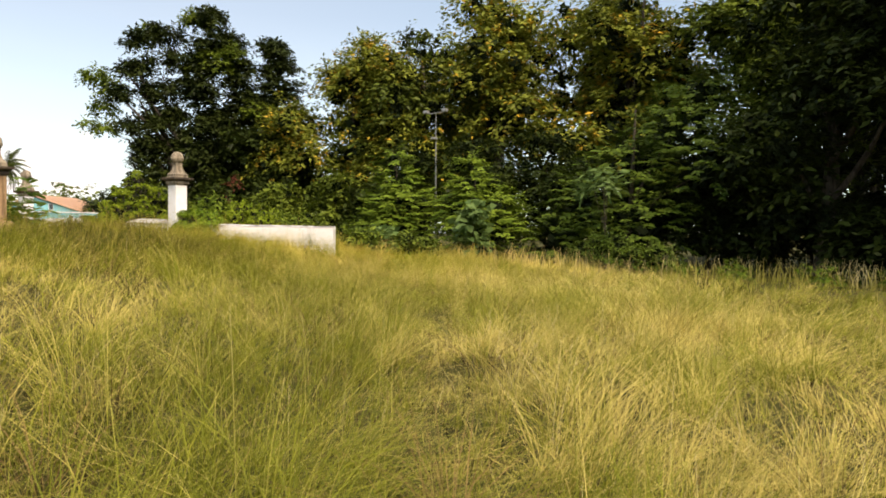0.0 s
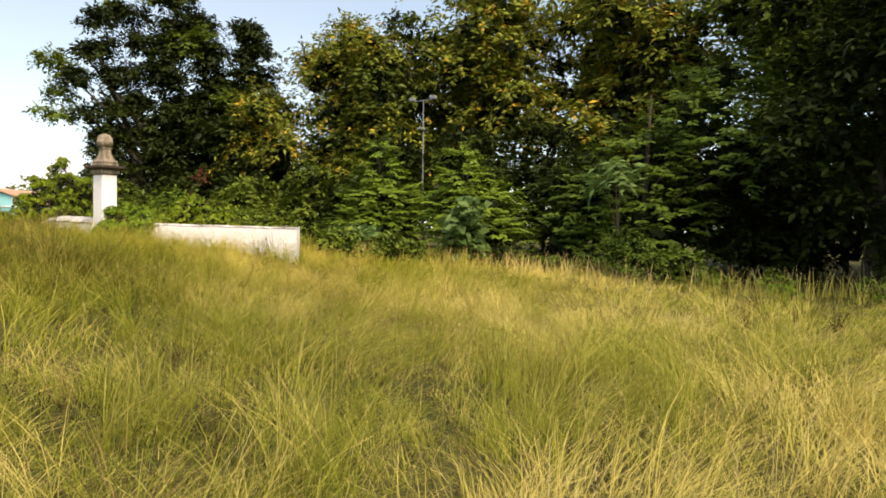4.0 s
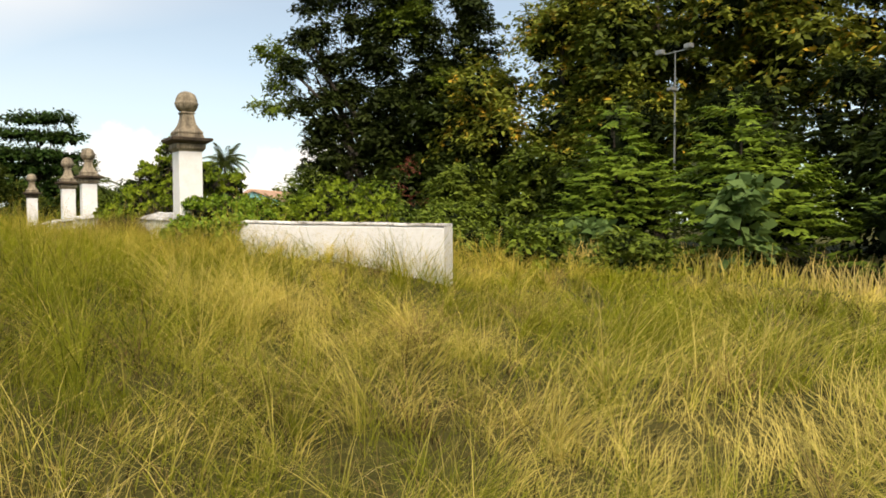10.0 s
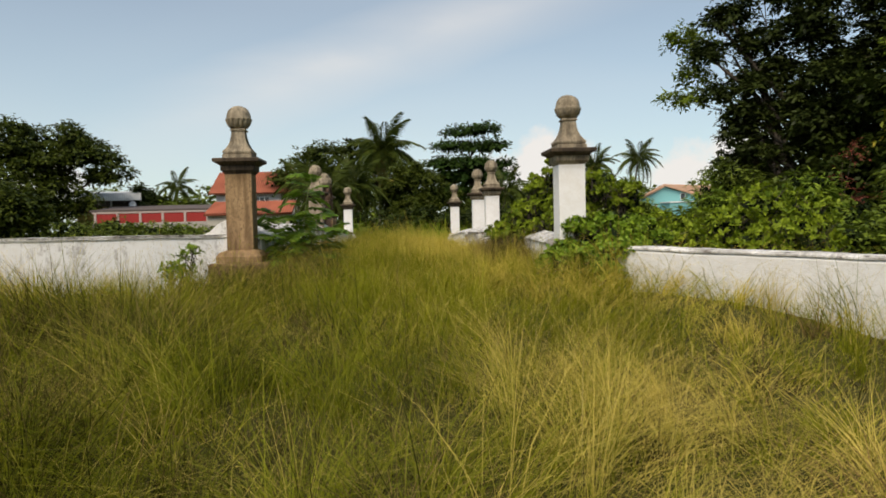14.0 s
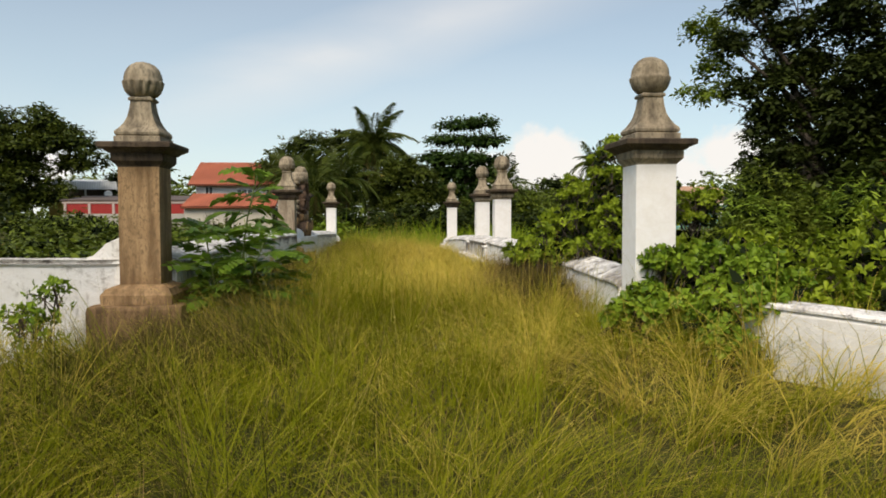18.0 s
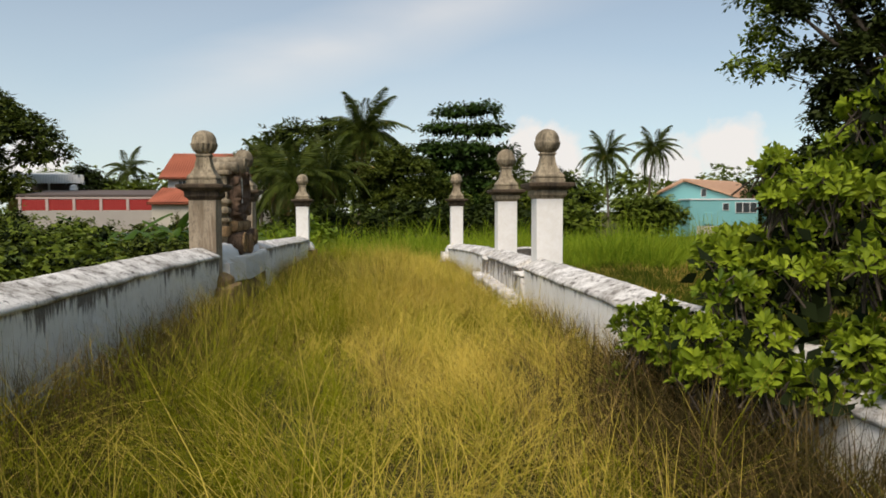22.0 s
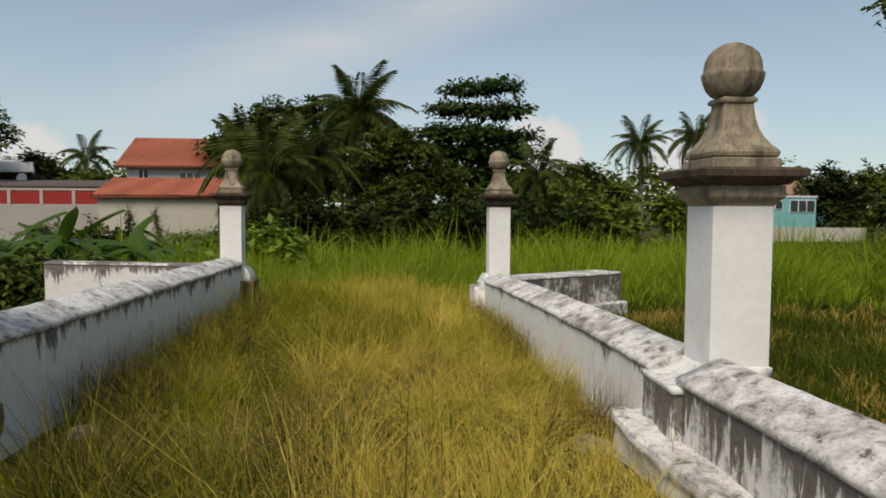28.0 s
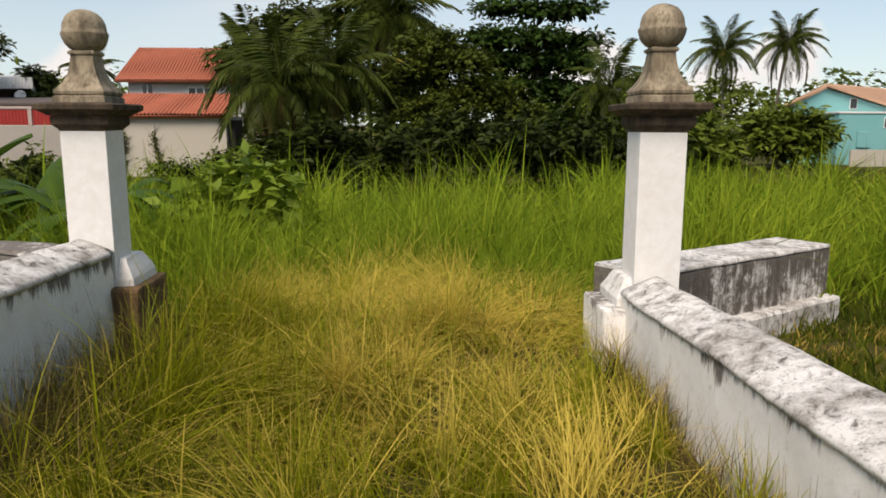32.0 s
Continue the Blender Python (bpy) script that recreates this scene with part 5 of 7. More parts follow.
# the frond-layered shrubs in front
tree("frond_shrub", "large light green shrub with layered fronds", "shrub", on_ground(24.3, 6.4),
     ((0, 0.2, 1.6, 1.9, 0.9), (0.3, 0.9, 3.4, 1.5, 0.8), (0, -0.9, 3.3, 1.4, 0.8), (0, 0.1, 5.0, 1.1, 0.8), (-0.6, 1.6, 1.6, 1.2, 1.0), (0, 0.4, 6.4, 0.6, 0.8)), 0.16, BUSH, 620, 1.05, 18, 0.25, 0.34, 0.16, 0.82, loose=0.35, lumps=0, core=0.58, seed=51, group=SHRUB)
tree("frond_shrub", "broad light green shrub with layered fronds", "shrub", on_ground(22.6, -0.6),
     ((0, 0, 1.4, 1.8, 0.9), (0.2, 1.0, 2.9, 1.3, 0.8), (0.2, -1.1, 2.9, 1.3, 0.8), (0, 0.2, 4.2, 1.0, 0.8), (0, -1.8, 1.5, 1.2, 1.0), (0, 0.1, 5.4, 0.6, 0.8)), 0.16, BUSH, 620, 1.05, 18, 0.25, 0.34, 0.16, 0.82, loose=0.35, lumps=0, core=0.58, seed=52, group=SHRUB)
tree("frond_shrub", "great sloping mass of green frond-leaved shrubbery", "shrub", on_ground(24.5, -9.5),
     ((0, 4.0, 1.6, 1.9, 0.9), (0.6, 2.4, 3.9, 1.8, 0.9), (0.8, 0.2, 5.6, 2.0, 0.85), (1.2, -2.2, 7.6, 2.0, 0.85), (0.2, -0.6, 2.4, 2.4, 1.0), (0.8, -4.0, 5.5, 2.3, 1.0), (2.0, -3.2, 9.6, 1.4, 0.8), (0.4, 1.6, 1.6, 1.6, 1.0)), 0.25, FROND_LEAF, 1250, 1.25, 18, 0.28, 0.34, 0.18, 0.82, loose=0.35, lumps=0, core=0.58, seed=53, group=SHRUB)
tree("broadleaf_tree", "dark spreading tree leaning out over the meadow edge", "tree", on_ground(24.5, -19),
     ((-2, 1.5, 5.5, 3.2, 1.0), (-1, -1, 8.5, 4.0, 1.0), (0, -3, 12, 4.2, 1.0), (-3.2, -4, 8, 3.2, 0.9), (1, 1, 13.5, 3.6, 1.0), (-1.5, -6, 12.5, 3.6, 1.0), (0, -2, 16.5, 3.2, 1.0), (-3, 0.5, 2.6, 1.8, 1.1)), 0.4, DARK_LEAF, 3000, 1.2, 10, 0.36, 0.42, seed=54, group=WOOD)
tree("broadleaf_tree", "overhanging tree, its leaves coloured dark for deep shade", "tree", on_ground(19.5, -28),
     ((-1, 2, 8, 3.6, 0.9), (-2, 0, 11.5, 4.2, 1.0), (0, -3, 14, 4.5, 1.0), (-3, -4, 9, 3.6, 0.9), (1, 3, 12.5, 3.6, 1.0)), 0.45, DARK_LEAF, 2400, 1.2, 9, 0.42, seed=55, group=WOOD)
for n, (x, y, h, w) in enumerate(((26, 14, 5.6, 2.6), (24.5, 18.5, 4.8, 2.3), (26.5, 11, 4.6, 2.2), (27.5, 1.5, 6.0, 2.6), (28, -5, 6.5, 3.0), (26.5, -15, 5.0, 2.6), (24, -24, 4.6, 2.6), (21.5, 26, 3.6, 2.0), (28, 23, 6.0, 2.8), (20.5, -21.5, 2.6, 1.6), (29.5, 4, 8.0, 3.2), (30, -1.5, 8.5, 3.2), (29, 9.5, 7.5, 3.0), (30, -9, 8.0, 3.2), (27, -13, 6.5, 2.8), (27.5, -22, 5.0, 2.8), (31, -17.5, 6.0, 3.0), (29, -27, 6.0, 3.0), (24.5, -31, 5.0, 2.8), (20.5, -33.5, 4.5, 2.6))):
    # shrubs past x 26 or y -4 get darker leaves in place of shade
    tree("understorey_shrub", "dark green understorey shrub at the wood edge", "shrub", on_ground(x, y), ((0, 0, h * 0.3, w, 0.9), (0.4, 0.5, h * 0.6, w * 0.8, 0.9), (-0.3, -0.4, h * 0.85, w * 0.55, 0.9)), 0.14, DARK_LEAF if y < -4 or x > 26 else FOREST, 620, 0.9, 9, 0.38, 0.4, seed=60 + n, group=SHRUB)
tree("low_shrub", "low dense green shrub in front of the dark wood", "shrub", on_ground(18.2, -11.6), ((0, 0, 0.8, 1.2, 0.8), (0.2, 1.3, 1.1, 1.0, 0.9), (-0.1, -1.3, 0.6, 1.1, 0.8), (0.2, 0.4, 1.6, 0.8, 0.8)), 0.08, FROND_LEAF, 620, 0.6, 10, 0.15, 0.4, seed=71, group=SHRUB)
tree("low_shrub", "grey-green large-leaved weed clump", "shrub", on_ground(20.8, 5.6), ((0, 0, 0.9, 1.0, 0.8), (0.3, 1.2, 0.8, 0.9, 0.8), (0, -1.1, 0.8, 0.9, 0.8)), 0.06, GREY_LEAF, 130, 0.6, 6, 0.42, 0.75, core=0, lumps=0, seed=72, group=SHRUB)
tree("low_shrub", "tall weed with broad grey-green leaves", "shrub", on_ground(19.6, -2.6), ((0, 0, 0.9, 0.6, 1.2), (0.1, 0.2, 1.9, 0.6, 1.0), (0, -0.2, 2.7, 0.4, 0.8)), 0.05, GREY_LEAF, 90, 0.4, 5, 0.42, 0.85, core=0, lumps=0, seed=73, group=SHRUB)
tree("low_shrub", "slender sapling with pale palmate leaves", "shrub", on_ground(21.4, -9.6), ((0, 0, 4.6, 0.9, 0.6), (0.2, 0.8, 4.2, 0.7, 0.6)), 0.05, GREY_LEAF, 36, 0.5, 6, 0.5, 0.3, core=0, lumps=0, seed=74, group=SHRUB)
for n, (x, y) in enumerate(((17.5, -17.0), (16.8, -20.2), (18.2, -14.4), (16.5, -23.0))):
    tree("low_shrub", "small leafy weed at the shaded meadow edge", "shrub", on_ground(x, y), ((0, 0, 0.35, 0.5, 0.8), (0.4, 0.5, 0.4, 0.45, 0.8)), 0.03, BUSH, 70, 0.35, 8, 0.13, 0.5, core=0, lumps=0, seed=76 + n, group=SHRUB)

# shrubs and creepers at the bridge head
def paddle_leaves(o, along, normal, length, width):
    """Obovate leaves, widest beyond the middle, folded at the midrib and curling down."""
    a, nn = unit(along), unit(normal)
    b = unit(np.cross(nn, a))
    nn = np.cross(a, b)
    l, w = np.asarray(length)[:, None], np.asarray(width)[:, None]
    p1, p2, tip = o + a * l * 0.34 + nn * l * 0.03, o + a * l * 0.72 - nn * l * 0.02, o + a * l - nn * l * 0.13
    v = np.stack([o, p1 + b * w * 0.30 + nn * w * 0.10, p2 + b * w * 0.50 + nn * w * 0.12, tip, p2 - b * w * 0.50 + nn * w * 0.12, p1 - b * w * 0.30 + nn * w * 0.10], 1)
    base = np.arange(len(o))[:, None] * 6
    return v.reshape(-1, 3), np.concatenate([base + np.array([[0, 1, 2, 3]]), base + np.array([[0, 3, 4, 5]])])


def rosette_shrub(name, label, category, base, blobs, mat, n, leaf, seed, per=9, slim=0.42, stems=5, core=0.72, group="", stem_r=0.035, top=-0.75, lumps=0, shade_lumps=()):
    """A shrub whose leaves stand in whorls at the ends of its twigs."""
    r = np.random.default_rng(seed)
    ob = thing(name, base, label, category, group)
    bl = np.array(blobs, float)
    for i in range(stems):
        c = bl[i % len(bl), :3]
        q = np.linspace(0, 1, 7)[:, None]
        foot = np.array([c[0] * 0.25 + r.normal(0, 0.08), c[1] * 0.25 + r.normal(0, 0.12), -0.2])
        pts = foot + (c - foot) * q + np.sin(q * 4 + i) * 0.06 * np.array([[1, 0.7, 0]])
        tube("stem", pts, stem_r * (1 - 0.7 * q[:, 0]), BARK, ob, 6)
    heads = list(blobs)
    if lumps:
        heads = [(x, y, z, rad * 0.5, flat) for x, y, z, rad, flat in blobs]
        for x, y, z, rad, flat in blobs:
            for q in range(lumps):
                a, e, sub = 6.283 * (q + r.random()) / lumps * 2, r.uniform(-0.3, 1.2), rad * r.uniform(0.26, 0.44)
                heads.append((x + rad * 0.72 * math.cos(a) * math.cos(e), y + rad * 0.72 * math.sin(a) * math.cos(e), z + rad * 0.72 * math.sin(e) * flat, sub, 0.8))
    o, d = crown_points(heads, n, r, 0.78, top)
    d = unit(d + [0, 0, 0.45] + r.normal(0, 0.2, d.shape))
    ring = (np.arange(per) + 0.0) / per * 6.283
    ref = unit(np.cross(d, r.normal(0, 1, d.shape)))
    alt = np.cross(d, ref)
    ang = ring[None] + r.uniform(0, 6.28, (n, 1)) + r.normal(0, 0.18, (n, per))
    rise = r.uniform(0.15, 0.75, (n, per)) + np.linspace(0, 0.5, per)[None]
    along = (np.cos(ang)[..., None] * ref[:, None] + np.sin(ang)[..., None] * alt[:, None]) + d[:, None] * rise[..., None]
    start = o[:, None] + d[:, None] * np.linspace(-0.5, 0.15, per)[None, :, None] * leaf
    size = leaf * r.uniform(0.7, 1.2, (n, per)) * r.uniform(0.75, 1.2, (n, 1))
    normal = d[:, None] + r.normal(0, 0.15, (n, per, 3)) - unit(along) * 0.2
    v, f = paddle_leaves(start.reshape(-1, 3), along.reshape(-1, 3), normal.reshape(-1, 3), size.ravel(), size.ravel() * slim)
    part("crown", mesh_np("crown", v, f, mat), mat, ob)
    twigs = [tube_arrays(np.stack([p - q * leaf * 3.2 - [0, 0, leaf], p - q * leaf * 1.2, p]), (0.009, 0.006, 0.004), 4) for p, q in zip(o[::2], d[::2])]
    tv, tf = join(twigs)
    part("branchwork", mesh_np("branchwork", tv, tf, BARK), BARK, ob)
    # near-black filling leaves imitate the shade within the shrub
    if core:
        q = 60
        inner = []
        for x, y, z, rad, flat in list(blobs) + list(shade_lumps):
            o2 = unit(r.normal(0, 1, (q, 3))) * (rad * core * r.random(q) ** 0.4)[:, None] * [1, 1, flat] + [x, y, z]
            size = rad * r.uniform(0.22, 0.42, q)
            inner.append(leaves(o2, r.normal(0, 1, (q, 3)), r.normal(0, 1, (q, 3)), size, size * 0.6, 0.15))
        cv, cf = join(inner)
        part("inner_shade_foliage", mesh_np("inner_shade_foliage", cv, cf, SHADE_LEAF), SHADE_LEAF, ob)
    return ob


# near-black leaves hung under the shrub stand in for the shade there
rosette_shrub("parapet_shrub", "bushy glossy green shrub growing over the parapet", "shrub", on_ground(3.3, 3.8, 0.0),
              ((-0.55, -0.7, 1.75, 0.46, 0.8), (-0.75, 0.1, 1.72, 0.50, 0.8), (-0.75, 0.9, 1.70, 0.50, 0.8), (-0.1, -1.2, 1.95, 0.50, 0.85), (-0.35, 0.5, 2.15, 0.55, 0.85), (0.1, -0.8, 2.4, 0.56, 0.85), (0.1, 0.4, 2.6, 0.58, 0.9), (0, 1.3, 2.15, 0.60, 0.9), (0.45, -0.4, 2.95, 0.42, 0.95), (0.75, 0.8, 3.1, 0.44, 0.95), (0.9, 0, 2.2, 0.80, 0.9), (-0.5, 1.6, 1.6, 0.45, 0.9), (0.5, 0.2, 3.6, 0.34, 1.1), (1.2, -0.6, 2.75, 0.46, 0.9), (1.5, 0.5, 2.95, 0.42, 0.9), (1.9, -0.3, 2.5, 0.6, 0.9), (0.1, 0.9, 3.0, 0.3, 1.0), (-0.95, 1.2, 1.25, 0.40, 0.9), (0.2, -0.2, 1.75, 0.75, 0.8), (0.15, -0.9, 3.0, 0.34, 1.0)),
              NEAR_LEAF, 3300, 0.086, 81, stems=9, slim=0.40, core=0.8, top=-0.3, lumps=7, shade_lumps=((-0.55, 0.3, 0.95, 0.42, 1.1), (-0.6, 1.0, 0.85, 0.42, 1.1), (-0.6, 1.6, 0.8, 0.40, 1.1), (-0.35, -0.3, 1.25, 0.35, 0.9), (-0.80, -0.4, 0.62, 0.36, 1.0), (-0.85, 0.4, 0.60, 0.38, 1.0), (-0.85, 1.2, 0.58, 0.36, 1.0), (-0.1, 0.2, 1.45, 0.5, 0.7), (-0.1, -0.8, 1.5, 0.45, 0.7)))
rosette_shrub("creeper_mound", "mound of broad-leaved green creeper smothering the pillar foot", "creeper", on_ground(3.4, -0.9),
              ((-0.2, -0.1, 0.5, 0.76, 1.0), (0.3, -0.5, 0.55, 0.66, 0.9), (-0.05, 0.3, 1.0, 0.48, 0.9), (-0.7, 0.1, 0.35, 0.5, 0.9), (0.1, -0.85, 0.3, 0.5, 0.8), (0.75, 0.25, 0.85, 0.55, 0.9), (0.35, 0.1, 1.1, 0.36, 0.9)),
              VINE_LEAF, 2600, 0.085, 82, per=6, slim=0.62, stems=3, core=0.85, top=-0.45, lumps=6)
for n, (x, y, label, blobs, count) in enumerate((
        (5.0, 1.2, "bright green shrub bank behind the wing wall", ((-0.8, -0.5, 1.1, 0.6, 0.8), (0.2, -0.7, 1.0, 0.7, 0.8), (0.0, 0.3, 1.35, 0.7, 0.8), (-0.9, 0.7, 1.2, 0.7, 0.8), (0.8, 0.2, 1.3, 0.6, 0.8), (0.5, -1.2, 0.7, 0.6, 0.8), (-0.3, 0.0, 0.5, 0.9, 0.7)), 560),
        (7.1, 1.3, "tall bright green shrub behind the wing wall", ((-0.5, -0.2, 1.5, 0.7, 0.8), (0.4, 0.2, 1.95, 0.65, 0.8), (0.6, -0.9, 1.3, 0.8, 0.8), (1.2, -0.1, 1.75, 0.65, 0.8), (-0.4, -1.2, 1.0, 0.7, 0.8), (0.2, -0.4, 0.7, 1.0, 0.7)), 560),
        (5.6, 3.4, "glossy green shrub spreading behind the parapet", ((-0.4, 0.0, 1.3, 0.8, 0.8), (0.5, 0.4, 1.6, 0.8, 0.8), (-0.6, 0.8, 1.4, 0.6, 0.8), (0.1, 0.2, 0.6, 1.0, 0.7)), 420))):
    rosette_shrub("creeper_mound", label, "shrub", on_ground(x, y), blobs, NEAR_LEAF, int(count * 1.4), 0.12, 830 + n, stems=4, group="shrubs behind the wing wall")


def pinnate_leaf(name, length, pairs, leaflet, mat, seed):
    """One compound leaf along +x: a rib that arches down, and paired blunt leaflets."""
    r = np.random.default_rng(seed)
    q = np.linspace(0, 1, 9)
    rib = np.stack([length * q * (1 - 0.12 * q), 0 * q, length * (0.18 * q - 0.42 * q**2)], -1)
    v, f = tube_arrays(rib, 0.006 * (1 - 0.7 * q), 4)
    t = np.repeat(np.linspace(0.16, 0.98, pairs), 2)
    sign = np.tile([1.0, -1.0], pairs)
    o = np.stack([np.interp(t, q, rib[:, k]) for k in range(3)], -1)
    size = leaflet * (0.65 + 0.5 * np.sin(np.pi * np.clip(t * 0.9, 0, 1))) * r.uniform(0.9, 1.1, len(t))
    along = np.stack([0.35 + 0 * t, sign, -0.18 + r.normal(0, 0.12, len(t))], -1)
    lv, lf = leaves(o, along, np.stack([0 * t, 0 * t, 0 * t + 1.0], -1) + r.normal(0, 0.12, (len(t), 3)), size, size * 0.5, 0.06)
    vv, ff = join(((v, f), (lv, lf)))
    return mesh_np(name, vv, ff, mat)


FAR_LEAF = leafy("far_crown_leaves", (0.014, 0.026, 0.004), (0.10, 0.125, 0.016), patch=0.5, translucent=0.15)
SAPLING_LEAF = leafy("sapling_leaflets", (0.04, 0.10, 0.012), (0.20, 0.31, 0.035), patch=2.5, gloss=0.4, translucent=0.3)
PINNATE = [pinnate_leaf("leaf", 0.66, 12, 0.17, SAPLING_LEAF, 1), pinnate_leaf("leaf", 0.55, 11, 0.16, SAPLING_LEAF, 2), pinnate_leaf("leaf", 0.42, 9, 0.13, SAPLING_LEAF, 3)]


def pinnate_sapling(at, stems, seed, label):
    """Leggy stems with long compound leaves spiralling up them."""
    r = random.Random(seed)
    ob = thing("wild_sapling", at, label, "sapling", "saplings by the gate pillar")
    for sx, sy, tall, lx, ly, count in stems:
        q = np.linspace(0, 1, 9)
        pts = np.stack([sx + lx * q**1.3 + 0.03 * np.sin(q * 7), sy + ly * q**1.3, tall * q - 0.15], -1)
        tube("stem", pts, 0.018 * (1 - 0.75 * q) + 0.003, GREEN_STEM, ob, 6)
        for n in range(count):
            u = 0.22 + 0.78 * n / (count - 1)
            p = [float(np.interp(u, q, pts[:, k])) for k in range(3)]
            kind = 0 if u < 0.6 else 1 if u < 0.85 else 2
            part("leaf", PINNATE[kind], SAPLING_LEAF, ob, "", pose(*p, r.uniform(-25, 25), -38 * u + r.uniform(-4, 24), n * 137.5 + r.uniform(-20, 20)) @ Matrix.Scale(r.uniform(0.9, 1.25), 4))
    return ob


pinnate_sapling(on_ground(-2.12, 0.95), ((0, 0, 2.25, 0.28, 0.05, 26), (-0.12, 0.1, 1.5, -0.3, 0.0, 18), (0.12, -0.15, 1.45, 0.35, -0.3, 18), (0.0, -0.3, 1.1, -0.15, -0.4, 16), (0.2, 0.2, 1.2, 0.35, 0.3, 14)), 84, "leggy sapling with long feathery compound leaves by the granite pillar")
pinnate_sapling(on_ground(-2.3, 1.75), ((0, 0, 1.35, 0.1, 0.15, 10), (0.1, 0.1, 0.9, 0.3, 0.2, 8)), 86, "smaller feathery-leaved sapling against the parapet")
rosette_shrub("wild_sapling", "straggly yellow-green weed against the wing wall", "sapling", on_ground(-3.9, -0.55),
              ((0, 0, 0.45, 0.26, 1.1), (0.1, 0.1, 0.85, 0.2, 1.0), (-0.2, 0, 0.6, 0.2, 0.9)), VINE_LEAF, 120, 0.075, 85, per=5, slim=0.5, stems=3, core=0, stem_r=0.012)
for n, (x, y, h, w) in enumerate(((-7.5, 9, 1.9, 1.5), (-9.5, 13, 2.0, 1.7), (-8, 17, 1.9, 1.5), (-11.5, 19, 2.2, 1.9), (-15, 26, 2.3, 2.2), (-18, 33, 2.6, 2.4), (-12.5, 28, 2.1, 1.9), (-22, 41, 2.8, 2.6), (-16, 38, 2.3, 2.2), (-9.5, 31.5, 1.6, 1.5), (-26, 48, 3.0, 2.8), (-13.5, 45, 2.2, 2.2), (-9, 52, 1.8, 2.0))):
    tree("river_shrub", "leafy dark green shrub on the low ground beside the bridge", "shrub", on_ground(x, y), ((0, 0, h * 0.4, w, 0.8), (w * 0.5, 0.4, h * 0.6, w * 0.7, 0.8), (-w * 0.5, -0.3, h * 0.65, w * 0.6, 0.8)), 0.08, WOOD_LEAF if n % 2 else FOREST, 420, 0.6, 9, 0.2, 0.5, seed=90 + n, group="shrubs beside the river")
for n, (x, y, h, w) in enumerate(((15.5, 21.5, 3.4, 1.5), (17.5, 24, 4.6, 1.9), (19, 19, 3.6, 1.7), (13.6, 19.6, 2.2, 1.2))):
    tree("river_shrub", "tangled shrub with long drooping leaves at the field edge", "shrub", on_ground(x, y), ((0, 0, h * 0.4, w, 1.0), (0.5, 0.4, h * 0.7, w * 0.8, 0.9), (-0.4, -0.5, h * 0.85, w * 0.6, 0.9)), 0.1, FOREST if n % 2 else BUSH, 480, 0.8, 8, 0.36, 0.2, 0.6, seed=110 + n, group="shrubs at the field edge")


for n, (x, y, h, w) in enumerate(((10.5, 2.2, 1.5, 1.3), (13, 4.5, 1.8, 1.6), (16, 8, 2.4, 2.0), (18.5, 12.5, 2.6, 2.1), (12, -1.2, 1.0, 1.1), (15, -2.2, 1.0, 1.2))):
    tree("low_shrub", "low dark green shrub behind the wing wall", "shrub", on_ground(x, y), ((0, 0, h * 0.4, w, 0.8), (w * 0.4, 0.5, h * 0.65, w * 0.7, 0.8), (-w * 0.4, 0.2, h * 0.7, w * 0.6, 0.8)), 0.06, FOREST if n % 2 else MIDTREE, 380, 0.5, 9, 0.2, 0.45, seed=170 + n, group=SHRUB)


# ---- palms, bananas and trees by the houses ----
def frond_mesh(name, length, droop, pairs, mat, seed, leaf=0.95):
    """One feather palm frond along +x: a rib and leaflets."""
    r = np.random.default_rng(seed)
    s = np.linspace(0, 1, 12)
    rib = np.stack([length * s * (1 - 0.25 * droop * s), 0 * s, length * (0.30 * s - droop * 0.95 * s**2.2)], -1)
    v, f = tube_arrays(rib, 0.045 * (1 - 0.85 * s), 4)
    t = np.repeat(np.linspace(0.10, 0.99, pairs), 2)
    sign = np.tile([1.0, -1.0], pairs)
    o = np.stack([np.interp(t, s, rib[:, k]) for k in range(3)], -1)
    ln = leaf * (0.55 + 0.75 * np.sin(np.pi * (t * 0.85 + 0.12))) * r.uniform(0.85, 1.1, len(t))
    along = np.stack([0.55 + 0 * t, sign, -0.75 - 0.7 * r.random(len(t))], -1)
    lv, lf = leaves(o, along, np.stack([0 * t, 0 * t + 0.1, 0 * t + 1.0], -1), ln, 0 * ln + 0.10)
    vv, ff = join(((v, f), (lv, lf)))
    return mesh_np(name, vv, ff, mat)


FRONDS = [frond_mesh("frond", 4.2, d, 34, PALM_LEAF, n) for n, d in enumerate((0.45, 0.75, 0.95, 1.15))]
DRY_FROND = leafy("dead_palm_fronds", (0.10, 0.065, 0.028), (0.27, 0.17, 0.07), patch=0.8, translucent=0.15)
DEAD = frond_mesh("dead_frond", 3.8, 1.3, 26, DRY_FROND, 9, 0.7)


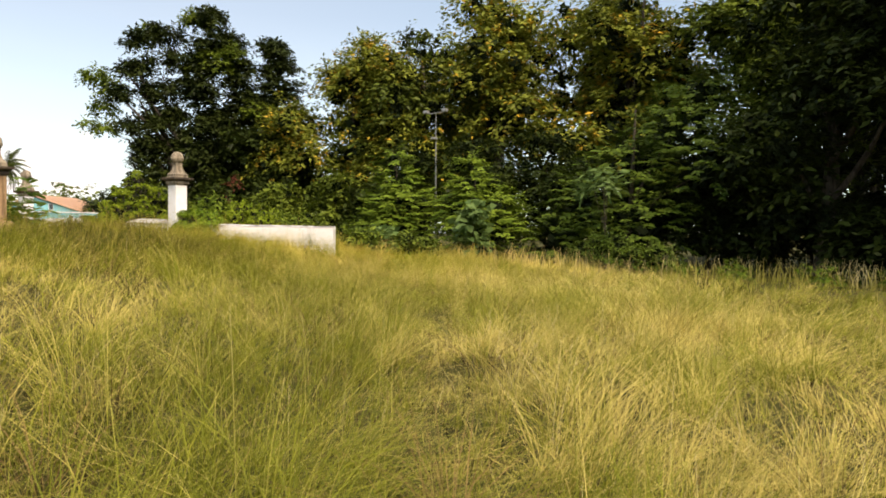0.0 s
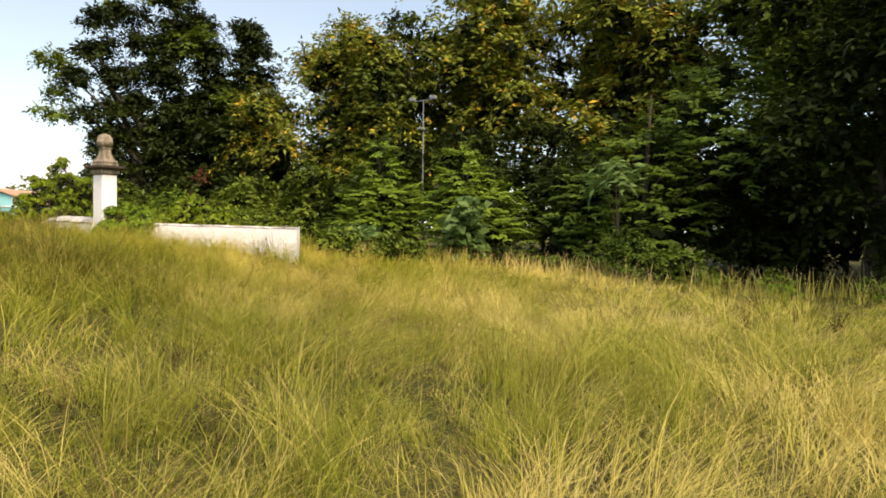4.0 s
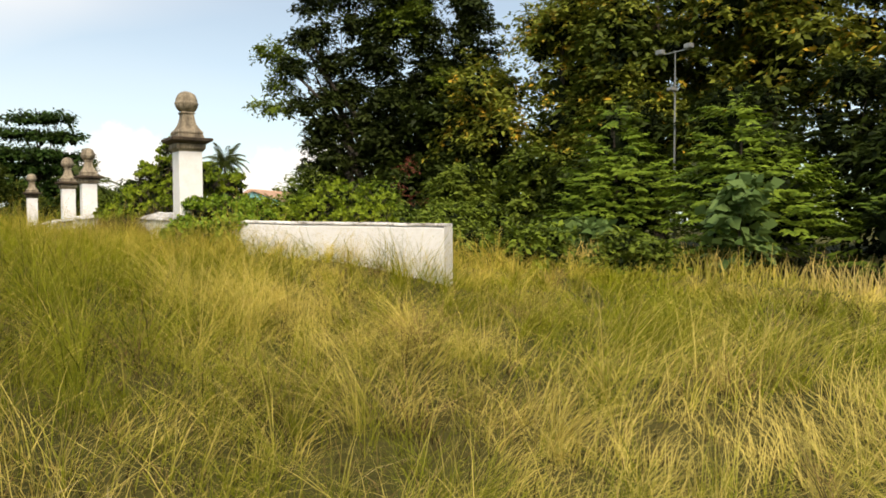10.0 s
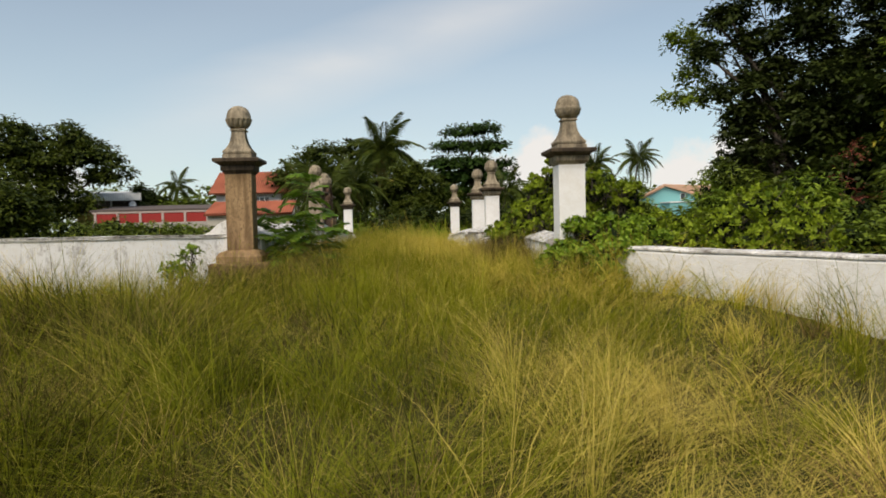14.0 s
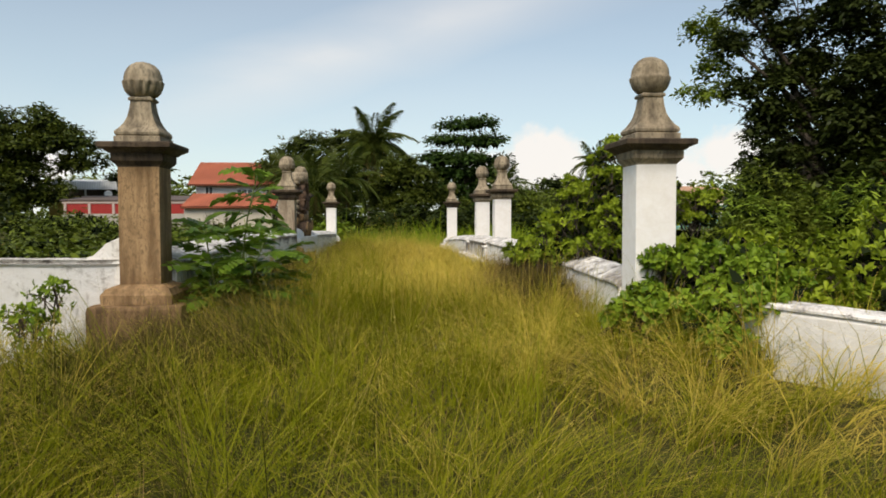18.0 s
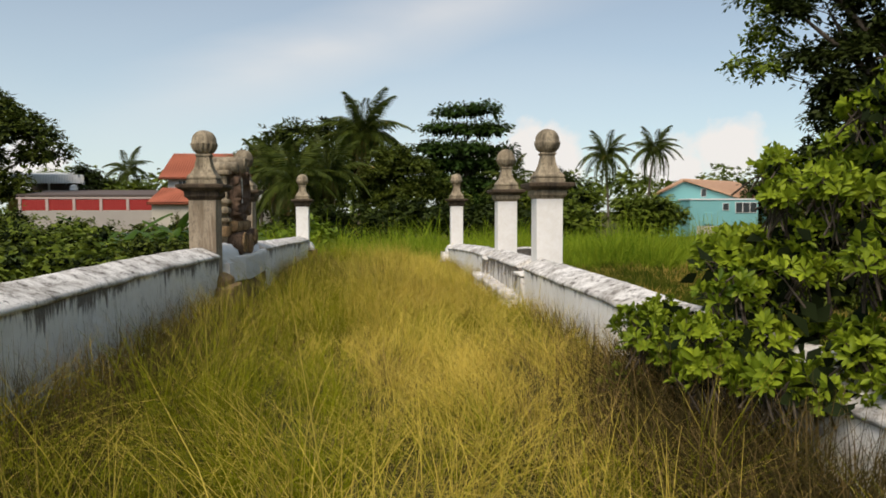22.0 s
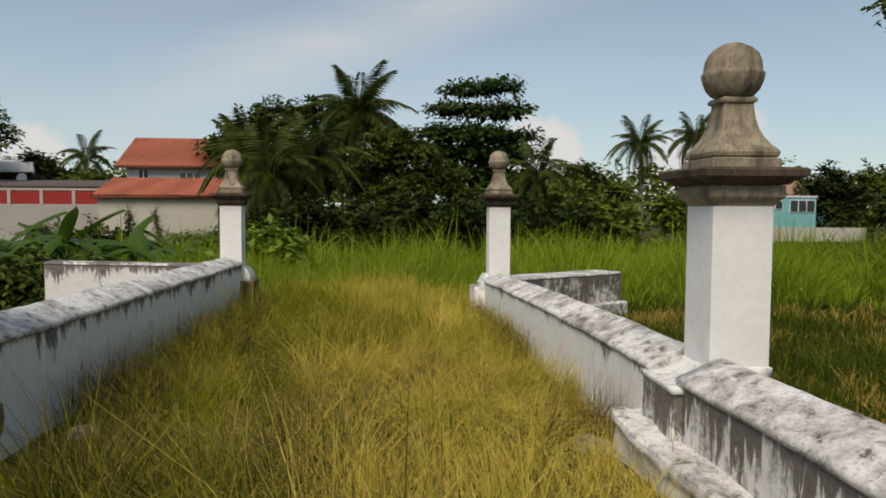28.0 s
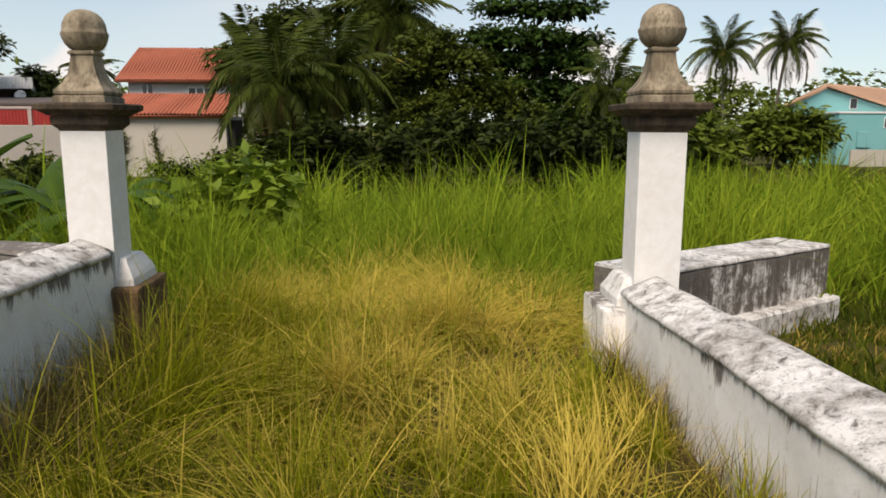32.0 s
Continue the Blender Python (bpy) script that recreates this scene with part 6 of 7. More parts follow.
def palm(x, y, crown_z, scale, seed, label, count=20, lean=0.6, dead=0):
    r = random.Random(seed)
    base = on_ground(x, y)
    ob = thing("coconut_palm", base, label, "palm tree", "coconut palms")
    h = crown_z - base[2]
    s = np.linspace(0, 1, 10)
    pts = np.stack([lean * (s**2 - 1), 0.2 * np.sin(s * 3), h * s - 0.2], -1)
    tube("trunk", pts, 0.17 - 0.06 * s, PALM_BARK, ob, 9)
    for n in range(count):
        a, level = n * 137.5 + r.uniform(-12, 12), n / count
        kind = 0 if level < 0.2 else 1 if level < 0.45 else 2 if level < 0.75 else 3
        tilt = (-66, -40, -12, 22)[kind] + r.uniform(-9, 9)
        part("frond", FRONDS[kind], PALM_LEAF, ob, "", pose(0, 0, h - 0.25, 0, tilt, a) @ Matrix.Scale(scale * r.uniform(0.85, 1.1), 4))
    for n in range(dead):
        part("dead_frond", DEAD, DRY_FROND, ob, "brown dead frond hanging down", pose(0, 0, h - 0.4, 0, 38 + r.uniform(-10, 10), n * 360 / max(dead, 1) + r.uniform(-20, 20)) @ Matrix.Scale(scale * r.uniform(0.8, 1.0), 4))
    for n in range(5):
        bm = bmesh.new()
        bmesh.ops.create_icosphere(bm, subdivisions=2, radius=0.15)
        a = n * 1.26
        for v in bm.verts:
            v.co = Vector((v.co.x + 0.3 * math.cos(a), v.co.y + 0.3 * math.sin(a), v.co.z * 1.2 + h - 0.5))
        part("coconut", bm, GREEN_STEM, ob)
    return ob


palm(-1.9, 77.5, 10.5, 1.3, 1, "tall coconut palm rising over the dark tree mass", 44, dead=8)
palm(27.0, 85.2, 9.0, 0.85, 2, "slender coconut palm near the turquoise house", 30, -0.5)
palm(34.0, 87.6, 9.9, 0.85, 3, "slender coconut palm near the turquoise house", 30, 0.8)
palm(11.2, 62.0, 4.6, 0.8, 4, "short coconut palm beside the layered tree", 18)
palm(-9.3, 65.0, 5.6, 1.0, 5, "low coconut palm with long drooping fronds", 26, dead=6)
palm(-4.4, 62.0, 5.4, 1.0, 6, "low coconut palm with long drooping fronds", 26, dead=6)
palm(-7.0, 60.0, 4.5, 1.05, 11, "leaning coconut palm with yellowing fronds", 24, 1.0, 8)
palm(-12.0, 76.0, 6.4, 1.0, 9, "coconut palm beside the red-roofed house", 22)
palm(-32.0, 94.0, 7.6, 0.85, 7, "distant coconut palm behind the houses", 18)
palm(-27.0, 100.0, 6.4, 0.85, 8, "distant coconut palm behind the houses", 18)

FAR = "trees by the houses"
tree("almond_tree", "pagoda-shaped tree with flat tiers of dark foliage", "tree", on_ground(8.8, 74.4),
     ((0, 0, 13.4, 1.5, 0.35), (-1.6, 0.3, 13.3, 1.5, 0.35), (1.9, -0.3, 13.6, 1.6, 0.35), (-2.6, 0, 11.6, 1.8, 0.30), (0, 0.5, 11.5, 2.0, 0.30), (2.6, 0, 11.6, 2.0, 0.28), (-3.2, 0, 9.5, 2.2, 0.30), (0, -1, 9.4, 2.4, 0.30), (3.2, 0.5, 9.3, 2.0, 0.28), (-2.8, 0.6, 7.9, 2.4, 0.35), (0.5, 0, 7.8, 2.6, 0.35), (2.9, -0.4, 7.9, 2.2, 0.3), (-2.4, 0, 6.0, 2.5, 0.45), (1.8, 0, 5.8, 2.6, 0.45), (0, 0, 3.6, 3.2, 0.6)),
     0.3, ALMOND, 2600, 0.7, 8, 0.40, 0.5, 0.1, 0.2, lumps=0, seed=121, group=FAR, limbs=15, top=-0.4)
tree("broadleaf_tree", "wide dark green tree crown behind the palms", "tree", on_ground(-7, 80),
     ((-3, 0, 10.4, 3.4, 0.9), (1, 0, 11.6, 3.0, 0.8), (-6, 1, 8.4, 3.2, 0.9), (4, 0, 10.0, 3.0, 0.9), (-1, 0, 8.0, 4.0, 0.9), (0, -1, 6, 4.5, 0.9), (6.5, 0, 6.5, 3.6, 0.9), (-3.5, -1, 4, 4.0, 0.9)), 0.4, FAR_LEAF, 2200, 1.1, 9, 0.46, seed=122, group=FAR)
tree("broadleaf_tree", "rounded green tree in front of the palms", "tree", on_ground(1.5, 66),
     ((0, 0, 6.4, 2.6, 0.9), (-2.2, 0, 4.4, 2.2, 0.9), (3.0, 0.3, 5.0, 2.2, 0.9), (0.8, -1.4, 3.2, 2.6, 0.9), (-0.5, 0, 8.2, 1.7, 0.9), (5.2, 0, 3.0, 2.0, 0.9), (2.0, -0.6, 7.0, 1.5, 0.8)), 0.3, WOOD_LEAF, 3600, 0.75, 10, 0.27, seed=123, group=FAR)
tree("broadleaf_tree", "dark low tree mass over the cane", "tree", on_ground(-3.5, 58),
     ((0, 0, 1.6, 2.8, 0.8), (-3.2, 0, 1.4, 2.4, 0.8), (3.6, 0, 1.7, 2.6, 0.8), (6.8, 0.5, 1.9, 2.6, 0.8)), 0.2, DARK_LEAF, 1300, 0.8, 9, 0.4, seed=124, group=FAR)
tree("broadleaf_tree", "dark low tree mass over the cane", "tree", on_ground(9, 57),
     ((0, 0, 1.6, 2.6, 0.9), (-3.2, 0.5, 2.2, 2.4, 0.9), (3.2, 0, 1.4, 2.2, 0.8)), 0.2, DARK_LEAF, 900, 0.8, 9, 0.4, seed=125, group=FAR)
for n, (x, y, h, w, mat) in enumerate(((26.5, 101, 9.0, 3.6, DARK_LEAF), (20, 96, 7.5, 4.0, FOREST), (28, 76, 4.2, 2.8, FOREST), (31.5, 80, 4.0, 2.6, FOREST), (22, 82, 5.0, 3.4, FOREST), (49, 86, 7.0, 4.0, DARK_LEAF), (54, 78, 7.0, 4.5, FOREST), (44, 66, 4.2, 3.4, DARK_LEAF), (38, 56, 6, 3.6, FOREST), (33, 47, 7, 4.0, DARK_LEAF), (60, 92, 8, 5, FOREST), (-35.5, 92, 9.5, 2.4, DARK_LEAF), (-28.5, 89, 6.2, 3.0, FOREST), (-25, 93, 6.0, 3.2, FOREST), (-31.5, 90, 5.8, 2.6, FOREST), (15, 60, 3.2, 2.4, FOREST), (17, 90, 6.5, 3.0, FOREST))):
    tree("broadleaf_tree", "rounded dark green tree among the houses", "tree", on_ground(x, y), ((0, 0, h * 0.35, w, 0.9), (w * 0.4, 0, h * 0.6, w * 0.8, 0.9), (-w * 0.35, 0.3, h * 0.8, w * 0.6, 0.9)), 0.25, mat, 620, 1.0, 8, 0.55, seed=130 + n, group=FAR)
tree("mango_tree", "great spreading dark mango tree beyond the boundary wall", "tree", on_ground(-46, 84),
     ((0, 0, 13.2, 5.4, 0.85), (5.0, 0, 12.0, 4.2, 0.85), (-5, 0, 13, 5.4, 0.9), (8.0, 0, 10.0, 3.2, 0.9), (0, -2, 8, 5.5, 0.8), (-6, -2, 6, 5, 1.0), (-10, 0, 9, 5, 1.0), (1.0, -3, 4.5, 3.6, 0.9), (-3.0, -3, 3.0, 3.6, 0.9), (5.5, -2, 5.5, 2.6, 0.9)), 0.6, FAR_LEAF, 5200, 1.0, 9, 0.5, core=0.9, seed=150, group=FAR)
tree("mango_tree", "dark rounded tree on the low ground beyond the wing wall", "tree", on_ground(-30, 40),
     ((0, 0, 4.2, 3.6, 0.9), (-3, 0, 5.4, 3.4, 0.9), (2.2, 0, 3.0, 2.6, 0.9)), 0.4, FAR_LEAF, 1800, 0.9, 9, 0.4, core=0.9, seed=151, group=FAR)


def banana(x, y, h, seed):
    r = random.Random(seed)
    ob = thing("banana_plant", on_ground(x, y), "banana plant with long arching tattered leaves", "banana plant", "banana plants")
    s = np.linspace(0, 1, 7)
    tube("stem", np.stack([0.1 * s, 0 * s, h * 0.55 * s - 0.2], -1), 0.11 - 0.05 * s, GREEN_STEM, ob, 8)
    for n in range(14):
        a, length = r.uniform(0, 6.28), h * r.uniform(0.50, 0.72)
        lift, dr = r.uniform(0.25, 0.8) if n else 0.85, r.uniform(0.6, 1.1) if n else 0.3
        t = np.linspace(0, 1, 14)
        mid = np.stack([length * t * math.cos(a), length * t * math.sin(a), h * 0.5 + length * (lift * t - dr * t**2)], -1)
        sd = np.array([-math.sin(a), math.cos(a), 0.0])
        w = 0.21 * np.sin(np.pi * np.clip(t * 0.93 + 0.06, 0, 1)) ** 0.6
        v = np.concatenate([mid + sd * w[:, None] - [[0, 0, 0.06]], mid + [[0, 0, 0.03]], mid - sd * w[:, None] - [[0, 0, 0.06]]])
        q = np.arange(13)
        f = np.concatenate([np.stack([q, q + 1, q + 15, q + 14], -1), np.stack([q + 14, q + 15, q + 29, q + 28], -1)])
        part("leaf", mesh_np("leaf", v, f, BANANA_LEAF, smooth=True), BANANA_LEAF, ob)


for n, (x, y, h) in enumerate(((-9.9, 35.5, 3.3), (-12.3, 36.5, 3.1), (-11.0, 38.5, 3.2), (-9.6, 33.0, 2.5), (-11.8, 33.8, 2.5), (-14.5, 38, 3.0), (-13.2, 32.5, 2.6), (-7.6, 36.5, 2.7), (-8.6, 37.6, 2.9), (-7.0, 38.6, 2.6), (-8.9, 34.7, 2.4), (-10.4, 36.9, 2.8), (-6.6, 35.4, 2.1))):
    banana(x, y, h * 1.05, n)
tree("papaya_plant", "young papaya with broad pale green lobed leaves", "shrub", on_ground(-3.8, 37.3), ((0, 0, 2.0, 0.7, 0.5), (-0.6, 0, 1.5, 0.6, 0.6), (0.7, 0, 1.7, 0.6, 0.6), (0, -0.3, 1.0, 0.8, 0.6)), 0.06, BUSH, 150, 0.55, 7, 0.40, 0.5, core=0, lumps=0, seed=160)

# the lamp among the trees
METAL = plain("weathered_metal", (0.22, 0.22, 0.21), (0.34, 0.34, 0.32), 0.5, 6.0, 0.1, 0.5, 0.4)
mast = thing("street_lamp", on_ground(28.18, 6.26), "grey metal floodlight mast among the trees", "street lamp")
tube("pole", np.array([[0, 0, -0.3], [0, 0, 4], [0, 0, 9.95]]), (0.08, 0.06, 0.025), METAL, mast, 10)
part("crossarm", rough_box(-0.03, -0.85, 9.88, 0.03, 0.85, 9.93, 0.01, 0.0), METAL, mast)
for sgn in (-1, 1):
    part("floodlight", rough_box(-0.22, sgn * 0.82 - 0.2, 9.9, 0.06, sgn * 0.82 + 0.2, 10.14, 0.05, 0.0), METAL, mast, "pale floodlight head")
part("bracket_lamp", rough_box(-0.45, -0.15, 8.0, 0.05, 0.15, 8.16, 0.04, 0.0), METAL, mast)


# ---- grass ----
TRACK = np.array([(-15.0, -25.8), (-12.4, -23.6), (-6.5, -19.5), (-1.2, -15.2), (-0.2, -10.0), (0.2, 0.0), (0.6, 12.0), (0.6, 31.0)])


def off_track(x, y):
    """Distance from the trodden line over meadow and deck."""
    best = np.full(len(x), 1e9)
    for a, b in zip(TRACK, TRACK[1:]):
        d = b - a
        t = np.clip(((x - a[0]) * d[0] + (y - a[1]) * d[1]) / (d @ d), 0, 1)
        best = np.minimum(best, np.hypot(x - a[0] - t * d[0], y - a[1] - t * d[1]))
    return best


def patchy(x, y, s, seed):
    """Smooth values about 0 to 1 over the plan."""
    p = np.random.default_rng(seed).uniform(0, 6.28, 8)
    v = np.sin(x * s + p[0] + 1.4 * np.sin(y * s * 0.7 + p[1])) + np.sin(y * s * 1.1 + p[2] + 1.2 * np.sin(x * s * 0.8 + p[3]))
    v += 0.6 * np.sin((x + y) * s * 2.1 + p[4]) * np.sin((x - y) * s * 1.9 + p[5])
    return np.clip(0.5 + v * 0.22, 0, 1)


def dryness(x, y):
    """How dry the grass stands: straw on the open slope and the middle of the deck, green before the gate and by the walls."""
    d = 0.37 + 0.95 * (patchy(x, y, 0.42, 41) - 0.5) + 0.70 * (patchy(x, y, 1.25, 42) - 0.5) + 0.45 * (patchy(x, y, 4.1, 44) - 0.5)
    r = 0.586 * x - 0.81 * y
    d = d - 0.04 * (y < -1) + 0.07 * smoothstep(8, 13, r) * (1 - smoothstep(15, 24, x))
    d = d - 0.36 * np.exp(-((x + 3.6) ** 2 + (y + 7.2) ** 2) / 20) + 0.32 * np.exp(-((x - 1.8) ** 2 + (y + 3.6) ** 2) / 5)
    d = d - 0.24 * np.exp(-(((y + 9) / 4) ** 2)) * smoothstep(5.0, -0.8, x) - 0.34 * np.exp(-((x + 8.6) ** 2 + (y + 17.8) ** 2) / 7) - 0.22 * np.exp(-((x + 5.7) ** 2 + (y + 23.1) ** 2) / 2.5) + 0.20 * np.exp(-((x + 4.4) ** 2 + (y + 20.2) ** 2) / 3) + 0.18 * np.exp(-((x + 0.2) ** 2 + (y + 15.2) ** 2) / 4) - 0.14 * np.exp(-((x - 7) ** 2 + (y + 12) ** 2) / 24)
    deck = (np.abs(x) < 2.8) & (y > 0)
    d = np.where(deck, d + 0.18 + 0.05 * smoothstep(15, 20, y) - 0.055 * np.abs(x) ** 1.8, d)
    d = np.where(deck, d - 0.24 * smoothstep(0.4, -2.0, x) + 0.22 * np.exp(-((x - 0.4) ** 2 / 2.4 + (y - 12.0) ** 2 / 30)) - 0.22 * np.exp(-((x + 0.8) ** 2 / 2.5 + (y - 6.0) ** 2 / 9)) - 0.40 * np.exp(-((x + 1.3) ** 2 / 2.2 + (y - 15.5) ** 2 / 14)) + 0.42 * np.exp(-((x - 1.5) ** 2 / 1.8 + (y - 21.5) ** 2 / 12)), d)
    d = d - 0.40 * smoothstep(25, 31, y) - 0.25 * np.exp(-((y - 25.5) / 2.0) ** 2) * (patchy(x, y, 2.3, 45) > 0.5) - 0.3 * smoothstep(18, 23, r)
    return np.clip(d, 0.02, 0.98)


def blade_arrays(x, y, h, w, a, lean, segs, r, z=None, taper=0.85, dry=None):
    n = len(x)
    z = ground_z(x, y) if z is None else z
    s = np.linspace(0, 1, segs + 1)[None]
    side = r.uniform(0, 6.28, n)
    sx, sy = np.cos(side)[:, None], np.sin(side)[:, None]
    out = (h * lean)[:, None] * s**1.7
    up = h[:, None] * s * (1 - 0.34 * np.minimum(lean, 1.4)[:, None] * s)
    px, py, pz = x[:, None] + np.cos(a)[:, None] * out, y[:, None] + np.sin(a)[:, None] * out, z[:, None] - 0.03 + up
    half = w[:, None] * 0.5 * (1 - taper * s**1.5)
    v = np.stack([np.stack([px - sx * half, py - sy * half, pz], -1), np.stack([px + sx * half, py + sy * half, pz], -1)], 2)
    base = (np.arange(n) * (segs + 1) * 2)[:, None, None]
    k = (np.arange(segs) * 2)[None, :, None]
    f = base + k + np.array([0, 1, 3, 2])[None, None]
    place = np.clip((dryness(x, y) if dry is None else dry) + r.normal(0, 0.05, n), 0, 1)
    uv = np.stack([np.tile(place[:, None, None], (1, segs + 1, 2)), np.repeat(np.repeat(s, n, 0)[..., None], 2, 2)], -1)
    return v.reshape(-1, 3), f.reshape(-1, 4), uv.reshape(-1, 2)


def meadow(x, y):
    """Where the tall grass grows: the meadow before the bridge and its deck."""
    deck = (np.abs(x) < 2.75) & (y > -0.5) & (y < 32)
    front = (y <= -0.5) & (x > -20) & (x < 21)
    sunk = (y > -0.5) & (y < 1.5) & (np.abs(x) > 3.5) & (np.abs(x) < 7)
    return deck | front | sunk


def scatter(n, x0, x1, y0, y1, near, far, r):
    x, y = r.uniform(x0, x1, n), r.uniform(y0, y1, n)
    d = off_track(x, y)
    ok = meadow(x, y) & (d >= near) & (d < far)
    return x[ok], y[ok]


def tufted(x, y, per, spread, r):
    """Blades gathered round tuft centres, leaning out of the tuft and with the wind."""
    n = len(x) * per
    cx, cy = np.repeat(x, per), np.repeat(y, per)
    ang, rad = r.uniform(0, 6.28, n), np.abs(r.normal(0, spread, n))
    bx, by = cx + np.cos(ang) * rad, cy + np.sin(ang) * rad
    wind = -0.4 + 1.6 * (patchy(cx, cy, 0.45, 5) - 0.5) * 2
    comb = wind + 2.2 * (patchy(cx, cy, 1.3, 6) - 0.5)
    lean_a = np.where(r.random(n) < 0.42, ang + r.normal(0, 0.7, n), comb + r.normal(0, 0.4, n))
    tall = np.clip(r.normal(0.95, 0.24, len(x)), 0.45, 1.6)
    return bx, by, lean_a, np.repeat(tall, per), np.repeat(r.normal(0, 0.2, len(x)), per)


def low_growth(x, y):
    """Where the grass stays short: before the pedestal of the arms and along the stone ledge."""
    f = 1 - 0.80 * smoothstep(-1.5, -2.1, x) * smoothstep(11.2, 12.2, y) * (1 - smoothstep(17.8, 19, y))
    return f * (1 - 0.45 * smoothstep(1.75, 2.3, x) * smoothstep(11.4, 12.4, y) * (1 - smoothstep(17.2, 18.4, y)))


def grass_height(x, y):
    r = 0.586 * x - 0.81 * y
    h = 0.42 + 0.50 * patchy(x, y, 0.55, 1) * (0.6 + 0.6 * patchy(x, y, 1.7, 2))
    h = h * (0.52 + 0.90 * patchy(x, y, 2.7, 3)) * (1 - 0.16 * smoothstep(7, 10, r)) * (1 - 0.35 * smoothstep(16, 24, r))
    along_wing = np.clip(((x - 3.4) * 2.4 + (y + 1.9) * -3.8) / 20.2, 0, 1)
    h = h + 0.28 * np.exp(-((x - 3.4 - 2.4 * along_wing) ** 2 + (y + 1.9 + 3.8 * along_wing) ** 2) / 0.9)
    h = h * (1 - 0.45 * np.exp(-((x + 3.0) ** 2 + (y + 0.7) ** 2) / 0.8))
    h = h * (1 - 0.7 * smoothstep(1.9, 2.5, x) * smoothstep(1.6, 2.4, y) * (1 - smoothstep(4.6, 5.6, y)))
    h = h * (1 - 0.5 * np.exp(-((off_track(x, y) / 0.45) ** 2)) * (1 - smoothstep(-17, -14, y)))
    h = h * low_growth(x, y)
    deck = (np.abs(x) < 2.8) & (y > 0)
    return np.where(deck, h * 1.12 * (1 - 0.38 * smoothstep(1.7, 2.5, np.abs(x)) * smoothstep(3, 6, y)), h)


chunks = []
for near, far, tufts, per, spread, w, segs, seed in ((0.0, 2.6, 11.5, 28, 0.12, 0.0070, 3, 1), (2.6, 7.0, 6.5, 28, 0.16, 0.0105, 2, 2), (7.0, 14.0, 2.8, 22, 0.26, 0.019, 2, 3), (14.0, 34.0, 1.0, 18, 0.36, 0.036, 2, 4)):
    r = np.random.default_rng(100 + seed)
    area = 42 * 60
    x, y = scatter(int(tufts * area), -20, 22, -28, 32, near, far, r)
    bx, by, a, tall, tint_off = tufted(x, y, per, spread, r)
    keep = meadow(bx, by)
    bx, by, a, tall, tint_off = bx[keep], by[keep], a[keep], tall[keep], tint_off[keep]
    h = grass_height(bx, by) * tall * r.uniform(0.55, 1.2, len(bx))
    flat = patchy(bx, by, 0.9, 9)
    lean = np.abs(r.normal(0.70, 0.45, len(bx))) + np.where(by < -4, 0.22, 0.0) + 0.9 * smoothstep(0.58, 0.9, flat)
    chunks.append(blade_arrays(bx, by, h, w * np.where(by < -4, 0.76, np.where(by > 23, 2.0, 1.0)) * r.uniform(0.6, 1.3, len(bx)), a, lean, segs, r, dry=np.clip(dryness(bx, by) + tint_off, 0, 1)))
v, f = join([(c[0], c[1]) for c in chunks])
uv = np.concatenate([c[2] for c in chunks])
tagged(part("meadow_grass", mesh_np("meadow_grass", v, f, GRASS, uv), GRASS, None), "tall uncut meadow grass, olive green turning to straw", "grass", kind="stuff")

# heavy tussocks whose long blades droop over one way
chunks = []
r = np.random.default_rng(140)
for near, far, per_m2, per, w in ((0.0, 2.6, 2.6, 56, 0.0062), (2.6, 7.0, 1.6, 42, 0.010), (7.0, 14.0, 0.6, 34, 0.021)):
    cx, cy = scatter(int(per_m2 * 42 * 60), -20, 22, -28, 32, near, far, r)
    n = len(cx) * per
    ang, off = r.uniform(0, 6.28, n), np.abs(r.normal(0, 0.10, n))
    x, y = np.repeat(cx, per) + off * np.cos(ang), np.repeat(cy, per) + off * np.sin(ang)
    sweep = np.repeat(r.uniform(0, 6.28, len(cx)) * 0.4 + 5.0 * patchy(cx, cy, 0.7, 62), per)
    a = np.where(r.random(n) < 0.25, ang + r.normal(0, 0.5, n), sweep + r.normal(0, 0.36, n))
    long = np.repeat((grass_height(cx, cy) * 0.75 + np.where(off_track(cx, cy) < 0.4, 0.12, 0.42) * low_growth(cx, cy)) * r.uniform(0.75, 1.25, len(cx)), per) * r.uniform(0.55, 1.15, n)
    dry = np.clip(np.repeat(dryness(cx, cy) + r.normal(0.0, 0.24, len(cx)), per), 0, 1)
    ok = meadow(x, y)
    chunks.append(blade_arrays(x[ok], y[ok], long[ok], w * np.where(y[ok] < -4, 0.76, np.where(y[ok] > 23, 2.2, 1.0)) * r.uniform(0.6, 1.3, ok.sum()), a[ok], np.clip(np.abs(r.normal(0.85, 0.45, ok.sum())), 0.1, 1.7), 4, r, dry=dry[ok]))
v, f = join([(c[0], c[1]) for c in chunks])
uv = np.concatenate([c[2] for c in chunks])
tagged(part("tussock_grass", mesh_np("tussock_grass", v, f, GRASS, uv), GRASS, None), "heavy drooping tussocks of olive and golden grass", "grass", kind="stuff")

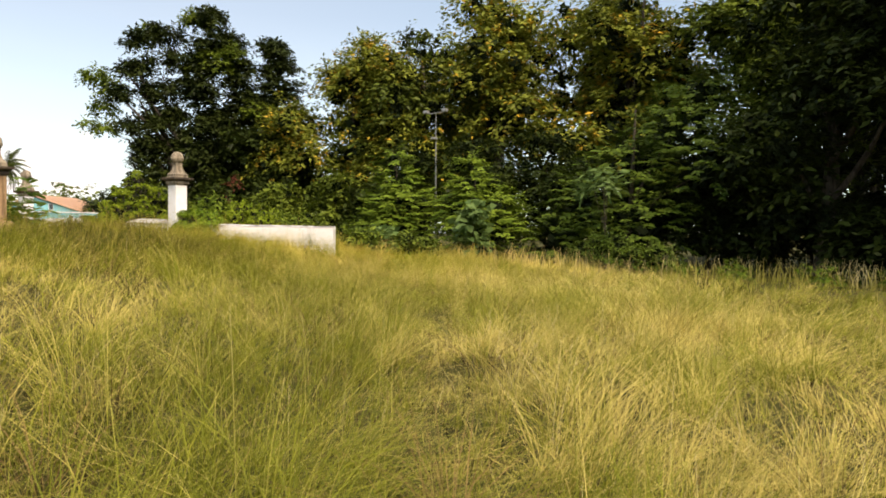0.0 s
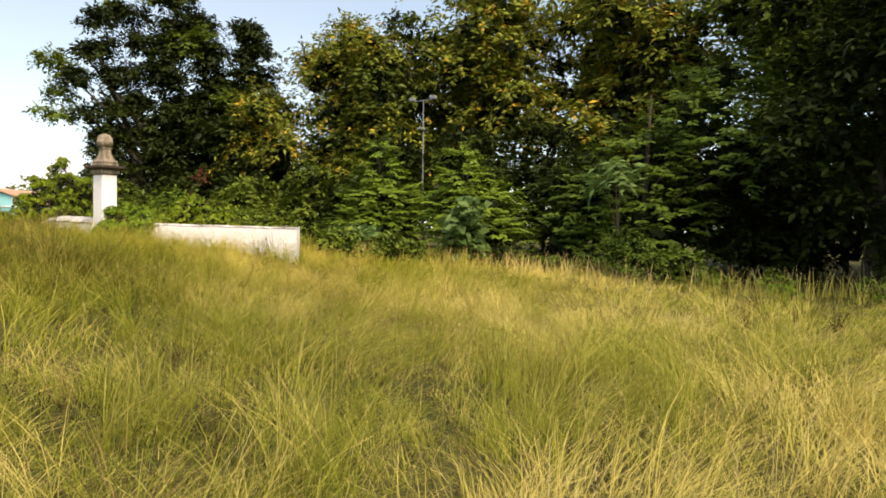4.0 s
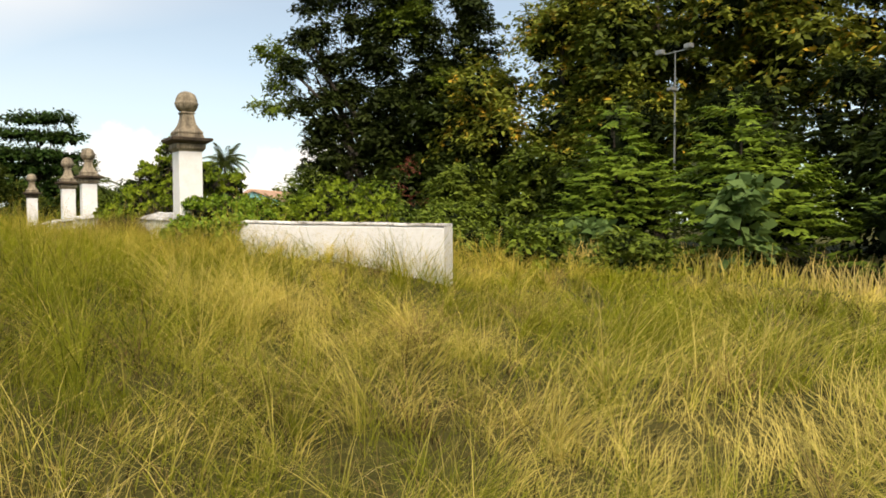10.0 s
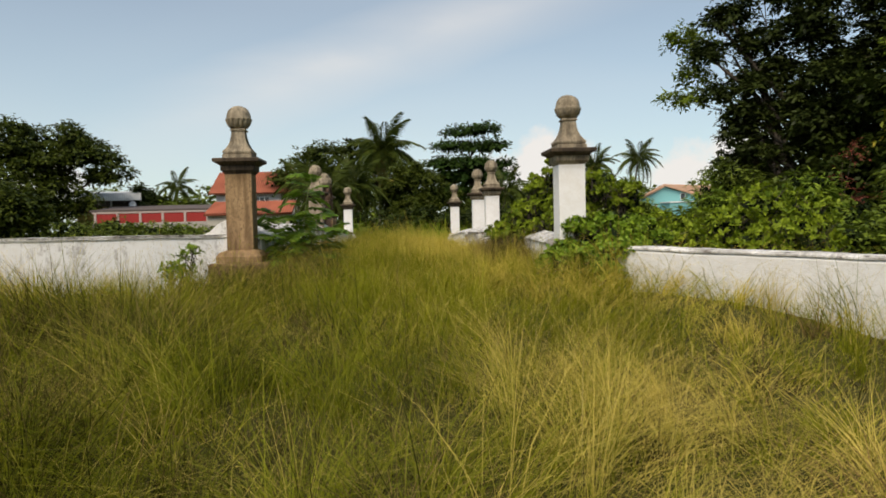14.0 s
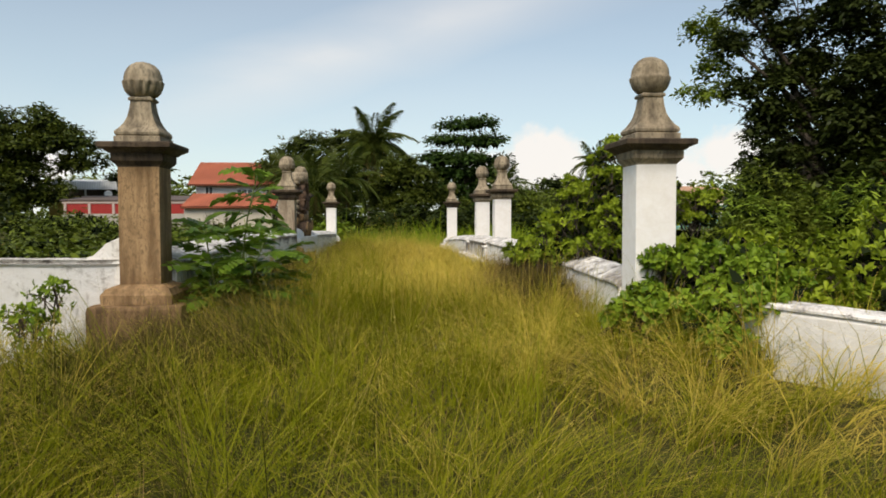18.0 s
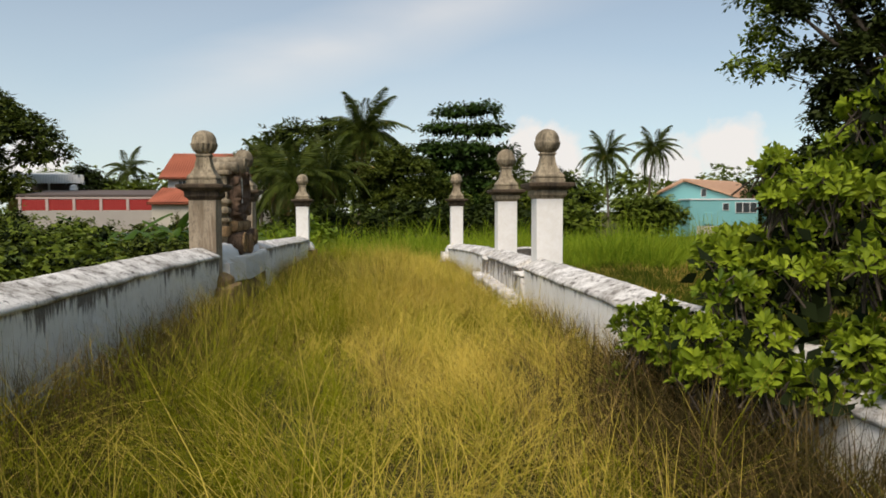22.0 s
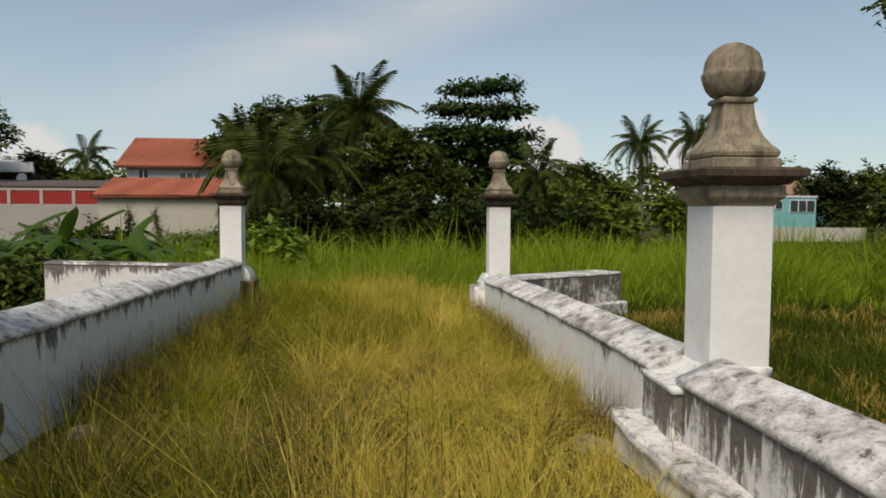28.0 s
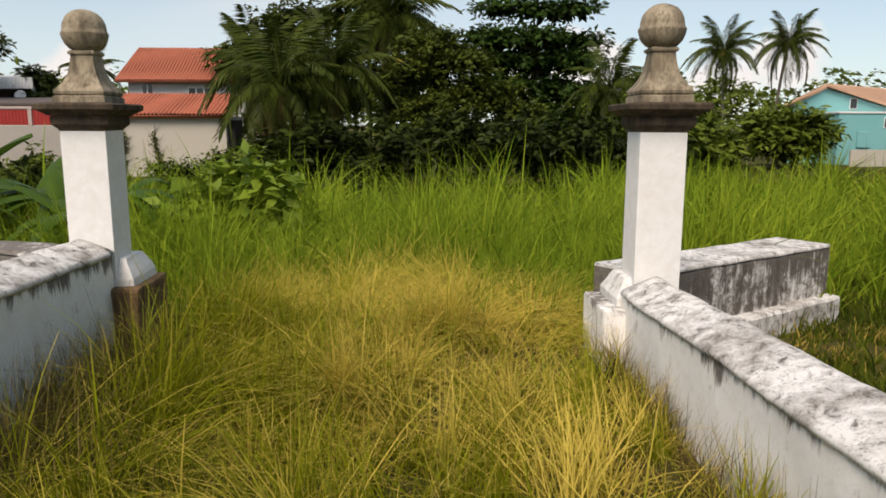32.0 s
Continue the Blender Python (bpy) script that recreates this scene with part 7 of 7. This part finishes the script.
# long arching blades that lie over the rest
chunks = []
r = np.random.default_rng(150)
for near, far, per_m2, w in ((0.0, 2.6, 20, 0.0064), (2.6, 7.0, 9, 0.0090)):
    x, y = scatter(int(per_m2 * 42 * 60), -20, 22, -28, 32, near, far, r)
    keep = (y > -4) | (r.random(len(x)) < 0.32)
    x, y = x[keep], y[keep]
    h = (grass_height(x, y) + 0.12 * low_growth(x, y)) * r.uniform(0.9, 1.5, len(x))
    a = 6.28 * patchy(x, y, 0.8, 61) + r.normal(0, 0.9, len(x))
    chunks.append(blade_arrays(x, y, h, w * r.uniform(0.6, 1.2, len(x)), a, r.uniform(0.5, 1.5, len(x)), 4, r, dry=np.clip(dryness(x, y) + r.normal(0.0, 0.15, len(x)), 0, 1)))
v, f = join([(c[0], c[1]) for c in chunks])
uv = np.concatenate([c[2] for c in chunks])
tagged(part("arching_grass", mesh_np("arching_grass", v, f, LONG_GRASS, uv), LONG_GRASS, None), "long pale grass blades arching over the meadow", "grass", kind="stuff")

# short brown dead blades, dark to imitate the shade between the tufts
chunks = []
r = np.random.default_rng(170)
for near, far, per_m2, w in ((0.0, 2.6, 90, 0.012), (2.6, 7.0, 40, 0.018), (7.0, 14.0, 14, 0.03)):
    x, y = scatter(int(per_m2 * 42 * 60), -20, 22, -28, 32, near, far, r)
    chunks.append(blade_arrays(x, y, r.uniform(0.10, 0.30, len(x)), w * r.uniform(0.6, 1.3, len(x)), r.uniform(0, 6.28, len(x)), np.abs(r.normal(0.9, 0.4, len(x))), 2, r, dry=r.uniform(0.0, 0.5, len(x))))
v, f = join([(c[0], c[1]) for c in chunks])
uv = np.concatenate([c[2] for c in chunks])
tagged(part("gap_shade_blades", mesh_np("gap_shade_blades", v, f, BROWN_WEED_SHADE, uv), BROWN_WEED_SHADE, None), "short brown dead blades, coloured dark for the shade between the grass tufts", "grass", kind="stuff")

# thin dry stems with loose seed heads over the grass
chunks = []
r = np.random.default_rng(200)
for near, far, per_m2, w in ((0.0, 2.7, 7, 0.0034), (2.7, 7.0, 3.2, 0.0048), (7.0, 16.0, 1.6, 0.008), (16.0, 34.0, 0.6, 0.016)):
    x, y = scatter(int(per_m2 * 42 * 60), -20, 22, -28, 32, near, far, r)
    keep = patchy(x, y, 0.4, 14) + 0.25 * (y > 0) > r.uniform(0.1, 0.75, len(x))
    x, y = x[keep], y[keep]
    h = (grass_height(x, y) + r.uniform(0.02, 0.30, len(x)) * low_growth(x, y)) * 0.98
    a = -0.5 + r.normal(0, 1.3, len(x))
    lean = np.abs(r.normal(0.45, 0.30, len(x)))
    chunks.append(blade_arrays(x, y, h, np.full(len(x), w), a, lean, 3, r, taper=0.6))
    if near < 7:
        tx, ty, tz = x + np.cos(a) * h * lean, y + np.sin(a) * h * lean, ground_z(x, y) + h * (1 - 0.34 * lean)
        for k in range(3):
            hh = r.uniform(0.06, 0.14, len(x))
            chunks.append(blade_arrays(tx, ty, hh, np.full(len(x), w * 0.9), a + r.normal(0, 0.9, len(x)), r.uniform(0.4, 1.2, len(x)), 1, r, z=tz - 0.02 - 0.07 * k))
v, f = join([(c[0], c[1]) for c in chunks])
uv = np.concatenate([c[2] for c in chunks])
tagged(part("dry_grass_stems", mesh_np("dry_grass_stems", v, f, SEED, uv), SEED, None), "thin dry straw-coloured stems with loose seed heads", "grass", kind="stuff")

# the green fields on both sides
r = np.random.default_rng(300)
chunks = []
for x0, x1, y0, y1, n, w, hh in ((3.4, 12, 4, 34, 48000, 0.034, 0.44), (12, 34, 8, 60, 48000, 0.058, 0.42), (-22, -3.5, 2, 60, 26000, 0.05, 0.45), (-46, -20, -36, 46, 16000, 0.09, 0.5), (-22, 24, -46, -28, 12000, 0.08, 0.5), (7, 30, -1, 10, 5000, 0.04, 0.4), (-40, 60, 45, 74, 8000, 0.11, 0.6)):
    per = 12 if w < 0.06 else 5
    cx, cy = r.uniform(x0, x1, n // per), r.uniform(y0, y1, n // per)
    x, y = np.repeat(cx, per) + r.normal(0, 0.13, len(cx) * per), np.repeat(cy, per) + r.normal(0, 0.13, len(cx) * per)
    x, n = np.where((x0 > 3) & (x < 3.45), 3.45, x), len(x)
    tuft = np.repeat(r.uniform(0.45, 1.35, len(cx)), per)
    h = tuft * hh * (0.4 + 0.6 * patchy(x, y, 0.35, 21) + 0.5 * patchy(x, y, 2.2, 22)) * r.uniform(0.6, 1.2, n)
    chunks.append(blade_arrays(x, y, h, w * r.uniform(0.6, 1.3, n), r.uniform(0, 6.28, n), np.abs(r.normal(0.4, 0.25, n)), 2, r, dry=np.clip(0.85 * patchy(x, y, 1.3, 47) ** 2 - 0.05 + np.repeat(r.normal(0, 0.13, len(cx)), per), 0, 1)))
v, f = join([(c[0], c[1]) for c in chunks])
uv = np.concatenate([c[2] for c in chunks])
tagged(part("field_grass", mesh_np("field_grass", v, f, FIELD, uv), FIELD, None), "green pasture grass on the low fields beside the bridge", "grass", kind="stuff")

# tall cane grass beyond the far end, in arching clumps
chunks = []
for x0, x1, y0, y1, clumps, per, hh, w in ((-2.7, 2.7, 26.0, 31.5, 70, 16, 0.75, 0.018), (-9, 5, 31.0, 36.5, 620, 22, 1.75, 0.032), (3.6, 26, 31.5, 42, 900, 19, 1.8, 0.044), (8, 34, 42, 56, 380, 14, 2.0, 0.08), (-10, 8, 36.5, 46, 380, 14, 2.0, 0.07)):
    cx, cy = r.uniform(x0, x1, clumps), r.uniform(y0, y1, clumps)
    tall = hh * (0.22 + 1.05 * patchy(cx, cy, 1.1, 31)) * r.uniform(0.55, 1.35, clumps) * smoothstep(y0 - 0.8, y0 + 1.8, cy) * np.where(r.random(clumps) < 0.12, 1.2, 1.0) + 0.2
    n = clumps * per
    ang, off = r.uniform(0, 6.28, n), np.abs(r.normal(0, 0.16, n))
    x, y = np.repeat(cx, per) + off * np.cos(ang), np.repeat(cy, per) + off * np.sin(ang)
    h = np.repeat(tall, per) * r.uniform(0.6, 1.15, n)
    lean = np.clip(np.abs(r.normal(0.55, 0.45, n)), 0.05, 1.5)
    dry = np.repeat(np.clip(0.15 + 0.5 * patchy(cx, cy, 0.7, 43) + r.normal(0, 0.12, clumps) - 0.2, 0, 1), per)
    chunks.append(blade_arrays(x, y, h, w * r.uniform(0.6, 1.3, n), ang + r.normal(0, 0.4, n), lean, 5, r, taper=0.95, dry=dry))
v, f = join([(c[0], c[1]) for c in chunks])
uv = np.concatenate([c[2] for c in chunks])
tagged(part("cane_grass", mesh_np("cane_grass", v, f, CANE, uv), CANE, None), "tall bright green cane grass with arching blades", "grass", kind="stuff")

# great drooping clumps at the edge of the pasture
chunks = []
for cx, cy, tall, n in ((20.6, 34.6, 3.2, 420), (22.4, 33.4, 3.6, 420), (19.4, 36.4, 2.4, 260), (23.6, 36.0, 3.8, 380)):
    ang, off = r.uniform(0, 6.28, n), np.abs(r.normal(0, 0.4, n))
    chunks.append(blade_arrays(cx + off * np.cos(ang), cy + off * np.sin(ang), tall * r.uniform(0.6, 1.1, n), 0.075 * r.uniform(0.6, 1.3, n), ang + r.normal(0, 0.3, n), np.clip(np.abs(r.normal(0.8, 0.4, n)), 0.1, 1.7), 6, r, taper=0.95, dry=np.full(n, 0.12)))
v, f = join([(c[0], c[1]) for c in chunks])
uv = np.concatenate([c[2] for c in chunks])
tagged(part("drooping_cane", mesh_np("drooping_cane", v, f, FIELD, uv), FIELD, None), "great dark green clumps of drooping cane", "grass", kind="stuff")

# brown weeds against the foot of the parapets
n = 24000
y = r.uniform(0.6, 27.5, n)
left = r.random(n) < 0.72
x = np.where(left, -2.72 + np.abs(r.normal(0, 0.75, n)), 2.68 - np.abs(r.normal(0, 0.2, n)))
ok = (patchy(x * 2, y, 0.8, 51) > 0.3) & ((x < 1.9) | (y < 1.8) | (y > 5.4)) & (low_growth(x, y) > 0.6)
x, y, left = x[ok], y[ok], left[ok]
v, f, uv = blade_arrays(x, y, r.uniform(0.35, 0.95, len(x)) * np.where(left, 1.0, 0.8), np.full(len(x), 0.006), r.uniform(0, 6.28, len(x)), np.abs(r.normal(0.45, 0.3, len(x))), 3, r)
tagged(part("wall_weeds", mesh_np("wall_weeds", v, f, BROWN_WEED_SHADE, uv), BROWN_WEED_SHADE, None), "tangled brown weeds along the foot of the parapets", "weeds", kind="stuff")

# dark blades round the gate pillar, put there in place of shade
n = 2600
x, y = -2.35 + r.normal(0, 0.5, n), -0.75 + r.normal(0, 0.7, n)
v, f, uv = blade_arrays(x, y, r.uniform(0.25, 0.7, n), np.full(n, 0.008), r.uniform(0, 6.28, n), np.abs(r.normal(0.6, 0.4, n)), 3, r, dry=np.full(n, 0.1))
tagged(part("gate_shade_blades", mesh_np("gate_shade_blades", v, f, BROWN_WEED_SHADE, uv), BROWN_WEED_SHADE, None), "dark matted blades that stand in for the shade round the pillar foot", "weeds", kind="stuff")

# dead brown growth, shade-darkened under the parapet shrub, and dead tussocks here and there
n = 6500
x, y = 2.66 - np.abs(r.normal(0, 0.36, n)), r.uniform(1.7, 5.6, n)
# shade is put into the colour, darkest against the wall
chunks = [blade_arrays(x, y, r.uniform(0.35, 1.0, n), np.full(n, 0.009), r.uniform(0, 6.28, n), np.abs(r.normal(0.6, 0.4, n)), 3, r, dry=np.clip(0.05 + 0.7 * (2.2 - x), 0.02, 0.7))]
for near, far, per_m2, w in ((0.0, 2.6, 0.30, 0.007), (2.6, 7.0, 0.16, 0.011), (7.0, 14.0, 0.06, 0.02)):
    cx, cy = scatter(int(per_m2 * 42 * 60), -20, 22, -28, 32, near, far, r)
    per = 46
    n = len(cx) * per
    ang, off = r.uniform(0, 6.28, n), np.abs(r.normal(0, 0.12, n))
    x, y = np.repeat(cx, per) + off * np.cos(ang), np.repeat(cy, per) + off * np.sin(ang)
    chunks.append(blade_arrays(x, y, r.uniform(0.35, 0.8, n), w * r.uniform(0.6, 1.3, n), ang, np.abs(r.normal(0.9, 0.4, n)), 3, r, dry=np.repeat(r.uniform(0.1, 0.8, len(cx)), per)))
v, f = join([(c[0], c[1]) for c in chunks])
uv = np.concatenate([c[2] for c in chunks])
tagged(part("dead_grass", mesh_np("dead_grass", v, f, BROWN_WEED_SHADE, uv), BROWN_WEED_SHADE, None), "brown dead tussocks, and matted weeds darkened for the shade under the parapet shrub", "grass", kind="stuff")

# dark olive growth before the wing wall, and along the deck by the arms
chunks = []
for px, py, wide, deep, n in ((-4.2, -7.6, 1.8, 1.8, 13000), (-1.9, -2.0, 0.7, 1.2, 5200), (-1.7, 16.0, 0.8, 2.4, 7500), (-0.4, 15.6, 0.9, 1.2, 3500), (-1.9, 23.5, 0.7, 2.0, 2200)):
    x, y = px + r.normal(0, wide, n), py + r.normal(0, deep, n)
    ok = (patchy(x, y, 2.2, 71) > 0.42) & meadow(x, y)
    x, y = x[ok], y[ok]
    n = len(x)
    chunks.append(blade_arrays(x, y, grass_height(x, y) * r.uniform(0.7, 1.3, n), np.full(n, 0.010), 6.28 * patchy(x, y, 1.1, 72) + r.normal(0, 0.6, n), np.abs(r.normal(0.7, 0.4, n)), 3, r, dry=r.uniform(0, 0.35, n)))
v, f = join([(c[0], c[1]) for c in chunks])
uv = np.concatenate([c[2] for c in chunks])
tagged(part("dark_tussocks", mesh_np("dark_tussocks", v, f, OLIVE_WEED, uv), OLIVE_WEED, None), "dark olive and brown tussocks in the grass", "grass", kind="stuff")

# dry weed stalks along the foot of the wood
n = 1600
y = r.uniform(-24, 8, n)
x = 18.6 + r.normal(0, 0.8, n) + 0.02 * y
v, f, uv = blade_arrays(x, y, r.uniform(0.5, 1.3, n), np.full(n, 0.03), r.uniform(0, 6.28, n), np.abs(r.normal(0.3, 0.2, n)), 3, r)
tagged(part("dry_weeds", mesh_np("dry_weeds", v, f, SEED, uv), SEED, None), "brown dry weed stalks along the shaded wood edge", "weeds", kind="stuff")

# woods in the distance
chunks = []
for n in range(120):
    t = n / 120
    a = radians(-75 + 330 * t)
    d = 120 + 25 * r.random()
    cx, cy = d * math.cos(a) + 5, d * math.sin(a) + 5
    w = r.uniform(5, 8)
    o, dd = crown_points([(cx, cy, 1.0 + w * 0.35, w, 0.75), (cx + r.uniform(-5, 5), cy + 3, 1 + w * 0.7, w * 0.7, 0.75)], 110, r, 0.6)
    chunks.append(sprays(o, dd, 2.0, 5, 1.1, 0.6, 0.3, r=r))
v, f = join(chunks)
tagged(part("far_woods", mesh_np("far_woods", v, f, FOREST), FOREST, None), "distant belt of dark green trees round the fields", "woods", kind="stuff")


# a few loose stones half buried on the deck
r2 = random.Random(5)
for sx, sy, size in ((0.5, -0.53, 0.10), (0.15, -0.03, 0.10), (-1.9, 1.3, 0.14), (2.3, 17.4, 0.18), (-2.3, 18.2, 0.16)):
    bm = bmesh.new()
    bmesh.ops.create_icosphere(bm, subdivisions=2, radius=size)
    for v in bm.verts:
        v.co = Vector((v.co.x * 1.3, v.co.y, v.co.z * 0.55)) + noise.noise_vector(v.co * 7 + Vector((sx, sy, 0))) * size * 0.25
    stone_ob = part("loose_stone", bm, CAP_STONE, None, "", pose(*on_ground(sx, sy, size * 0.2), 0, 0, r2.uniform(0, 90)))
    tagged(stone_ob, "pale weathered stone lying in the grass", "stone", "loose stones")
